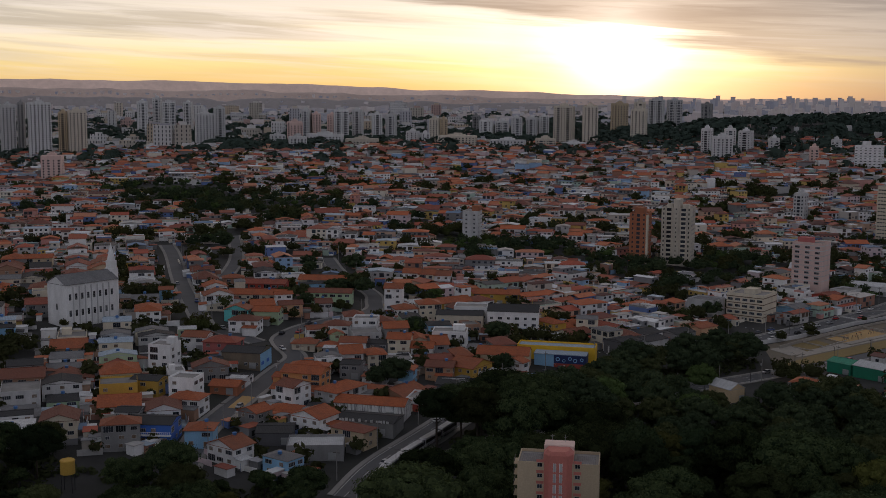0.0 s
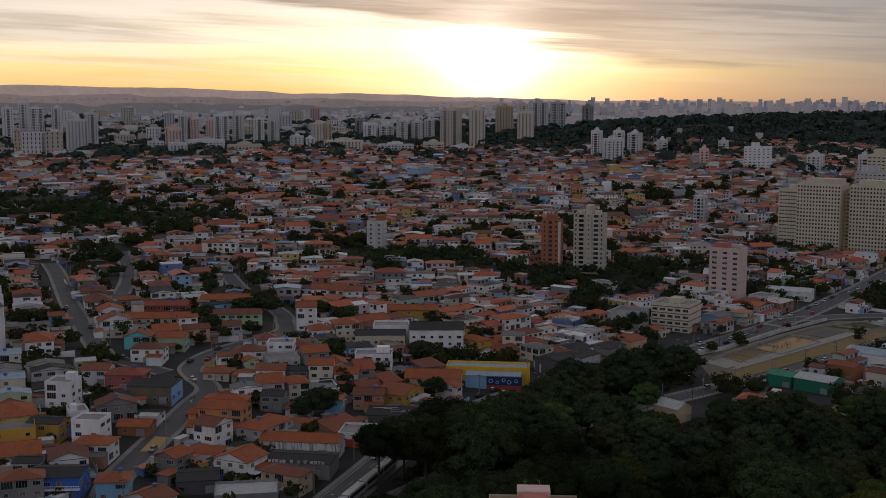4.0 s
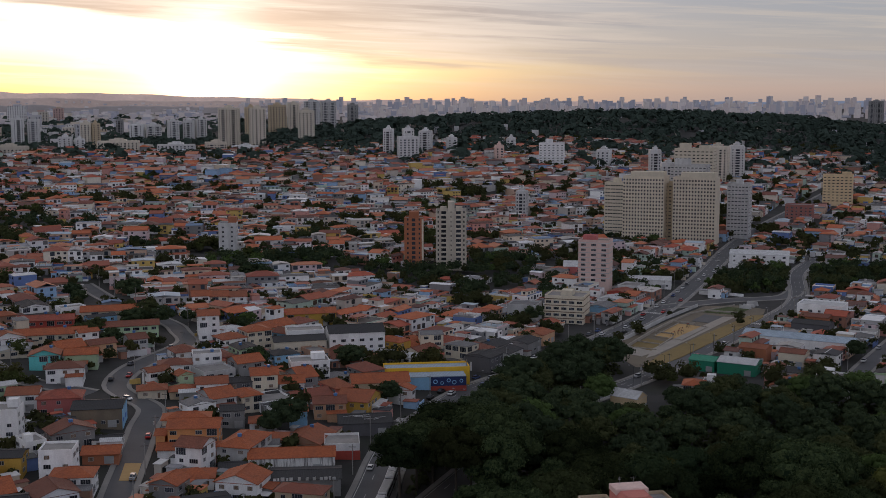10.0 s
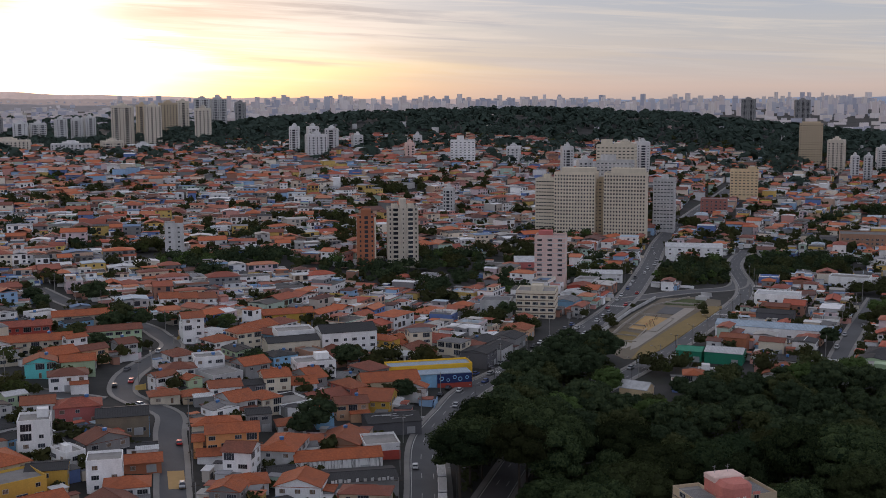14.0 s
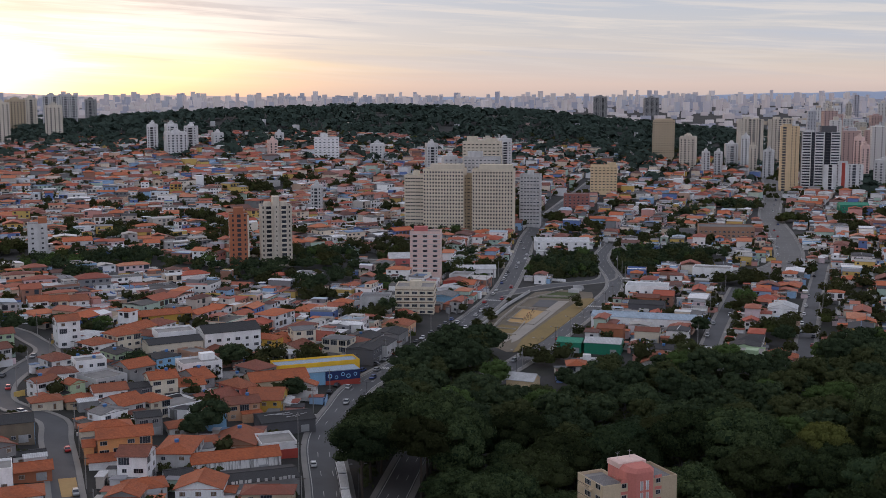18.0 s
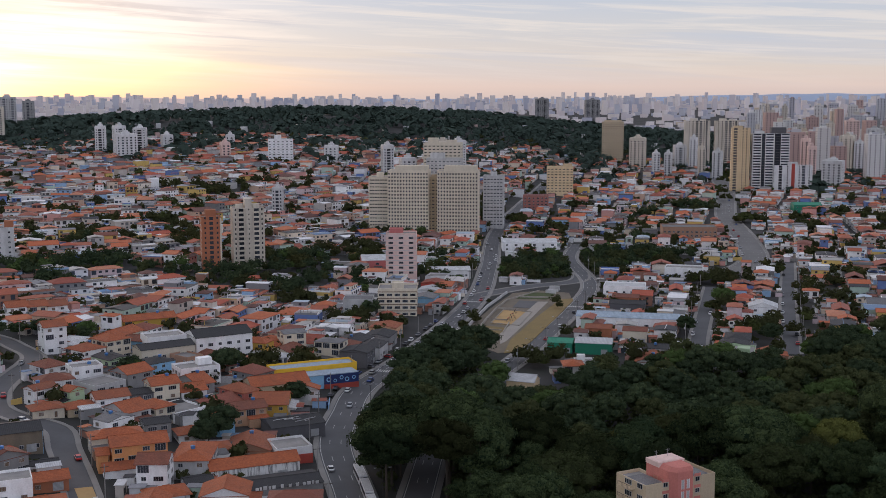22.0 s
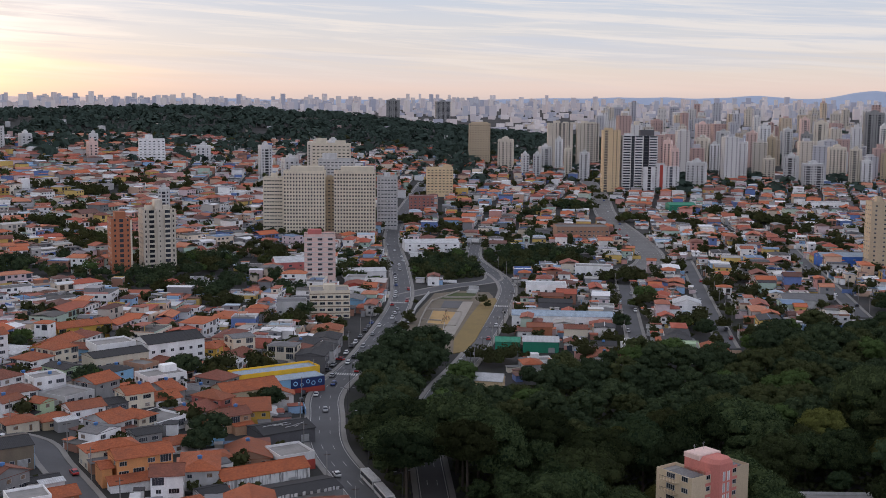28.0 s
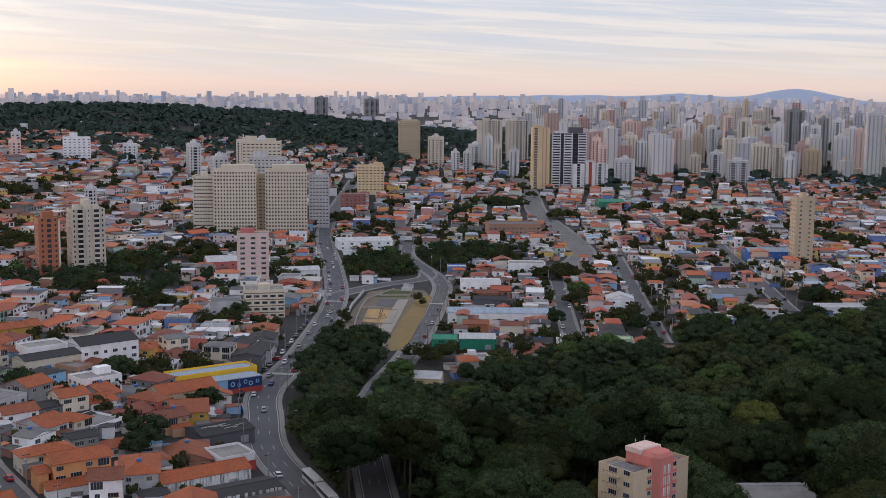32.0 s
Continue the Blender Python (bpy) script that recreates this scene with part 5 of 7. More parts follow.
sh = hall(-46, 434, -5, 18, 13, 4.2, "dark_grey", "fibre_dark", "shed with sagging blackened roof sheets", "gable", 1.5, "workshop", 0)
for k in range(9):
    u, v = rng.uniform(-8, 5), rng.uniform(-5.5, -1.0)
    Geo().tube((u, v, 4.5 + (6.5 + v) * 0.24), (u + rng.uniform(1.5, 4.0), v + rng.uniform(-0.6, 0.9), 4.6 + (6.5 + v) * 0.24), 0.09, n=4).link("loose_batten", M["grey_white"], sh, "pale batten lying on the roof")
H(-56, 450, -4, 11, 9, 2, "peach", "tile_dark", "gable", True, rng)
H(-68, 440, -4, 6, 8, 2, "light_blue", "tile", "gable", False, rng)
H(-80, 436, -4, 9, 8, 1, "white", "tile", "hip", True, rng)
H(-90, 440, -4, 8, 9, 2, "grey", "fibre_dark", "gable", True, rng)
H(-78, 418, -6, 9, 8, 1, "brick", "tile", "hip", True, rng)
hall(-33, 481, -3, 22, 12, 5.5, "beige", "tile", "broad shop building with large orange tile roof", "gable", 2.6, "shop", 4)
H(-58, 498, 1, 15, 11, 3, "white", "slab", "flat", True, rng, label="white three-storey modern house with flat roofs")
hall(-58, 539, 2, 22, 12, 8.0, "cream", "fibre_dark", "long cream apartment house with dark sheet roof", "gable", 1.4, "apartment_house", 6, category="house")
hall(-33, 545, 0, 24, 15, 11.0, "white", "fibre_dark", "large white gabled building with grey sheet roof", "gable", 2.4, "apartment_house", 6, category="building")
hall(-54, 553, 0, 16, 12, 9.0, "white", "slab", "white flat-roofed block beside the gabled building", "flat", name="apartment_house", windows=5)
H(-46, 606, 1, 24, 10, 2, "ochre", "tile", "gable", True, rng, label="long ochre house with orange clay-tile roof")
H(2, 551, -4, 10, 10, 3, "cream", "fibre", "gable", True, rng)
# the yellow and blue store with painted wall
st = hall(-11, 499, -6, 34, 10, 6.0, "yellow", "sheet_blue", "yellow store with wide pale roof and dark blue painted wall", "flat", name="store", windows=3)
g = Geo()
g.box(-8, -14, -3, 14, -6.1, 5.0)
g.link("front_hall", M["light_blue"], st)
g = Geo()
g.box(-8.3, -14.3, 5.0, 14.3, -6.1, 5.25)
g.link("front_roof", M["sheet_blue"], st, "pale grey-blue sheet roof")
g = Geo()
g.box(0.5, -14.4, 1.4, 14.4, -14.05, 4.9).box(14.05, -14.05, 1.4, 14.4, -7, 4.9)
M["mural_blue"] = material("dark_blue_mural", (0.012, 0.03, 0.13), 0.7)
g.link("mural_wall", M["mural_blue"], st, "dark blue mural wall with pale rings")
for k, (mx, mz, mr) in enumerate(((2.2, 3.2, 0.9), (4.8, 2.6, 0.7), (7.4, 3.6, 0.8), (9.6, 2.8, 0.9), (12.4, 3.3, 0.75))):
    ring = Geo()
    m = 14
    for a in range(m):
        c, s = math.cos(a * math.tau / m), math.sin(a * math.tau / m)
        ring.v += [(mx + mr * c, -14.45, mz + mr * s), (mx + mr * 0.62 * c, -14.45, mz + mr * 0.62 * s)]
    for a in range(m):
        b = (a + 1) % m
        ring.f.append((2 * a, 2 * b, 2 * b + 1, 2 * a + 1))
        ring.i.append(0)
    ring.link("painted_ring", M["light_blue"], st)
g = Geo()
g.box(0.5, -14.42, -1, 14.42, -14.06, 1.35)
g.link("plinth", M["red"], st, "red painted plinth")
# the church on the hill
ch = thing("church", -218.5, 479, ground(-223, 480), 58, "tall white church with arched windows, grey roof and spire", "church")
house_body(26, 14, 18.0, 3.4, True).link("nave", M["white"], ch)
gable_roof(26, 14, 18.05, 3.6, 0.5, 0.2).link("roof", M["fibre"], ch, "grey sheet roof")
g = Geo()
g.box(13.0, -2.2, -3, 17.0, 2.2, 22).box(13.4, -1.8, 22, 16.6, 1.8, 25.5)
g.link("bell_tower", M["white"], ch)
g = Geo()
g.prism(circle(1.9, 8), 0, 7.5, 0, 0.04)
g.link("spire", M["white"], ch).location = (15, 0, 25.5)
for k in range(8):
    for zz in (5.5, 12.6):
        piece("window", WIN["arch"], ch, -11 + k * 3.0, -7.03, zz)
    if k < 7:
        g = Geo()
        g.box(-9.7 + k * 3.0, -7.35, -3, -9.3 + k * 3.0, -7.0, 17)
        g.link("buttress", M["grey_white"], ch)
piece("window", WIN["arch"], ch, -13.03, 0, 8, -90)
CLEAR.extend(((-228, 472, 10), (-218, 488, 10), (-223, 480, 10), (-213, 494, 8), (-216, 470, 10), (-222, 462, 9), (-224, 452, 8), (-214, 456, 8), (-206, 482, 8), (-205, 494, 8)))
# the blue corner house
bl = H(-138, 352, 4, 15, 12, 2, "blue", "fibre_dark", "gable", True, rng, fh=3.2, tank=False, label="two-storey blue corner house with white balcony and dark roof")
g = Geo()
for k in range(24):
    g.box(-7.6 + k * 0.65, -7.2, 3.5, -7.5 + k * 0.65, -7.1, 4.4)
g.box(-7.7, -7.25, 4.4, 7.6, -7.05, 4.5).box(-7.7, -7.3, 3.2, 7.6, -6.0, 3.5)
g.link("balcony", M["white"], bl, "white balustrade balcony")
H(-122, 352, 8, 9, 9, 2, "light_blue", "tile", "hip", True, rng, label="pale blue two-storey house with orange hipped tile roof")
H(-150, 362, 4, 8, 8, 2, "grey_white", "fibre_dark", "gable", True, rng)
hall(-84, 352, 10, 18, 12, 4.0, "grey", "sheet_white", "low shed with broad pale flat roof", "flat", name="warehouse")
hall(-100, 362, 10, 12, 12, 4.0, "dark_grey", "fibre_dark", "low shed with dark sheet roof", "gable", 0.8, "warehouse")
H(-103, 385, -5, 11, 9, 1, "white", "tile", "hip", True, rng)
H(-92, 392, -5, 8, 7, 1, "white", "fibre_dark", "gable", True, rng)
# by the avenue and the lot
of = tower("office_block", "cream five-storey office block with brown floor bands", 83, 606, -30, 20, 18, 4, 3.3, "cream", (5, 6), "fl", "strip", bands="shutter", top=[(0, 10, 6, 8, 2.4)], base=4, category="office block")
hall(64, 612, -30, 15, 14, 9, "grey_white", "fibre", "grey-white annex beside the office block", "flat", name="office_annex", windows=4)
hall(222, 595, -42, 23, 16, 7.5, "white", "sheet_white", "white two-storey showroom with blue ground floor", "flat", name="showroom", windows=5)
hall(123, 493, -42, 16, 12, 5.0, "deep_green", "sheet_white", "green-walled workshop with white and green sheet roof", "gable", 1.5, "workshop")
hall(112, 503, -42, 11, 11, 4.6, "deep_green", "green_roof", "green workshop annex with green sheet roof", "gable", 1.2, "workshop")
hall(172, 530, -43, 50, 14, 5.5, "white", "sheet_blue", "long white warehouse with pale blue sheet roof", "gable", 1.6, "warehouse", 8)
hall(434, 780, -36, 42, 24, 11, "block", "fibre", "brick-brown hall with vertical ribs", "flat", name="hall", windows=12)
hall(290, 792, -30, 40, 22, 6.5, "white", "sheet_white", "long white shed with pale roof beside the park", "gable", 2.0, "warehouse", 6)
hall(240, 507, -46, 14, 13, 6.5, "white", "sheet_white", "white gabled house end among tile roofs", "gable", 2.4, "house", 2, along=False, category="house")
hall(297, 476, -44, 23, 16, 5.5, "grey_white", "fibre", "hall with rounded grey sheet roof", "gable", 2.6, "hall", 0)
hall(310, 418, -38, 27, 12, 5.0, "white", "sheet_white", "long white low building at the edge of the wood", "flat", name="clinic", windows=7)
hall(462, 558, -38, 35, 16, 7.0, "blue", "sheet_blue", "blue-walled shed with pale sheet roof", "gable", 2.0, "warehouse", 4)
hall(785, 790, -34, 46, 16, 8.0, "white", "fibre", "long white school building", "flat", name="school", windows=12)
hall(303, 637, -46, 23, 14, 6.0, "white", "slab", "white low service building by the junction", "flat", name="service_building", windows=6)
hall(46, 289, -39, 24, 14, 5.0, "grey_white", "slab", "low grey-white building with cluttered flat roof among the trees", "flat", name="service_building", windows=5)
hall(439, 1000, -36, 24, 14, 13, "muted_red", "slab", "dull red block beside the avenue", "flat", name="shop_block", windows=6)
hall(660, 868, -36, 26, 18, 7, "deep_green", "green_roof", "broad shed with green sheet roof", "gable", 2.0, "warehouse", 4)
hall(138, 740, -20, 19, 13, 7.0, "deep_pink", "sheet_white", "hall with white gabled roof beside the pink tower", "gable", 3.0, "hall", 3)
hall(171, 705, -25, 26, 13, 5.0, "white", "sheet_white", "white shop with faded lettering on its front", "gable", 1.6, "shop", 5)
hall(56, 450, 40, 8, 11, 5.2, "sand_yellow", "sheet_white", "small sand-yellow shed with white gabled roof beside the avenue", "gable", 2.2, "shed", 0, along=False)
for k, (x, y, w_, d_, wl, rf) in enumerate(((30, 530, 14, 12, "grey_white", "fibre_dark"), (18, 518, 12, 12, "dark_grey", "fibre_dark"), (44, 548, 14, 12, "grey", "fibre_dark"), (56, 566, 13, 13, "peach", "tile"),
                                           (112, 628, 16, 12, "light_blue", "fibre"), (124, 645, 14, 12, "white", "sheet_white"), (136, 662, 14, 12, "red", "tile_red"), (150, 682, 14, 12, "grey_white", "slab"),
                                           (140, 512, 12, 10, "brick", "tile"), (152, 500, 11, 10, "cream", "tile_dark"), (196, 560, 18, 12, "dark_grey", "fibre_dark"), (206, 574, 14, 10, "brick", "tile_dark"))):
    hall(x, y, 48 if k < 8 else -43, w_, d_, rng.uniform(4.5, 6.5), wl, rf, f"{COLOUR_WORDS[wl]} roadside shop with {ROOF_WORDS[rf]}", "flat" if rf == "slab" else "gable", 1.2, "shop", 3)
# a yellow water tank on legs
wt = thing("water_tower", -146, 306, ground(-146, 306), 10, "small yellow water tank on a steel frame", "water tank")
g = Geo()
g.prism(circle(2.1, 14), 5.5, 9.3).prism(circle(2.2, 14), 9.3, 9.6, 0, 0.9)
g.link("tank", M["ochre"], wt)
for x, y in ((-1.5, -1.5), (1.5, -1.5), (1.5, 1.5), (-1.5, 1.5)):
    g = Geo()
    g.tube((x, y, -3), (x, y, 5.5), 0.14, n=6)
    g.link("leg", M["dark_metal"], wt)
CLEAR.extend(((-146, 306, 11), (-139, 297, 8), (-133, 288, 8), (-136, 340, 6)))

# ---- woods and parks: where trees stand ----
WOOD = [(-36, 352), (-9, 394), (9, 420), (45, 456), (60, 462), (74, 446), (108, 460), (128, 446), (156, 422), (207, 436), (242, 440), (296, 402), (420, 380), (420, 210), (-40, 230), (-52, 320)]
MEDIAN = [(-46, 366), (-42, 376), (-27, 416), (-8, 447), (16, 474), (62, 522), (78, 522), (74, 502), (36, 466), (-1, 429), (-19, 402), (-40, 370)]
NEAR_LEFT = [(-190, 330), (-165, 332), (-150, 322), (-132, 320), (-112, 316), (-84, 322), (-72, 300), (-80, 250), (-220, 250)]
PARK = [(182, 684), (225, 676), (272, 674), (330, 700), (372, 750), (290, 768), (235, 752)]
LOT = [(78, 532), (86, 504), (104, 521), (150, 572), (196, 618), (222, 652), (186, 642), (160, 628)]
# groups of trees: middle, half lengths east and north, number
BY_THE_TOWERS = [(93, 775, 30, 12, 12), (148, 775, 22, 12, 9), (85, 735, 34, 12, 14), (-73, 760, 30, 22, 18), (-20, 752, 34, 16, 16), (-56, 715, 26, 10, 8), (22, 728, 22, 10, 8), (188, 766, 18, 14, 9),
    (160, 712, 12, 12, 6), (-348, 985, 60, 40, 22), (-258, 940, 50, 30, 20), (-199, 905, 40, 24, 12), (-236, 715, 22, 14, 7), (-146, 645, 16, 22, 10), (-124, 600, 12, 20, 9), (-257, 1086, 14, 14, 5)]
VALLEY = [(-140, 560, 10, 14, 4), (-400, 1080, 90, 40, 26), (215, 905, 26, 8, 9), (340, 840, 10, 14, 4), (395, 800, 26, 14, 8), (-431, 1120, 34, 20, 26), (-328, 955, 39, 22, 26), (-270, 879, 26, 15, 26),
    (-226, 830, 20, 12, 18), (-268, 1136, 8, 5, 3), (-146, 1303, 9, 5, 3), (-131, 810, 11, 7, 5), (-59, 763, 22, 13, 20), (-38, 779, 15, 9, 9), (-138, 653, 9, 5, 3), (-121, 594, 7, 5, 2)]
SOUTH_SLOPE = [(-431, 870, 11, 7, 5), (-241, 724, 5, 5, 2), (100, 668, 12, 7, 7), (101, 774, 22, 13, 21), (-584, 1320, 20, 12, 18), (-497, 1024, 16, 9, 11), (230, 919, 15, 9, 10), (252, 887, 13, 8, 7),
    (194, 765, 13, 7, 7), (-30, 773, 27, 16, 26), (17, 801, 14, 8, 8), (33, 717, 13, 7, 7), (104, 789, 22, 13, 20), (72, 626, 5, 5, 2), (348, 704, 21, 13, 20), (502, 925, 21, 12, 18)]
BEHIND_THE_TOWERS = [(584, 932, 22, 13, 20), (421, 920, 15, 9, 9), (399, 850, 11, 7, 5), (185, 500, 5, 5, 2), (240, 538, 4, 5, 2), (-99, 601, 10, 6, 4), (-74, 588, 5, 5, 2), (-78, 431, 4, 5, 2),
    (-33, 463, 3, 3, 1), (-40, 516, 4, 5, 2), (-80, 519, 4, 5, 2), (237, 695, 29, 17, 26), (196, 410, 9, 5, 4), (41, 723, 9, 5, 3), (51, 664, 7, 5, 2), (68, 608, 6, 5, 2)]
AVENUE = [(357, 719, 15, 9, 10), (393, 702, 12, 7, 6), (473, 897, 10, 6, 4), (598, 957, 23, 13, 22), (424, 917, 12, 7, 6), (181, 496, 5, 5, 2), (244, 543, 4, 5, 2), (202, 460, 5, 5, 2),
    (324, 442, 6, 5, 2), (-74, 432, 4, 5, 2), (-79, 519, 4, 5, 2), (-79, 514, 4, 5, 2), (22, 701, 9, 5, 3), (11, 749, 6, 5, 2), (1122, 1141, 33, 19, 26), (947, 1017, 43, 22, 26)]
NORTH_SLOPE = [(852, 859, 19, 11, 15), (598, 575, 13, 8, 8)]
TOWER_TREES = [(228, 862, 14, 8, 12), (240, 880, 12, 6, 8), (158, 692, 14, 14, 12), (60, 690, 26, 10, 14), (95, 705, 22, 10, 12), (38, 738, 18, 8, 10), (72, 742, 18, 6, 10), (8, 742, 16, 10, 9)]
VALLEY_WOODS = [(-362, 985, 48, 70, 90), (-275, 905, 45, 55, 75), (-460, 930, 20, 45, 26), (-211, 912, 24, 38, 28), (-130, 855, 20, 22, 14), (-283, 1190, 12, 40, 14), (-149, 1290, 11, 40, 12), (-30, 862, 30, 18, 18)]
CLUMPS = BY_THE_TOWERS + VALLEY + SOUTH_SLOPE + BEHIND_THE_TOWERS + AVENUE + NORTH_SLOPE + VALLEY_WOODS + TOWER_TREES


def inside(x, y, poly):
    """Whether points lie in a polygon; takes arrays."""
    x, y = np.asarray(x), np.asarray(y)
    hit = np.zeros(x.shape, bool)
    for (ax, ay), (bx, by) in zip(poly, poly[1:] + poly[:1]):
        if ay != by:
            hit ^= ((ay > y) != (by > y)) & (x < (bx - ax) * (y - ay) / (by - ay) + ax)
    return hit


CELL, OX, OY, NX, NY = 3.0, -1000, 200, 900, 560
TAKEN = np.zeros((NX, NY), bool)
CXX, CYY = np.meshgrid(OX + CELL * np.arange(NX), OY + CELL * np.arange(NY), indexing="ij")


def take_disc(x, y, r):
    i0, i1 = int((x - r - OX) / CELL), int((x + r - OX) / CELL) + 2
    j0, j1 = int((y - r - OY) / CELL), int((y + r - OY) / CELL) + 2
    i0, j0 = max(i0, 0), max(j0, 0)
    TAKEN[i0:i1, j0:j1] |= (CXX[i0:i1, j0:j1] - x) ** 2 + (CYY[i0:i1, j0:j1] - y) ** 2 < r * r


def is_taken(x, y):
    i, j = int(round((x - OX) / CELL)), int(round((y - OY) / CELL))
    return not (0 <= i < NX and 0 <= j < NY) or TAKEN[i, j]


for _line, _half in ROADS:
    for _x, _y in _line:
        take_disc(_x, _y, _half)
for _poly in (WOOD, MEDIAN, NEAR_LEFT, PARK, LOT):
    TAKEN |= inside(CXX, CYY, _poly)
for _x, _y, _a, _b, _n in CLUMPS:
    TAKEN |= ((CXX - _x) / _a) ** 2 + ((CYY - _y) / _b) ** 2 < 0.8

# ---- trees ----


def leaf_mass(g, rng, lobes, quads, size):
    """Leaf sprays spread over lobes of a crown, thickest at the outside; each lobe gets its share by area."""
    whole = sum(l[3] ** 2 for l in lobes)
    for cx, cy, cz, r, s in lobes:
        for _ in range(max(2, int(quads * r * r / whole))):
            u, a = rng.uniform(-0.25, 1.0), rng.uniform(0, math.tau)
            q = math.sqrt(max(0, 1 - u * u))
            k = r * (rng.uniform(0.84, 1.06) if rng.random() < 0.75 else rng.uniform(0.6, 1.22))
            p = Vector((cx + k * q * math.cos(a), cy + k * q * math.sin(a), cz + k * u * s))
            n = Vector((q * math.cos(a) + rng.uniform(-0.6, 0.6), q * math.sin(a) + rng.uniform(-0.6, 0.6), u + rng.uniform(-0.3, 0.6))).normalized()
            e = n.orthogonal().normalized()
            e = (Matrix.Rotation(rng.uniform(0, math.tau), 3, n) @ e)
            f = n.cross(e)
            w_, h_ = size * rng.uniform(0.5, 1.3), size * rng.uniform(0.4, 0.9)
            g.add([p - e * w_, p - f * h_, p + e * w_ + n * 0.2 * size, p + f * h_], [(0, 1, 2, 3)])


def inner_mass(g, lobes, segs, rings):
    """Dense foliage inside the lobes, in facets of their own, so that no crown is seen through."""
    for cx, cy, cz, r, s in lobes:
        k = r * 0.8

        def at(i, j):
            u, a = -0.5 + 1.45 * j / rings, i * math.tau / segs
            q = math.sqrt(max(0.0, 1 - u * u))
            return (cx + k * q * math.cos(a), cy + k * q * math.sin(a), cz + k * u * s)
        for i in range(segs):
            for j in range(rings):
                g.add([at(i, j), at(i + 1, j), at(i + 1, j + 1), at(i, j + 1)], [(0, 1, 2, 3)])


def crown_lobes(rng, r, h0, n):
    """A low dome under many smaller heads of foliage that stand out of it."""
    out = [(0, 0, h0 - 0.1 * r, r * 0.7, 0.7)]
    for k in range(n):
        up = ((k + 0.5) / n) ** 0.8
        a = k * 2.4 + rng.uniform(-0.35, 0.35)
        d = r * 0.78 * math.sqrt(max(0.0, 1 - up * up * 0.95)) * rng.uniform(0.85, 1.08)
        out.append((d * math.cos(a), d * math.sin(a), h0 + r * 0.66 * up - 0.12 * r + rng.uniform(-0.06, 0.08) * r, r * rng.uniform(0.2, 0.36), 0.72))
    return out


def tree_geo(seed, r, trunk_h, quads, size, heads):
    rng = random.Random(seed)
    lobes = crown_lobes(rng, r, trunk_h + r * 0.2, heads)
    t = Geo()
    t.tube((0, 0, -1.5), (rng.uniform(-0.2, 0.2), rng.uniform(-0.2, 0.2), trunk_h), 0.34, 0.2, 7)
    for cx, cy, cz, lr, s in lobes:
        t.tube((0, 0, trunk_h - 0.3), (cx * 0.8, cy * 0.8, cz), 0.14, 0.05, 5)
    c = Geo()
    inner_mass(c, lobes[:1] if quads < 300 else lobes, 6, 3)
    leaf_mass(c, rng, lobes, quads, size)
    return t, c


TREES = []
for _k, (_r, _h, _q, _heads, _leaf) in enumerate(((7.2, 6.0, 5200, 20, "leaf"), (9.4, 7.5, 7400, 30, "leaf"), (5.4, 4.5, 3200, 14, "leaf"), (6.6, 10.0, 4400, 18, "leaf"), (6.4, 5.5, 4000, 18, "leaf_yellow"), (3.2, 2.8, 1200, 9, "leaf"))):
    _t, _c = tree_geo(_k + 1, _r, _h, _q, 0.29, _heads)
    TREES.append((_t.mesh("trunk", M["bark"]), _c.mesh("crown", M[_leaf])))
TREE_WORDS = ["broad dark green tree with a rounded crown", "tall spreading dark green tree in the wood", "small dense green tree", "tall dark green tree with open limbs",
              "yellowish green tree with a thinning crown", "small round street tree with dark leaves"]


def plain_crowns(quads, size, heads, rs):
    """Crowns for trees farther off, as arrays of corners: four to a leaf spray."""
    out = []
    for k, r in enumerate(rs):
        t, c = tree_geo(50 + k, r, r * 0.75, quads, size, heads)
        out.append(np.array(c.v))
    return out


MID_CROWNS = plain_crowns(1000, 0.52, 14, (6.8, 8.0, 5.6, 6.2, 7.4, 4.8))
SMALL_CROWNS = plain_crowns(230, 0.6, 6, (2.6, 3.2, 3.8, 4.6, 5.4, 2.2))
FAR_CROWNS = plain_crowns(70, 1.25, 3, (3.0, 3.8, 4.6, 5.4))


class Canopy:
    """Many crowns in one mesh; every crown takes one of several leaf materials."""

    def __init__(self):
        self.v, self.i = [], []

    def put(self, crown, x, y, scale, turn, tone):
        a = radians(turn)
        q = crown * scale
        c, s = math.cos(a), math.sin(a)
        self.v.append(np.stack((q[:, 0] * c - q[:, 1] * s + x, q[:, 0] * s + q[:, 1] * c + y, q[:, 2] + ground(x, y)), 1))
        self.i.append(np.full(len(q) // 4, tone))

    def link(self, name, mats):
        v, ids = np.concatenate(self.v), np.concatenate(self.i)
        n = len(v)
        me = bpy.data.meshes.new(name)
        me.vertices.add(n)
        me.vertices.foreach_set("co", v.astype(np.float32).ravel())
        me.loops.add(n)
        me.loops.foreach_set("vertex_index", np.arange(n, dtype=np.int32))
        me.polygons.add(n // 4)
        me.polygons.foreach_set("loop_start", np.arange(0, n, 4, dtype=np.int32))
        for m in mats:
            me.materials.append(m)
        me.polygons.foreach_set("material_index", ids.astype(np.int32))
        me.update(calc_edges=True)
        return new(name, me)


LEAVES = [M["leaf_dark"], M["leaf_mid"], M["leaf_olive"], M["leaf_light"]]
TONES = (0, 0, 0, 1, 1, 1, 2, 2, 3)


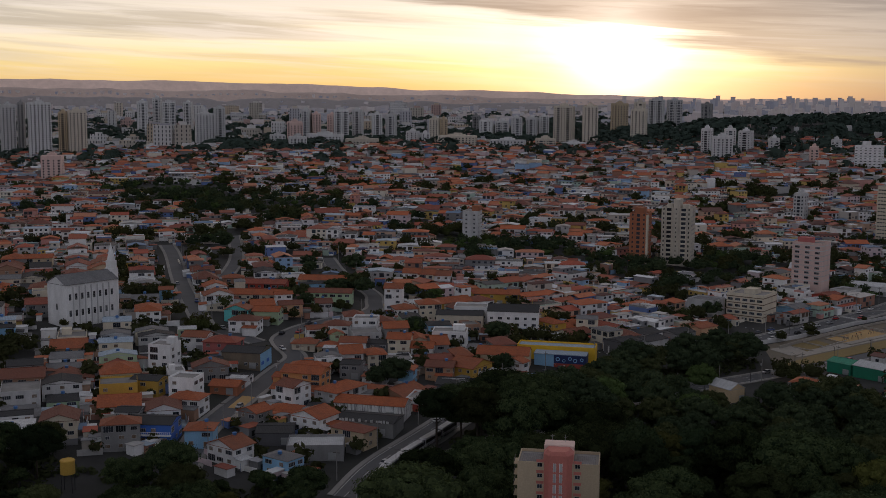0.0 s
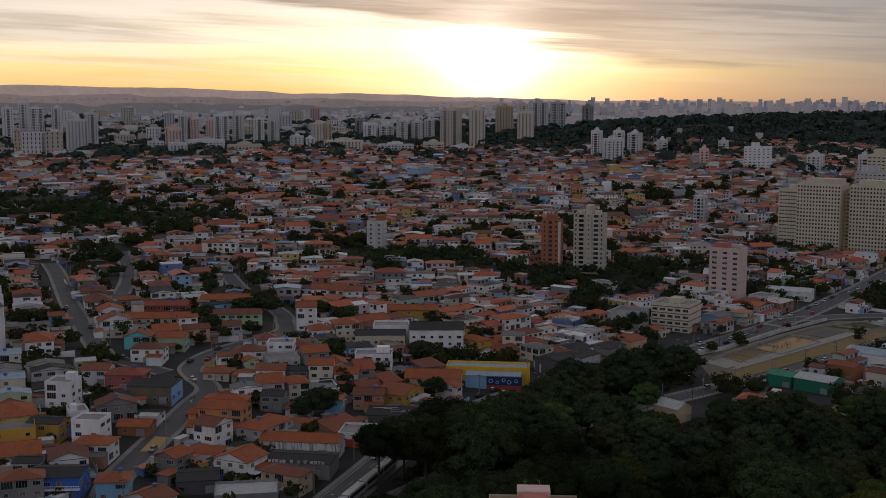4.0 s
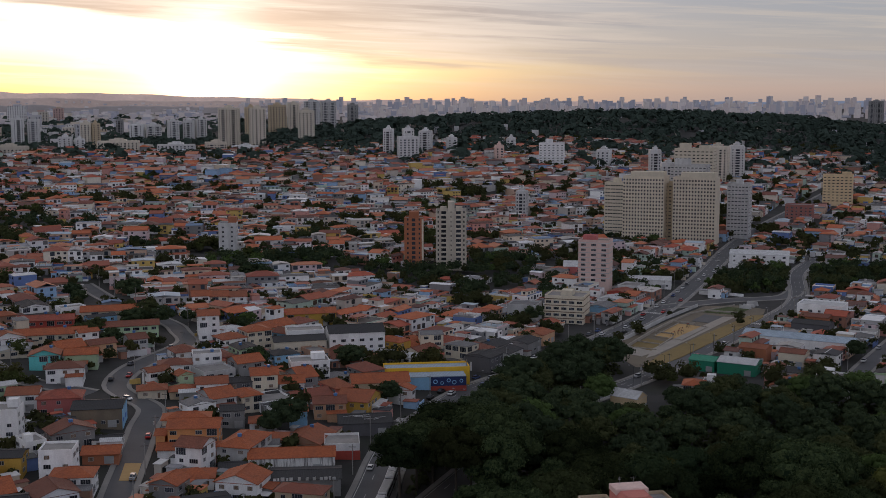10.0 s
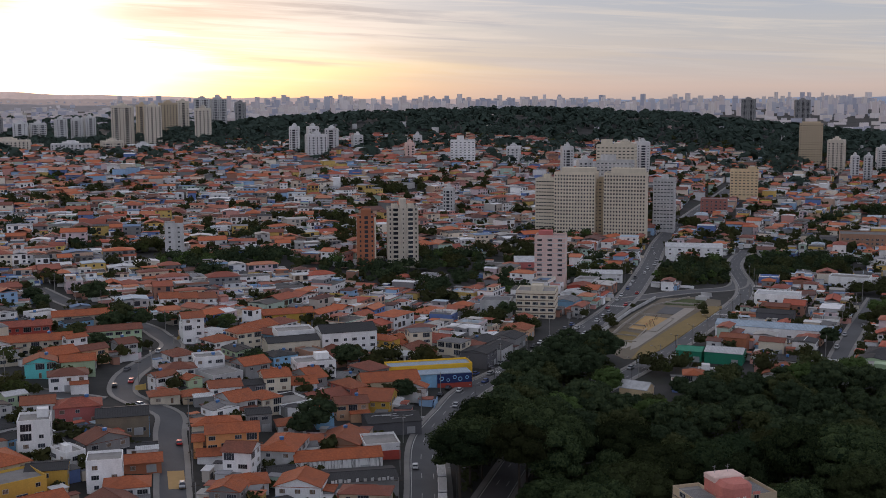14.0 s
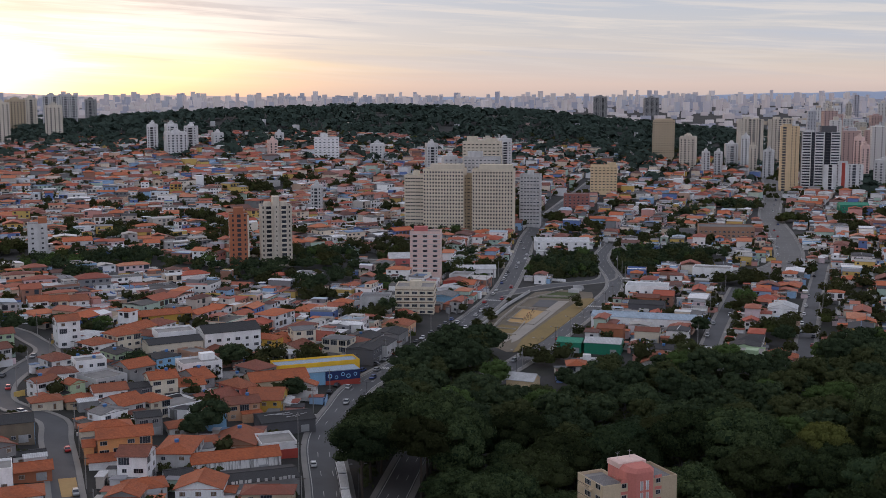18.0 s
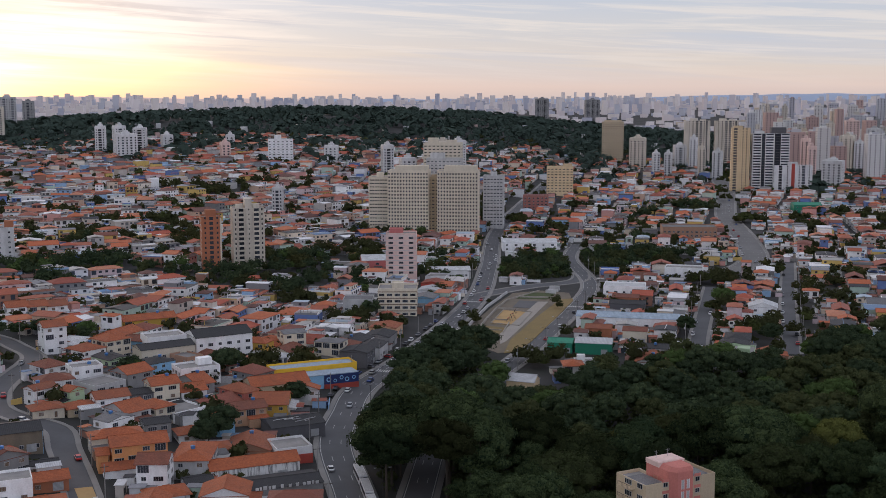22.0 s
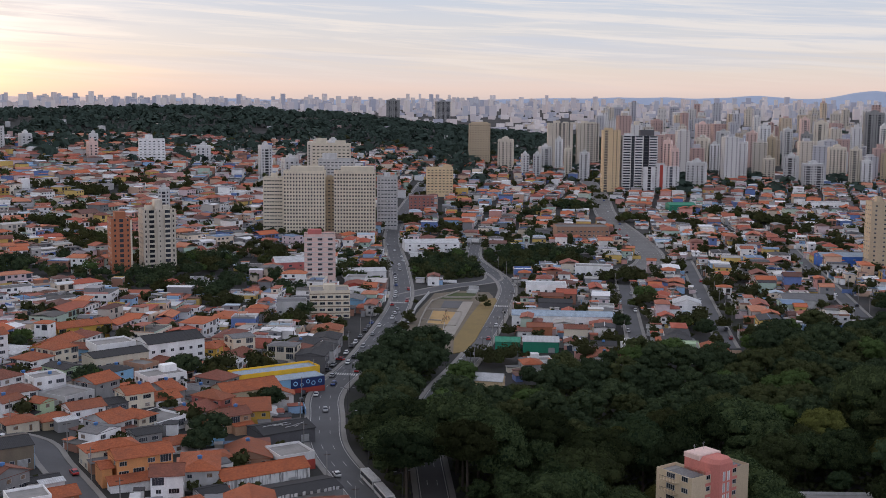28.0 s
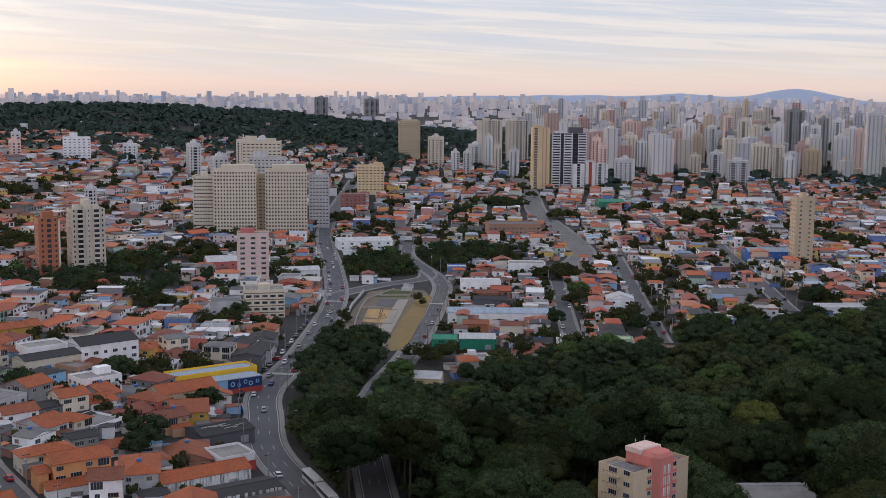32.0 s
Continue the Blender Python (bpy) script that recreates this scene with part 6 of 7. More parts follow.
def tree(x, y, kind, scale, turn, group):
    t = thing("tree", x, y, ground(x, y), turn, TREE_WORDS[kind], "tree", group)
    t.scale = (scale, scale, scale * (0.85 + 0.35 * ((x * 7.31 + y * 3.17) % 1.0)))
    for nm, me in zip(("trunk", "crown"), TREES[kind]):
        piece(nm, me, t)


rng = random.Random(11)
spots = []
for poly, step, group in ((WOOD, 11.2, "woodland trees"), (MEDIAN, 8.4, "trees on the median"), (NEAR_LEFT, 8.6, "trees below the houses"), (PARK, 8.0, "park trees")):
    xs, ys = [p[0] for p in poly], [p[1] for p in poly]
    for x in np.arange(min(xs), max(xs), step):
        for y in np.arange(min(ys), max(ys), step):
            px, py = x + rng.uniform(-4.2, 4.2), y + rng.uniform(-4.2, 4.2)
            if inside(px, py, poly) and all((px - a) ** 2 + (py - b) ** 2 > (r + 3) ** 2 for a, b, r in CLEAR):
                if all((px - a) ** 2 + (py - b) ** 2 > (h + (0.6 if k else 2.0)) ** 2 for k, (line, h) in enumerate(ROADS[:2]) for a, b in line[::2]):
                    spots.append((px, py, group))
for k in range(0, len(AVE_B) - 1):
    p, q = AVE_B[k], AVE_B[k + 1]
    if p.y < 466 and k % 3 == 0:
        u = Vector((q.y - p.y, p.x - q.x, 0)).normalized()
        for s in (-8.6, 8.6) if p.y < 445 else (8.8,):
            spots.append((p.x + s * u.x + rng.uniform(-1, 1), p.y + s * u.y + rng.uniform(-1, 1), "woodland trees by the avenue"))
for cx, cy, a, b, n in CLUMPS:
    for _ in range(n):
        u, v = rng.uniform(0, math.tau), math.sqrt(rng.random())
        x, y = cx + a * v * math.cos(u), cy + b * v * math.sin(u)
        if all((x - a_) ** 2 + (y - b_) ** 2 > (r_ * 0.9) ** 2 for a_, b_, r_ in CLEAR) and all((x - a_) ** 2 + (y - b_) ** 2 > (h_ + 1) ** 2 for line, h_ in ROADS for a_, b_ in line[::2]):
            spots.append((x, y, "trees between the houses"))


def nearness(x, y):
    """Distance from the middle stretch of the flight line."""
    return min(math.hypot(x - a, y - b) for a, b in ((0, 0), (-80, 47), (-165, 72), (-232, 119)))


def in_view_wide(x, y):
    a0, a1 = math.degrees(math.atan2(-x, y)), math.degrees(math.atan2(-(x + 232), y - 119))
    return a0 < 31 and a1 > -66


spots.sort(key=lambda s: nearness(s[0], s[1]))
spots = [s for s in spots if nearness(s[0], s[1]) > 150]
far_wood = Canopy()
for k, (x, y, group) in enumerate(spots):
    wild = "wood" in group or "below" in group or "median" in group
    kind = rng.choice((0, 0, 0, 1, 1, 2, 3, 1, 0, 4)) if wild else rng.choice((0, 2, 2, 3, 5))
    if "avenue" in group:
        kind = rng.choice((1, 3, 3, 0))
    if k < 330:
        tree(x, y, kind, (0.6 if "below" in group else 1.0) * rng.choice((0.6, 0.8, 0.95, 1.1, 1.3, 1.4)) * rng.uniform(0.92, 1.08), rng.uniform(0, 360), group)
    elif in_view_wide(x, y):
        near = nearness(x, y) < 620
        far_wood.put(rng.choice(MID_CROWNS if near else SMALL_CROWNS), x, y, rng.uniform(0.75, 1.2) * (1 if near else 1.25) * (1 if wild else 0.8), rng.uniform(0, 360), rng.choice(TONES))
wood_ob = far_wood.link("woodland", LEAVES)
# low bushes close the floor of the wood
g = Geo()
for poly in (WOOD, MEDIAN, NEAR_LEFT, PARK):
    xs, ys = [p[0] for p in poly], [p[1] for p in poly]
    for x in np.arange(min(xs), max(xs), 3.6):
        for y in np.arange(min(ys), max(ys), 3.6):
            px, py = x + rng.uniform(-1.6, 1.6), y + rng.uniform(-1.6, 1.6)
            if nearness(px, py) > 150 and inside(px, py, poly) and in_view_wide(px, py) and all((px - a) ** 2 + (py - b) ** 2 > (r + 1) ** 2 for a, b, r in CLEAR):
                if all((px - a) ** 2 + (py - b) ** 2 > (h + 1.2) ** 2 for line, h in ROADS[:2] for a, b in line[::2]):
                    q = Geo()
                    leaf_mass(q, rng, [(px, py, ground(px, py) + 0.1, rng.uniform(1.2, 2.0), 0.8)], 20, 0.9)
                    g.add(q.v, q.f)
tagged(g.link("undergrowth", M["leaf_dark"]), "dark green bushes on the floor of the wood", "undergrowth", kind="stuff")
tagged(wood_ob, "dark green woodland canopy beyond the nearest trees", "woodland", kind="stuff")

# groves between the houses keep their own ground
for _x, _y in ((66, 508), (74, 514), (80, 500), (60, 500), (90, 498)):
    take_disc(_x, _y, 11)
GROVES = []
rng = random.Random(77)
while len(GROVES) < 340:
    x, y = rng.uniform(-420, 700), rng.uniform(420, 1250)
    far = math.hypot(x + 120, y - 60)
    if 360 < far < 1180 and not is_taken(x, y) and noise.noise((x * 0.009, y * 0.009, 7.0)) > -0.2 and all((x - a) ** 2 + (y - b) ** 2 > (r + 8) ** 2 for a, b, r in CLEAR):
        r = rng.choice((3.5, 4.5, 6, 8, 12))
        GROVES.append((x, y, r))
for _x, _y, _r in GROVES:
    take_disc(_x, _y, _r)

# ---- the town of low houses ----
DISTRICTS = [(-160, 480, 113), (-250, 640, 113), (-30, 430, 62), (-50, 500, 20), (-20, 580, 40), (40, 620, 50), (120, 740, 50), (-100, 700, 5), (240, 560, 45), (330, 560, 44), (450, 620, 45), (330, 700, 50),
             (-300, 850, 20), (-80, 880, -8), (100, 880, 12), (200, 1080, 30), (0, 1080, -15), (-200, 1180, 25), (400, 1000, 52), (500, 900, 45), (650, 750, 48), (700, 1000, 40), (420, 1200, 55), (150, 1300, 5),
             (-420, 1250, 10), (-60, 1420, -20), (350, 1480, 30), (620, 1300, 48), (600, 600, 40), (900, 850, 35), (1000, 1150, 40)]


def in_view(x, y):
    a0 = math.degrees(math.atan2(-x, y))
    a1 = math.degrees(math.atan2(-(x + 232), y - 119))
    return (-14 < a0 < 31) or (-65 < a1 < -14 and x > -200) or (-40 < math.degrees(math.atan2(-(x + 130), y - 62)) < 8)


seeds = np.array([(a, b) for a, b, _ in DISTRICTS], float)
lots = []
rng = random.Random(5)
for di, (cx, cy, ang) in enumerate(DISTRICTS):
    ca, sa = math.cos(radians(ang)), math.sin(radians(ang))
    for row in range(-14, 15):
        for back in (0, 1):
            v = row * 33.0 + (-6.9 if back == 0 else 6.9)
            u = -400.0 + rng.uniform(0, 8)
            while u < 400:
                lw = rng.uniform(7.0, 12.0) if rng.random() < 0.6 else rng.uniform(12, 18)
                um = u + lw / 2
                x, y = cx + um * ca - v * sa, cy + um * sa + v * ca
                u += lw + (rng.uniform(0.0, 0.8) if rng.random() < 0.93 else rng.uniform(4, 8))
                d2 = ((seeds - (x, y)) ** 2).sum(1)
                if d2.argmin() != di or not in_view(x, y) or math.hypot(x + 120, y - 60) > 1680 or y < 330:
                    continue
                ok = True
                for du, dv in ((0, 0), (-lw * 0.42, -5), (lw * 0.42, -5), (lw * 0.42, 5), (-lw * 0.42, 5)):
                    if is_taken(x + du * ca - dv * sa, y + du * sa + dv * ca):
                        ok = False
                        break
                if ok:
                    lots.append((x + rng.uniform(-1, 1), y + rng.uniform(-1, 1), ang + (180 if back else 0) + rng.uniform(-3, 3), lw - 0.1, rng.uniform(10.0, 14.5)))
lots = [l for l in lots if all((l[0] - a) ** 2 + (l[1] - b) ** 2 > (r + 3.5) ** 2 for a, b, r in CLEAR)]
# smaller houses fill the odd corners between the rows
OCC = np.zeros((NX, NY), bool)


def cells(x, y, ang, w_, d_):
    ca, sa = math.cos(radians(ang)), math.sin(radians(ang))
    return [(int(round((x + u * ca - v * sa - OX) / CELL)), int(round((y + u * sa + v * ca - OY) / CELL)))
            for u in np.linspace(-w_ / 2, w_ / 2, 5) for v in np.linspace(-d_ / 2, d_ / 2, 6)]


for x, y, a, w_, d_ in lots:
    for i, j in cells(x, y, a, w_, d_):
        OCC[min(i, NX - 1), min(j, NY - 1)] = True
for _ in range(16000):
    x, y = rng.uniform(-420, 800), rng.uniform(360, 1150)
    if not in_view(x, y) or is_taken(x, y) or any((x - a) ** 2 + (y - b) ** 2 < (r + 4) ** 2 for a, b, r in CLEAR):
        continue
    ang = DISTRICTS[int(((seeds - (x, y)) ** 2).sum(1).argmin())][2] + rng.choice((0, 90, 180, 270))
    w_, d_ = rng.uniform(5, 9), rng.uniform(6, 10)
    c = cells(x, y, ang, w_, d_)
    if all(0 <= i < NX and 0 <= j < NY and not OCC[i, j] and not TAKEN[i, j] for i, j in c):
        lots.append((x, y, ang + rng.uniform(-4, 4), w_, d_))
        for i, j in c:
            OCC[i, j] = True
lots.sort(key=lambda l: nearness(l[0], l[1]))
NEAR_HOUSES = 195
for x, y, a, w_, d_ in lots[:NEAR_HOUSES]:
    r = rng.choice(ROOFS if x > -140 or y > 475 else MIXED_ROOFS)
    house(x, y, a, w_, d_, rng.choice((1, 1, 1, 2, 2, 2, 2, 2, 3)), rng.choice(WALLS), r, "flat" if r == "slab" else rng.choice(("gable", "gable", "hip")), along=rng.random() < 0.6, rng=rng, clear=False)
free = ~OCC & ~TAKEN
edge = free & (np.roll(OCC, 1, 0) | np.roll(OCC, -1, 0) | np.roll(OCC, 1, 1) | np.roll(OCC, -1, 1))
EDGE = [(float(CXX[i, j]), float(CYY[i, j])) for i, j in np.argwhere(edge) if math.hypot(CXX[i, j] + 120, CYY[i, j] - 60) < 950]
town = {"wall": Geo(), "tile": Geo(), "flat": Geo(), "win": Geo(), "open": Geo()}


class Plot:
    """A turned place in the town; puts pieces of geometry into the joined houses."""

    def __init__(self, x, y, turn):
        self.x, self.y, self.z = x, y, ground(x, y)
        self.c, self.s = math.cos(radians(turn)), math.sin(radians(turn))

    def put(self, key, g, dx=0.0, dy=0.0, dz=0.0):
        x0, y0, z0, c, s = self.x, self.y, self.z + dz, self.c, self.s
        town[key].add([(x0 + c * (x + dx) - s * (y + dy), y0 + s * (x + dx) + c * (y + dy), z0 + z) for x, y, z in g.v], g.f)

    def block(self, key, x0, y0, z0, x1, y1, z1):
        self.put(key, Geo().box(x0, y0, z0, x1, y1, z1, bottom=False))


def openings(p, x0, x1, y0, y1, z0, floors, far):
    """Windows, doors, and dark sheets painted as porch shade, on a block's four sides."""
    for f in range(floors):
        z = z0 + f * 2.8
        for s, y in ((-1, y0), (1, y1)):
            n = max(1, int((x1 - x0) / 3.2))
            for k in range(n):
                r = rng.random()
                u = x0 + (k + 0.5) / n * (x1 - x0)
                a, b = sorted((y, y + s * 0.06))
                if r < 0.24:
                    # flat dark sheet on the wall, in place of a shaded recess
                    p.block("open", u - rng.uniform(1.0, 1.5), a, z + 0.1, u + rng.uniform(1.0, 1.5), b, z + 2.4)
                elif r < 0.8:
                    p.block("win", u - rng.uniform(0.5, 1.0), a, z + 0.9, u + rng.uniform(0.5, 1.0), b, z + 2.1)
        if far < 900:
            for s, x in ((-1, x0), (1, x1)):
                n = max(1, int((y1 - y0) / 4.0))
                for k in range(n):
                    if rng.random() < 0.6:
                        v = y0 + (k + 0.5) / n * (y1 - y0)
                        a, b = sorted((x, x + s * 0.06))
                        p.block("win" if rng.random() < 0.75 else "open", a, v - 0.7, z + 0.9, b, v + 0.7, z + 2.1)


def parapet(p, x0, x1, y0, y1, z, tall):
    p.block("wall", x0, y0, z, x1, y0 + 0.2, z + tall)
    p.block("wall", x0, y1 - 0.2, z, x1, y1, z + tall)
    p.block("wall", x0, y0 + 0.2, z, x0 + 0.2, y1 - 0.2, z + tall)
    p.block("wall", x1 - 0.2, y0 + 0.2, z, x1, y1 - 0.2, z + tall)


def town_house(x, y, turn, w_, d_, far):
    p = Plot(x, y, turn)
    fl = rng.choice((1, 1, 1, 2, 2, 2, 2, 3))
    h = fl * 2.8 + rng.uniform(0, 0.5)
    kind = rng.random() if x < 330 else 0.12 + 0.88 * rng.random()
    near = far < 1120
    if kind < 0.46:          # tiled house, often with a lower wing under its own roof
        cut = rng.uniform(0.55, 0.8) if near and d_ > 8 and rng.random() < 0.65 else 1.0
        e = rng.choice((-1, 1))
        y0, y1 = (-d_ / 2, -d_ / 2 + d_ * cut) if e > 0 else (d_ / 2 - d_ * cut, d_ / 2)
        p.block("wall", -w_ / 2, y0, -3, w_ / 2, y1, h)
        m = (y0 + y1) / 2
        p.put("tile", gable_roof(w_, y1 - y0, h, min(w_, y1 - y0) * rng.uniform(0.15, 0.23), 0.5, 0.2, rng.random() < 0.4, rng.random() < 0.55), 0, m)
        if near:
            openings(p, -w_ / 2, w_ / 2, y0, y1, 0, fl, far)
        if cut < 1:
            a = w_ * rng.uniform(0.28, 0.5)
            u = rng.choice((-1, 1)) * (w_ / 2 - a)
            b0, b1 = (y1, d_ / 2) if e > 0 else (-d_ / 2, y0)
            h2 = max(2.5, h - rng.choice((2.4, 2.8, 3.0)))
            p.block("wall", u - a, b0, -3, u + a, b1, h2)
            if rng.random() < 0.6:
                p.put("tile", gable_roof(2 * a, b1 - b0, h2, (b1 - b0) * 0.2, 0.35, 0.15, rng.random() < 0.5, True), u, (b0 + b1) / 2)
            elif rng.random() < 0.5:
                p.put("flat", gable_roof(2 * a, b1 - b0, h2, 0.35, 0.2, 0.1, False, True), u, (b0 + b1) / 2)
            else:
                parapet(p, u - a, u + a, b0, b1, h2, 0.8)
            openings(p, u - a, u + a, b0, b1, 0, max(1, int(h2 / 2.7)), far)
        elif rng.random() < 0.5:
            p.block("tile", -w_ / 2 - 0.2, -d_ / 2 - 2.2, h - 3.0, w_ / 2 * rng.uniform(0, 1), -d_ / 2, h - 2.82)
    elif kind < 0.70:        # low shed or house under corrugated sheets
        p.block("wall", -w_ / 2, -d_ / 2, -3, w_ / 2, d_ / 2, h)
        p.put("flat", gable_roof(w_, d_, h, rng.uniform(0.4, 1.0), 0.25, 0.12, False, rng.random() < 0.5))
        if near:
            openings(p, -w_ / 2, w_ / 2, -d_ / 2, d_ / 2, 0, fl, far)
    else:                    # slab roofs in steps, terraces, a stair house and a tank
        top = max(1, fl - 1) * 2.8 + 0.2
        p.block("wall", -w_ / 2, -d_ / 2, -3, w_ / 2, d_ / 2, top)
        p.block("flat", -w_ / 2 + 0.2, -d_ / 2 + 0.2, top, w_ / 2 - 0.2, d_ / 2 - 0.2, top + 0.08)
        if near:
            parapet(p, -w_ / 2, w_ / 2, -d_ / 2, d_ / 2, top, rng.choice((0.5, 0.9, 1.1)))
            openings(p, -w_ / 2, w_ / 2, -d_ / 2, d_ / 2, 0, max(1, fl - 1), far)
        x0, y0 = -w_ / 2 + rng.choice((0.0, w_ * 0.35)), -d_ / 2 + rng.choice((0.0, d_ * 0.4))
        x1, y1 = x0 + w_ * rng.uniform(0.4, 0.65), y0 + d_ * rng.uniform(0.35, 0.6)
        r = rng.random()
        if r < 0.5:
            p.block("wall", x0, y0, top, x1, y1, top + 2.7)
            p.block(rng.choice(("flat", "tile")), x0 - 0.3, y0 - 0.3, top + 2.7, x1 + 0.3, y1 + 0.3, top + 2.88)
            if near:
                openings(p, x0, x1, y0, y1, top, 1, far)
        elif r < 0.8:        # a sheet canopy on posts over the terrace
            p.block(rng.choice(("flat", "tile")), x0, y0, top + 2.4, x1, y1, top + 2.5)
            if near:
                for a in (x0 + 0.1, x1 - 0.3):
                    for b in (y0 + 0.1, y1 - 0.3):
                        p.block("wall", a, b, top, a + 0.2, b + 0.2, top + 2.4)
        if near and rng.random() < 0.6:
            a, b = rng.uniform(-w_ * 0.3, w_ * 0.2), rng.uniform(-d_ * 0.3, d_ * 0.2)
            p.put("flat", Geo().prism(circle(0.7, 7), 0, 1.0), a, b, top + rng.choice((0.1, 1.2)))


for x, y, a, w_, d_ in lots[NEAR_HOUSES:]:
    town_house(x, y, a + rng.uniform(-2, 2), w_, d_ * rng.uniform(0.85, 1.0), nearness(x, y))
# paved front yards behind street walls, a thin dark sheet across each gateway
for x, y, a, w_, d_ in lots:
    if nearness(x, y) < 640:
        p = Plot(x, y, a)
        deep, gate = rng.uniform(1.8, 3.2), rng.uniform(-w_ * 0.3, w_ * 0.3)
        p.block("flat", -w_ / 2, -d_ / 2 - deep, -1.5, w_ / 2, -d_ / 2, 0.14)
        if rng.random() < 0.75:
            tall = rng.uniform(1.4, 2.4)
            p.block("wall", -w_ / 2, -d_ / 2 - deep - 0.16, -2, gate - 1.2, -d_ / 2 - deep, tall)
            p.block("wall", gate + 1.2, -d_ / 2 - deep - 0.16, -2, w_ / 2, -d_ / 2 - deep, tall)
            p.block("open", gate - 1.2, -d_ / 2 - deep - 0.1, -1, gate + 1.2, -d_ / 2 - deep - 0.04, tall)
        if rng.random() < 0.35:
            p.block(rng.choice(("tile", "flat")), -w_ / 2, -d_ / 2 - deep, 2.5, w_ * rng.uniform(-0.1, 0.45), -d_ / 2 - 0.05, 2.62)
# lean-tos, yard walls and stores in the gaps between the houses
for x, y in rng.sample(EDGE, min(len(EDGE), 4600)):
    ang = DISTRICTS[int(((seeds - (x, y)) ** 2).sum(1).argmin())][2]
    p = Plot(x + rng.uniform(-1, 1), y + rng.uniform(-1, 1), ang + rng.choice((0, 90)) + rng.uniform(-3, 3))
    if rng.random() < 0.62:
        a, b, h = rng.uniform(1.2, 3.2), rng.uniform(1.0, 2.4), rng.uniform(2.2, 3.8)
        p.block("wall", -a, -b, -2, a, b, h)
        p.block(rng.choice(("tile", "flat", "flat")), -a - 0.3, -b - 0.3, h, a + 0.3, b + 0.3, h + 0.15)
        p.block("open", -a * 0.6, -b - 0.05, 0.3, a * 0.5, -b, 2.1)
    else:
        a = rng.uniform(2.0, 5.0)
        p.block("wall", -a, -0.1, -2, a, 0.1, rng.uniform(1.6, 2.6))
town_ob = thing("town_houses", 0, 0, 0, 0, "packed low houses with orange tile and grey roofs", "houses")
town_ob["kind"] = "stuff"
for nm, key, mat in (("walls", "wall", "town_walls"), ("tile_roofs", "tile", "town_tiles"), ("flat_roofs", "flat", "town_flat_roofs"), ("windows", "win", "glass"), ("doors_and_porches", "open", "town_doors_and_shade")):
    tagged(town[key].link(nm, M[mat], town_ob), kind="stuff")

# street and yard trees scattered through the town
g = Canopy()
rng = random.Random(23)
places = [(x + r * 0.75 * rng.uniform(-1, 1), y + r * 0.75 * rng.uniform(-1, 1)) for x, y, r in GROVES for _ in range(max(1, int(r * r / 9)))]
count = 0
while count < 3300 + len(places):
    if count < len(places):
        x, y = places[count]
    else:
        x, y = rng.uniform(-900, 1500), rng.uniform(400, 1740)
    far = math.hypot(x + 120, y - 60)
    if count >= len(places):
        if not in_view(x, y) or far > 1740 or (far < 1150 and rng.random() < 0.6) or noise.noise((x * 0.012, y * 0.012, 3.0)) < -0.12:
            continue
        if far < 1100 and is_taken(x, y) or far < 800 and OCC[int((x - OX) / CELL), int((y - OY) / CELL)]:
            continue
    count += 1
    g.put(rng.choice(SMALL_CROWNS if far < 850 else FAR_CROWNS), x, y, rng.uniform(0.7, 1.15), rng.uniform(0, 360), rng.choice(TONES))
for x, y in rng.sample(EDGE, min(len(EDGE), 1900)):
    g.put(rng.choice(FAR_CROWNS), x + rng.uniform(-1, 1), y + rng.uniform(-1, 1), rng.uniform(0.45, 0.95), rng.uniform(0, 360), rng.choice((0, 0, 1, 2)))
tagged(g.link("yard_trees", LEAVES), "dark green trees in yards between the houses", "trees", kind="stuff")

# ---- far woods on the ridge ----
g = Geo()
rng = random.Random(31)


def polar(az, d):
    """A place by its bearing (degrees to the left of +y) and distance from the flight line's middle."""
    return -math.sin(radians(az)) * d - 120, math.cos(radians(az)) * d + 60


for _ in range(15000):
    az, d = rng.uniform(-68, 31), rng.uniform(1300, 3300)
    rough = noise.noise((az * 0.25, d * 0.004, 5.0)) + 0.5 * noise.noise((az * 0.9, d * 0.012, 9.0))
    if -43 < az < -7:
        keep = 0.1 if d < 1450 else 0.4 if d < 1640 + 300 * rough else 1.0 if d < 2450 and rough > -0.45 else 0
        keep *= 1.0 if az > -38 or d > 1700 else 0.5
    elif az <= -43:
        keep = 0.9 if rough > 0.12 and d < 2600 else 0.06
    else:
        keep = 0.85 if rough > -0.02 and 1480 < d < 2900 else 0.1
    if rng.random() > keep:
        continue
    x, y = polar(az, d)
    r, z = rng.choice((5, 6, 7, 8, 9, 11, 13)), ground(x, y)
    for _k in range(16):
        u, a = rng.uniform(0.0, 1.0), rng.uniform(0, math.tau)
        q = math.sqrt(1 - u * u)
        p = Vector((x + r * q * math.cos(a), y + r * q * math.sin(a), z + 4 + r * 0.8 * u))
        n = Vector((q * math.cos(a) + rng.uniform(-0.5, 0.5), q * math.sin(a) + rng.uniform(-0.5, 0.5), u + 0.2)).normalized()
        e = n.orthogonal().normalized()
        f = n.cross(e)
        s = r * rng.uniform(0.3, 0.5)
        g.add([p - e * s, p - f * s, p + e * s, p + f * s], [(0, 1, 2, 3)])
tagged(g.link("ridge_woods", M["leaf_far_haze"]), "dark wooded ridge beyond the houses, bluish haze in its leaf colour", "woods", kind="stuff")

# ---- far skyline ----
sky_walls, sky_wins = Geo(), Geo()


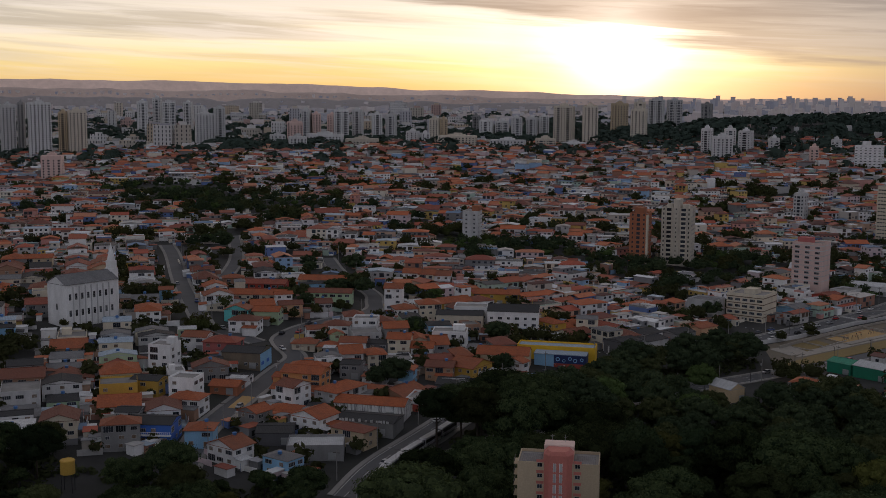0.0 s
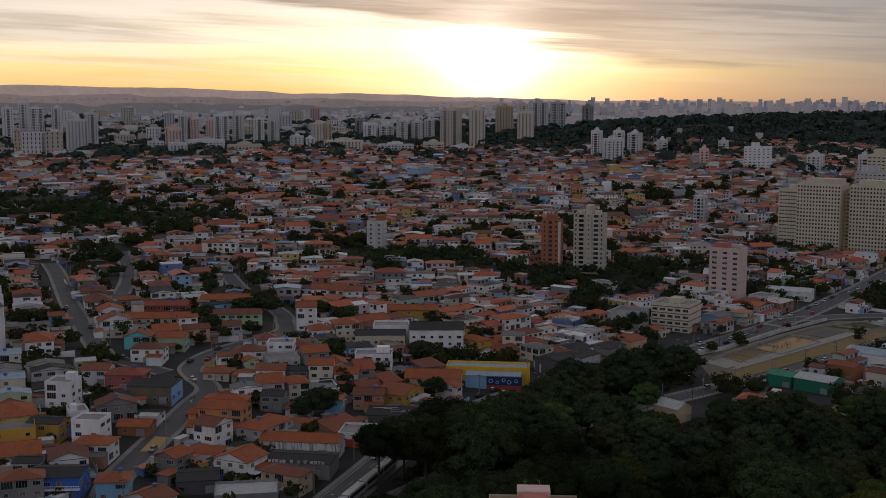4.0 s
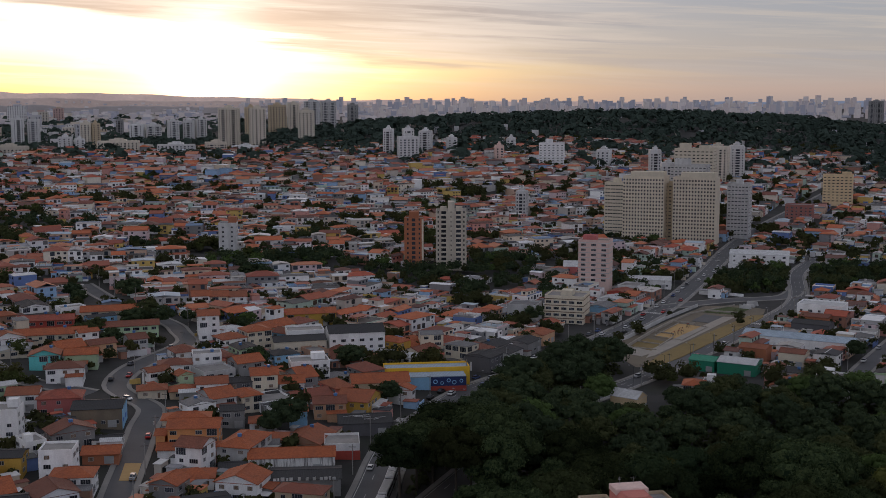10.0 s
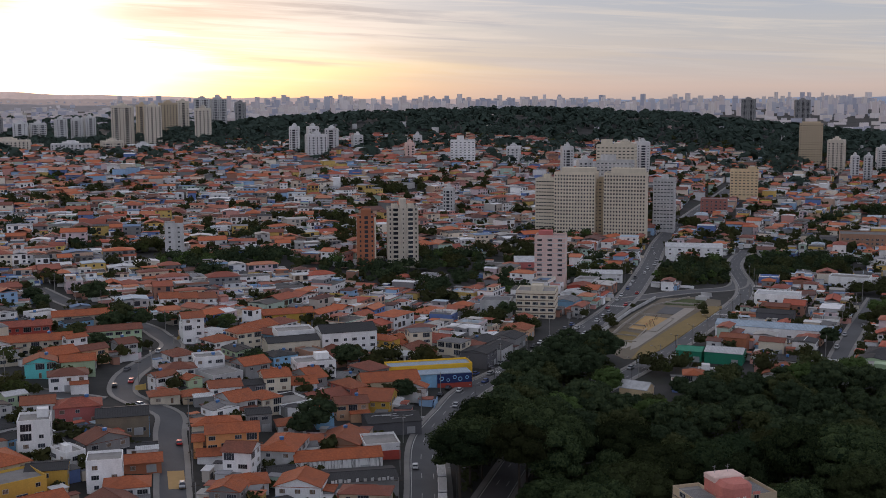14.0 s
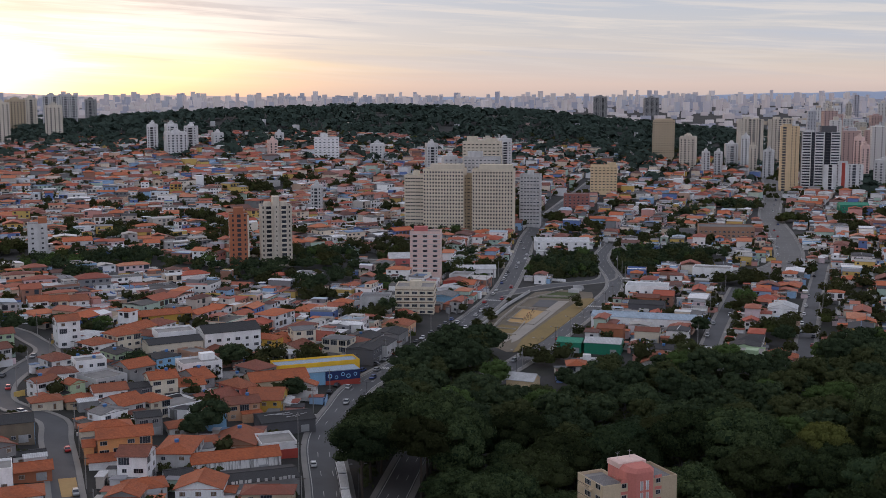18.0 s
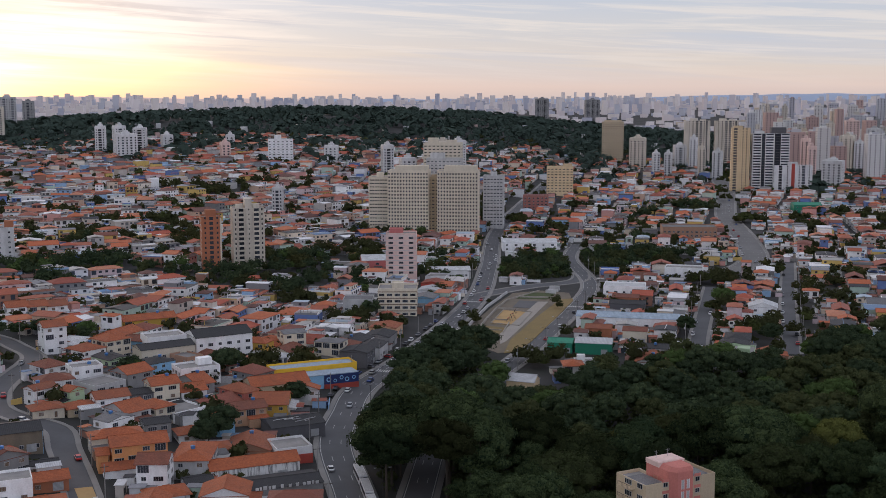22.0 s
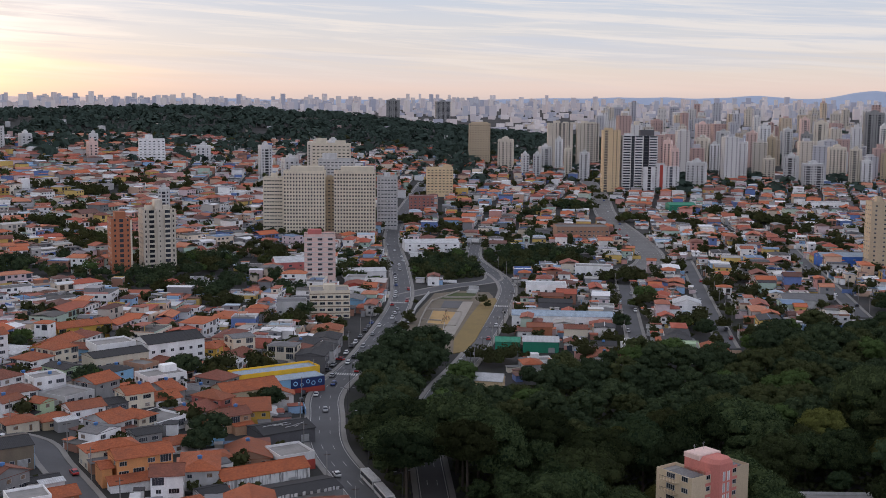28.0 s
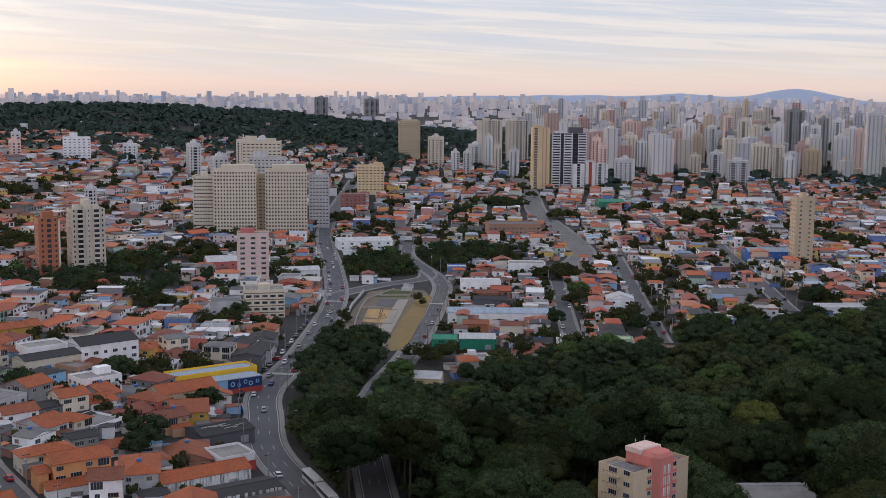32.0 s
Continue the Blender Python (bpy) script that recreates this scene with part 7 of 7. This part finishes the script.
def far_tower(x, y, w_, d_, h, turn, strips):
    z = ground(x, y)
    m = pose(x, y, z, 0, 0, turn)

    def put(to, q):
        to.add([m @ Vector(p) for p in q.v], q.f)

    q = Geo().box(-w_ / 2, -d_ / 2, -10, w_ / 2, d_ / 2, h, bottom=False)
    q.box(-w_ * 0.2, -d_ * 0.2, h, w_ * 0.25, d_ * 0.25, h + rng.uniform(2, 6) * (1 if strips else 0.02), bottom=False)
    put(sky_walls, q)
    if strips:
        for face, span in (("f", w_), ("l", d_), ("r", d_)):
            n = max(2, int(span / 5.5))
            for k in range(n):
                u = (k + 0.5) / n * span - span / 2
                for zz in np.arange(3, h - 2, 3.0 if strips > 1 else 6.0):
                    t = 1.3 if strips > 1 else 3.6
                    if face == "f":
                        q = Geo().add([(u - 0.8, -d_ / 2 - 0.08, zz), (u + 0.8, -d_ / 2 - 0.08, zz), (u + 0.8, -d_ / 2 - 0.08, zz + t), (u - 0.8, -d_ / 2 - 0.08, zz + t)], [(0, 1, 2, 3)])
                    else:
                        e = -w_ / 2 - 0.08 if face == "l" else w_ / 2 + 0.08
                        q = Geo().add([(e, u - 0.8, zz), (e, u + 0.8, zz), (e, u + 0.8, zz + t), (e, u - 0.8, zz + t)], [(0, 1, 2, 3)])
                    put(sky_wins, q)


rng = random.Random(41)
for _ in range(340):
    x, y = polar(rng.uniform(-68, -43), 1480 + 1700 * rng.random() ** 1.1)
    if all((x - a) ** 2 + (y - b) ** 2 > 40**2 for a, b, r in CLEAR):
        far_tower(x, y, rng.uniform(12, 24), rng.uniform(12, 20), rng.choice((14, 20, 30, 36, 42, 48, 52, 58, 66)) * rng.uniform(0.85, 1.05), rng.uniform(-60, -30), 2 if math.hypot(x + 120, y - 60) < 2700 else 1)
for _ in range(110):
    x, y = polar(rng.uniform(3, 31), rng.uniform(1650, 3100))
    if all((x - a) ** 2 + (y - b) ** 2 > 60**2 for a, b, r in CLEAR):
        far_tower(x, y, rng.uniform(14, 40), rng.uniform(12, 18), rng.choice((11, 12, 13, 14, 14, 16, 30, 40)) * rng.uniform(0.9, 1.1), rng.uniform(-20, 20), 1)
for _ in range(900):
    az, d = rng.uniform(1, 31), 1600 + 1900 * rng.random()
    x, y = polar(az, d)
    if all((x - a) ** 2 + (y - b) ** 2 > 40**2 for a, b, r in CLEAR):
        far_tower(x, y, rng.uniform(8, 22), rng.uniform(8, 14), rng.uniform(5, 11), rng.uniform(-40, 40), 0)
for _ in range(500):
    az, d = rng.uniform(-68, -40), 1600 + 1500 * rng.random()
    x, y = polar(az, d)
    if all((x - a) ** 2 + (y - b) ** 2 > 40**2 for a, b, r in CLEAR):
        far_tower(x, y, rng.uniform(8, 20), rng.uniform(8, 14), rng.uniform(5, 12), rng.uniform(-60, -30), 0)
for _ in range(150):
    x, y = polar(rng.uniform(-43, -8), 1450 + 500 * rng.random() ** 1.6)
    if all((x - a) ** 2 + (y - b) ** 2 > 40**2 for a, b, r in CLEAR):
        far_tower(x, y, rng.uniform(5, 9), rng.uniform(5, 8), rng.uniform(5, 9), rng.uniform(-60, 10), 0)
sky_ob = thing("distant_towers", 0, 0, 0, 0, "many pale towers beyond the houses", "skyline")
sky_ob["kind"] = "stuff"
tagged(sky_walls.link("towers", M["far_towers"], sky_ob), kind="stuff")
tagged(sky_wins.link("windows", M["glass"], sky_ob), kind="stuff")

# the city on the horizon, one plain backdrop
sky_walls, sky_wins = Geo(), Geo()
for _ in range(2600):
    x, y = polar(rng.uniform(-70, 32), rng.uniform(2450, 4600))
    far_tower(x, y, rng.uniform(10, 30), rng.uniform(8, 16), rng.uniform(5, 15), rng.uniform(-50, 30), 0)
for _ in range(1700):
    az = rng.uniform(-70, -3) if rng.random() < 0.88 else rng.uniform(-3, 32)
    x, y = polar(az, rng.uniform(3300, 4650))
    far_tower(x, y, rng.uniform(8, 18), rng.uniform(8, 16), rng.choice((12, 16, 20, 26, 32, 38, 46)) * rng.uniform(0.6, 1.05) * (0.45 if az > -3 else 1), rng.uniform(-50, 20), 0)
# haze painted in: lavender greys that also glow a little
M["haze_city"] = palette_material("hazed_far_city", [(0.36, 0.34, 0.36), (0.42, 0.39, 0.38), (0.30, 0.31, 0.35), (0.46, 0.43, 0.43), (0.26, 0.27, 0.32), (0.40, 0.36, 0.36)], spread=0.05)
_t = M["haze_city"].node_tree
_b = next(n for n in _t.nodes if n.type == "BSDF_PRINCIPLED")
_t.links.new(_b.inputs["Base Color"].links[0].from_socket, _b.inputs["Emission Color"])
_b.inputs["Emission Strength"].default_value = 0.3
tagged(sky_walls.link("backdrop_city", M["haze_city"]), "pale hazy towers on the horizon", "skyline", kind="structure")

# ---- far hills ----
# distance haze is put into the hill colours and a weak glow
M["haze_hill"] = material("hazed_far_hills", (0.22, 0.26, 0.34), 1.0, 0.01, 0.1)
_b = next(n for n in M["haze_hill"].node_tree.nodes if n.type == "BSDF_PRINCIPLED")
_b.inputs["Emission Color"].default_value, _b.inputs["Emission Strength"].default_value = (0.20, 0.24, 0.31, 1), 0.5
# sunward hills: the painted haze is warmer and glows more
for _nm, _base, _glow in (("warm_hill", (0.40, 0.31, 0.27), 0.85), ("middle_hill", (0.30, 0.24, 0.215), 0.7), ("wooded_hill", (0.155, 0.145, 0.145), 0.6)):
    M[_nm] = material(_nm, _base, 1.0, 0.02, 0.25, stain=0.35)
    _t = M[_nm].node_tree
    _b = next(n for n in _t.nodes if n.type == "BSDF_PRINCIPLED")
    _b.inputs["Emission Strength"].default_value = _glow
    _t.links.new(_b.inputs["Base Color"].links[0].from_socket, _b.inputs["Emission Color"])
azs = np.arange(-80, 46, 0.35)


def waves(seed, step):
    return np.array([noise.noise((a / step, seed, 0.0)) + 0.5 * noise.noise((a / step * 2.7, seed, 4.0)) for a in azs])


south_rise = 76 * np.exp(-((azs - 24) / 25.0) ** 2)
far_tops = 120 + 8 * waves(1.0, 5.0) + 3 * waves(6.0, 1.6) + south_rise + 18 * np.exp(-((azs + 48) / 9.0) ** 2) + 42 * np.exp(-((azs + 57.3) / 2.1) ** 2) + 16 * np.exp(-((azs + 52) / 1.5) ** 2)
SOUTH_FADE = np.clip((azs + 24) / 20, 0, 1)
LAYERS = [("backdrop_hills", 4850, far_tops, -80, ("haze_hill", "warm_hill"), "hills on the horizon with blue-grey and warm haze in their colour"),
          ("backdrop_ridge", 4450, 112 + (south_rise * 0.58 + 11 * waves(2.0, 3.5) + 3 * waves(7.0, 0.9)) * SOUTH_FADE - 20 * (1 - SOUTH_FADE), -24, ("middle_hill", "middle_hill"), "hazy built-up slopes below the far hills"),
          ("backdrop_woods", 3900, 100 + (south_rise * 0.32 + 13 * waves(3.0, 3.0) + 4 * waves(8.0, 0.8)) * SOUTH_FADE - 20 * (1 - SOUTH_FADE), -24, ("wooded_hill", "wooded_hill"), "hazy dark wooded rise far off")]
for _nm, _d, _tops, _from, _mats, _words in LAYERS:
    g = Geo()
    picked = [(a, h) for a, h in zip(azs, _tops) if a >= _from]
    for az, h in picked:
        for d, z in ((_d - 150, 55), (_d - 50, h * 0.93 + 4), (_d, h), (_d + 60, h - 12)):
            x, y = polar(az, d)
            g.v.append((x, y, z))
    for k in range(len(picked) - 1):
        for c in range(3):
            a = 4 * k + c
            g.f.append((a, a + 4, a + 5, a + 1))
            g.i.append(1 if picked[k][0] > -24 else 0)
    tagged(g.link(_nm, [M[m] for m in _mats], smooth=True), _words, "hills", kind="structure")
# specks of buildings on the hazy slopes
g = Geo()
rng = random.Random(52)
for _ in range(1500):
    k = rng.randrange(len(azs))
    if azs[k] > -10:
        _, d0, tops_, _, _, _ = LAYERS[rng.choice((1, 1, 2))]
        x, y = polar(azs[k], d0 - 60)
        z = tops_[k] * 0.9 - rng.uniform(0, 16)
        a, b, h = rng.uniform(2.5, 7), rng.uniform(3, 6), rng.choice((2, 3, 3, 4, 5, 8))
        g.box(x - a, y - b, z - 15, x + a, y + b, z + h, bottom=False)
# same glowing haze colour as the horizon city
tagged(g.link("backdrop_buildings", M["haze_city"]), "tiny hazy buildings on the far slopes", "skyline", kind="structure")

# ---- the sand lot between the avenues ----


def slab(name, poly, lift, mat, label, thick=0.25, kind="structure", category="ground"):
    g = Geo()
    n = len(poly)
    cx, cy = sum(p[0] for p in poly) / n, sum(p[1] for p in poly) / n
    top = [(x, y, ground(x, y) + lift) for x, y in poly] + [(cx, cy, ground(cx, cy) + lift)]
    low = [(x, y, z - thick) for x, y, z in top[:n]]
    g.add(top + low, [(k, (k + 1) % n, n) for k in range(n)] + [(k, n + 1 + k, n + 1 + (k + 1) % n, (k + 1) % n) for k in range(n)])
    return tagged(g.link(name, M[mat]), label, category, kind=kind)


slab("lot", [(84, 549), (84, 512), (92, 511), (104, 521), (150, 566), (198, 613), (206, 626), (196, 640), (176, 640), (140, 606)], 0.12, "path_grey", "worn concrete lot between two avenues")
slab("lot_verge", [(86, 510), (92, 510), (110, 524), (152, 564), (192, 603), (196, 609), (188, 610), (146, 572), (104, 532)], 0.35, "dry_grass", "strip of dry yellow grass along the avenue")
slab("lot_path", [(95, 527), (101, 531), (146, 575), (178, 607), (173, 610), (140, 578), (106, 545)], 0.28, "path", "pale concrete footpath across the lot")
slab("playground", [(117, 570), (126, 558), (152, 585), (142, 597)], 0.26, "sand", "sandy play court with a low border")
slab("court", [(151, 602), (162, 592), (177, 607), (166, 618)], 0.24, "asphalt", "dark paved court on the lot")
slab("lot_grass", [(97, 553), (105, 537), (120, 553), (112, 566)], 0.24, "dry_grass", "patch of worn dry grass on the lot")
slab("lot_grass", [(168, 624), (182, 614), (198, 628), (186, 638)], 0.24, "grass", "patch of short grass at the head of the lot")
for a, b in (((117, 570), (126, 558)), ((126, 558), (152, 585)), ((152, 585), (142, 597)), ((142, 597), (117, 570))):
    g = Geo()
    za, zb = ground(*a), ground(*b)
    g.tube((*a, za + 0.5), (*b, zb + 0.5), 0.22, n=4)
    tagged(g.link("border", M["path"]), "low pale concrete border of the play court", "kerb", kind="structure")

# terraces of the lot: retaining walls, steps between them, a bowl and play frames


def low_wall(a, b, tall, thick, mat, label):
    g = Geo()
    (ax, ay), (bx, by) = a, b
    n = Vector((by - ay, ax - bx, 0)).normalized() * thick / 2
    vs = []
    for (x, y) in (a, b):
        for s in (-1, 1):
            for z in (-0.6, tall):
                vs.append((x + s * n.x, y + s * n.y, ground(x, y) + z))
    g.add(vs, [(0, 1, 3, 2), (4, 6, 7, 5), (0, 4, 5, 1), (2, 3, 7, 6), (1, 5, 7, 3)])
    tagged(g.link("retaining_wall", M[mat]), label, "wall", kind="structure")


for a, b, tall in (((91, 544), (104, 560), 1.6), ((104, 560), (121, 580), 1.6), ((121, 580), (141, 602), 1.4), ((141, 602), (160, 621), 1.2), ((160, 621), (194, 639), 0.9),
                   ((104, 560), (112, 552), 0.8), ((121, 580), (128, 572), 0.9), ((141, 602), (150, 595), 0.9), ((98, 548), (106, 541), 0.7), ((172, 626), (188, 615), 1.0), ((110, 548), (126, 567), 0.7)):
    low_wall(a, b, tall, 0.4, "path", "low pale concrete retaining wall on the lot")
slab("lot_terrace", [(86, 542), (94, 530), (104, 538), (97, 551)], 0.3, "path", "pale concrete terrace at the tip of the lot")
for a, b, tall in (((84, 550), (104, 566), 1.8), ((104, 566), (141, 607), 1.8), ((141, 607), (174, 639), 1.6)):
    low_wall((a[0] - 1.5, a[1] + 1.5), (b[0] - 1.5, b[1] + 1.5), tall, 0.5, "grey_white", "pale retaining wall with faded paint along the avenue")
bowl = thing("skate_ramp", 200, 634, ground(200, 634), 45, "grey concrete skate ramps at the head of the lot", "skate ramp")
for k, (x, tall) in enumerate(((-7, 2.2), (0, 1.6), (6, 2.4))):
    g = Geo()
    prof = [(0, -0.3), (0, tall), (0.8, tall), (1.6, tall * 0.45), (2.6, tall * 0.12), (3.6, 0.02), (3.6, -0.3)]
    n = len(prof)
    g.add([(x + u, -3, z) for u, z in prof] + [(x + u, 3, z) for u, z in prof], [tuple(range(n)), tuple(range(2 * n - 1, n - 1, -1))] + [(j, (j + 1) % n, n + (j + 1) % n, n + j) for j in range(n)])
    g.link("ramp", M["grey_white"], bowl)
for x, y, a in ((126, 568, 40), (134, 577, 35), (142, 586, 50), (131, 571, 20)):
    f = thing("play_frame", x, y, ground(x, y) + 0.2, a, "small metal play frame on sand", "playground", "play frames on the lot")
    for u in (-1.5, 1.5):
        Geo().tube((u, -0.7, 0), (u, 0, 2.3), 0.07, n=6).tube((u, 0.7, 0), (u, 0, 2.3), 0.07, n=6).link("leg", M["dark_metal"], f)
    Geo().tube((-1.6, 0, 2.3), (1.6, 0, 2.3), 0.08, n=6).link("beam", M["red"], f)


def zebra(x, y, turn, wide, bars):
    g = Geo()
    m = pose(x, y, 0, 0, 0, turn)
    for k in range(bars):
        u = (k - (bars - 1) / 2) * wide / bars
        vs = [m @ Vector(p) for p in ((u - 0.25, -1.8, 0), (u + 0.25, -1.8, 0), (u + 0.25, 1.8, 0), (u - 0.25, 1.8, 0))]
        g.add([(v.x, v.y, ground(v.x, v.y) + 0.15) for v in vs], [(0, 1, 2, 3)])
    tagged(g.link("zebra_crossing", M["zebra_paint"]), "white zebra crossing bars on the avenue", "road marking", kind="structure")


M["zebra_paint"] = material("zebra_paint", (0.6, 0.6, 0.58), 0.7, 2.0)
zebra(-31.5, 445, 60, 5, 5)
zebra(24, 502, -42, 9.5, 10)
zebra(140, 626, -38, 9.5, 10)
zebra(182, 588, -43, 8, 8)
slab("earth_patch", [(-124.5, 388), (-119.8, 388), (-118.6, 402), (-123.4, 402)], 0.16, "sand", "worn patch of bare earth on the hill street", 0.1)

# ---- vehicles ----
CAR_PAINT = {}
for _n, _c in (("white", (0.7, 0.7, 0.7)), ("silver", (0.35, 0.36, 0.37)), ("black", (0.02, 0.02, 0.022)), ("red", (0.45, 0.03, 0.03)), ("grey", (0.12, 0.12, 0.13)), ("blue", (0.04, 0.08, 0.25))):
    CAR_PAINT[_n] = material(f"car_paint_{_n}", _c, 0.3, 1.0, 0.05, 0.2, 0.0, 0.1, 0.02)


def car_parts(colour):
    """A small hatchback: body, glasshouse, four wheels."""
    body = Geo()
    prof = [(-2.0, 0.35), (2.0, 0.35), (2.05, 0.7), (1.95, 0.85), (0.95, 0.95), (-1.9, 0.98), (-2.05, 0.8)]
    n = len(prof)
    body.add([(x, -0.85, z) for x, z in prof] + [(x, 0.85, z) for x, z in prof], [tuple(range(n)), tuple(range(2 * n - 1, n - 1, -1))] + [(k, n + k, n + (k + 1) % n, (k + 1) % n) for k in range(n)])
    cab = Geo()
    prof = [(-1.85, 0.96), (1.0, 0.94), (0.35, 1.45), (-1.45, 1.48)]
    cab.add([(x, -0.8 + (0.12 if z > 1.2 else 0), z) for x, z in prof] + [(x, 0.8 - (0.12 if z > 1.2 else 0), z) for x, z in prof], [(0, 1, 2, 3), (7, 6, 5, 4), (0, 4, 5, 1), (1, 5, 6, 2), (3, 7, 4, 0)])
    roof = Geo()
    roof.box(-1.42, -0.66, 1.47, 0.33, 0.66, 1.52)
    return body.mesh("body", CAR_PAINT[colour]), cab.mesh("windows", M["glass"]), roof.mesh("roof", CAR_PAINT[colour])


CARS = {c: car_parts(c) for c in CAR_PAINT}
_g = Geo()
_g.tube((0, -0.1, 0), (0, 0.1, 0), 0.31, n=10)
WHEEL = _g.mesh("wheel", M["rubber"])
_g = Geo()
_g.tube((0, -0.115, 0), (0, 0.115, 0), 0.18, n=10)
RIM = _g.mesh("rim", M["metal"])


def car(x, y, turn, colour, lift=0.12):
    t = thing("car", x, y, ground(x, y) + lift, turn, f"{colour} small car standing on the road", "car", "cars in the streets")
    for nm, me in zip(("body", "glasshouse", "roof"), CARS[colour]):
        piece(nm, me, t)
    for wx in (-1.25, 1.3):
        for wy in (-0.8, 0.8):
            piece("wheel", WHEEL, t, wx, wy, 0.31)


def bus(x, y, turn, lift=0.12):
    t = thing("bus", x, y, ground(x, y) + lift, turn, "white city bus with dark windows parked in a line", "bus", "parked buses")
    g = Geo()
    g.box(-6, -1.25, 0.4, 6, 1.25, 3.1)
    g.link("body", CAR_PAINT["white"], t)
    g = Geo()
    g.box(-5.6, -1.1, 3.1, 5.6, 1.1, 3.2)
    g.link("roof", M["sheet_white"], t)
    for s, r in ((-1, 0), (1, 180)):
        b = framed(Geo(), -5.6, 5.6, 1.5, 2.6, 8).link("ribbon_window", [M["dark_metal"], M["glass"]], t)
        b.matrix_basis = pose(0, s * 1.26, 0, 0, 0, r)
    b = framed(Geo(), -1.1, 1.1, 1.2, 2.7, 1).link("windscreen", [M["dark_metal"], M["glass"]], t)
    b.matrix_basis = pose(-6.01, 0, 0, 0, 0, -90)
    for wx in (-3.8, 3.6):
        for wy in (-1.1, 1.1):
            wh = piece("wheel", WHEEL, t, wx, wy, 0.45, scale=(1.5, 1.5, 1.5))
            piece("rim", RIM, wh)


def along(line, metres, side):
    """A place and bearing so many metres along a line, off to one side."""
    left = metres
    for a, b in zip(line, line[1:]):
        s = (b - a).length
        if left <= s:
            d = (b - a) / s
            p = a + d * left + Vector((d.y, -d.x)) * side
            return p.x, p.y, math.degrees(math.atan2(d.y, d.x))
        left -= s
    return None


rng = random.Random(77)
names = ["white", "white", "silver", "silver", "black", "grey", "red", "blue"]
for line, spots_, sides in ((AVE_A, (30, 78, 150, 172, 190, 203, 215, 228, 240, 251, 262, 272, 281, 290, 300, 311, 322, 333, 345, 357, 370, 383, 396, 410, 422, 436, 450, 465, 480, 500, 520, 540, 560, 590, 620), (-3.6, 0.2, 3.6)), (AVE_B, (140, 180, 230, 262, 300), (-2.5, 2.5)),
                            (AVE_C, (90, 130, 170, 205, 240, 280, 320, 370, 420, 470, 520), (-8, -4, 3, 7)), (ST_D, (20, 40, 52, 70, 95, 120, 150, 190, 230), (-3.0, 3.0)),
                            (ST_E, (30, 60, 85, 110, 140), (-3.0, 3.0)), (ST_F, (30, 60, 90, 130, 180), (-3, 3)), (MAIN, (60, 96, 140, 165, 172, 190, 225), (-2.6, 2.6)), (ST_1, (150, 200, 260), (2.6, -2.6))):
    for m in spots_:
        at = along(line, m, rng.choice(sides))
        if at:
            car(at[0], at[1], at[2] + (180 if rng.random() < 0.5 else 0), rng.choice(names))
for m in range(150, 330, 12):
    at = along(AVE_A, m + rng.uniform(-3, 3), -8.4)
    car(at[0], at[1], at[2] + rng.choice((0, 180, 70)), rng.choice(names))
for m in (4, 17, 30, 43, 56, 69):
    at = along(AVE_A, m, 4.0)
    bus(at[0], at[1], at[2])

# ---- lamps and poles along the roads ----
_g = Geo()
_g.tube((0, 0, -1), (0, 0, 9), 0.11, 0.07, 6)
LAMP_POLE = _g.mesh("pole", M["dark_metal"])
_g = Geo()
_g.tube((0, 0, 9), (1.9, 0, 9.5), 0.05, n=5)
LAMP_ARM = _g.mesh("arm", M["dark_metal"])
_g = Geo()
_g.box(1.7, -0.16, 9.42, 2.5, 0.16, 9.56)
LAMP_HEAD = _g.mesh("lamp_head", M["metal"])


def street_lamp(x, y, turn, double=False):
    t = thing("street_lamp", x, y, ground(x, y), turn, "tall dark street lamp with a curved arm", "street lamp", "street lamps")
    piece("pole", LAMP_POLE, t)
    for r in (0, 180) if double else (0,):
        piece("arm", LAMP_ARM, t, turn=r)
        piece("lamp_head", LAMP_HEAD, t, turn=r)


_g = Geo()
_g.tube((0, 0, -1), (0, 0, 9.5), 0.17, 0.12, 7)
POST = _g.mesh("post", M["pole"])
_g = Geo()
_g.box(-1.1, -0.06, 8.6, 1.1, 0.06, 8.75)
CROSSARM = _g.mesh("crossarm", M["bark"])
_g = Geo()
_g.prism(circle(0.32, 8), 6.6, 7.6)
TRANSFORMER = _g.mesh("transformer", M["metal"])


def utility_pole(x, y, turn, k):
    t = thing("utility_pole", x, y, ground(x, y), turn, "grey concrete utility pole with a crossarm", "utility pole", "utility poles")
    piece("post", POST, t)
    piece("crossarm", CROSSARM, t)
    if k % 4 == 0:
        piece("transformer", TRANSFORMER, t, 0.4, 0, 0)


for m in range(20, 330, 32):
    at = along(AVE_A, m, 8.0)
    street_lamp(at[0], at[1], at[2] + 90, True)
for m in range(110, 330, 26):
    at = along(AVE_B, m, 5.6)
    street_lamp(at[0], at[1], at[2] + 90)
k = 0
for line, off, step in ((AVE_A, -8.2, 30), (MAIN, 5.6, 26), (ST_1, -5.4, 28), (ST_D, 5.8, 30), (ST_E, -5.8, 30), (ST_F, 5.8, 30), (AVE_B, 6.0, 24)):
    m = 12 if line is not AVE_B else 120
    while True:
        at = along(line, m, off)
        if not at or math.hypot(at[0], at[1]) > 760:
            break
        utility_pole(at[0], at[1], at[2] + 90, k)
        k += 1
        m += step
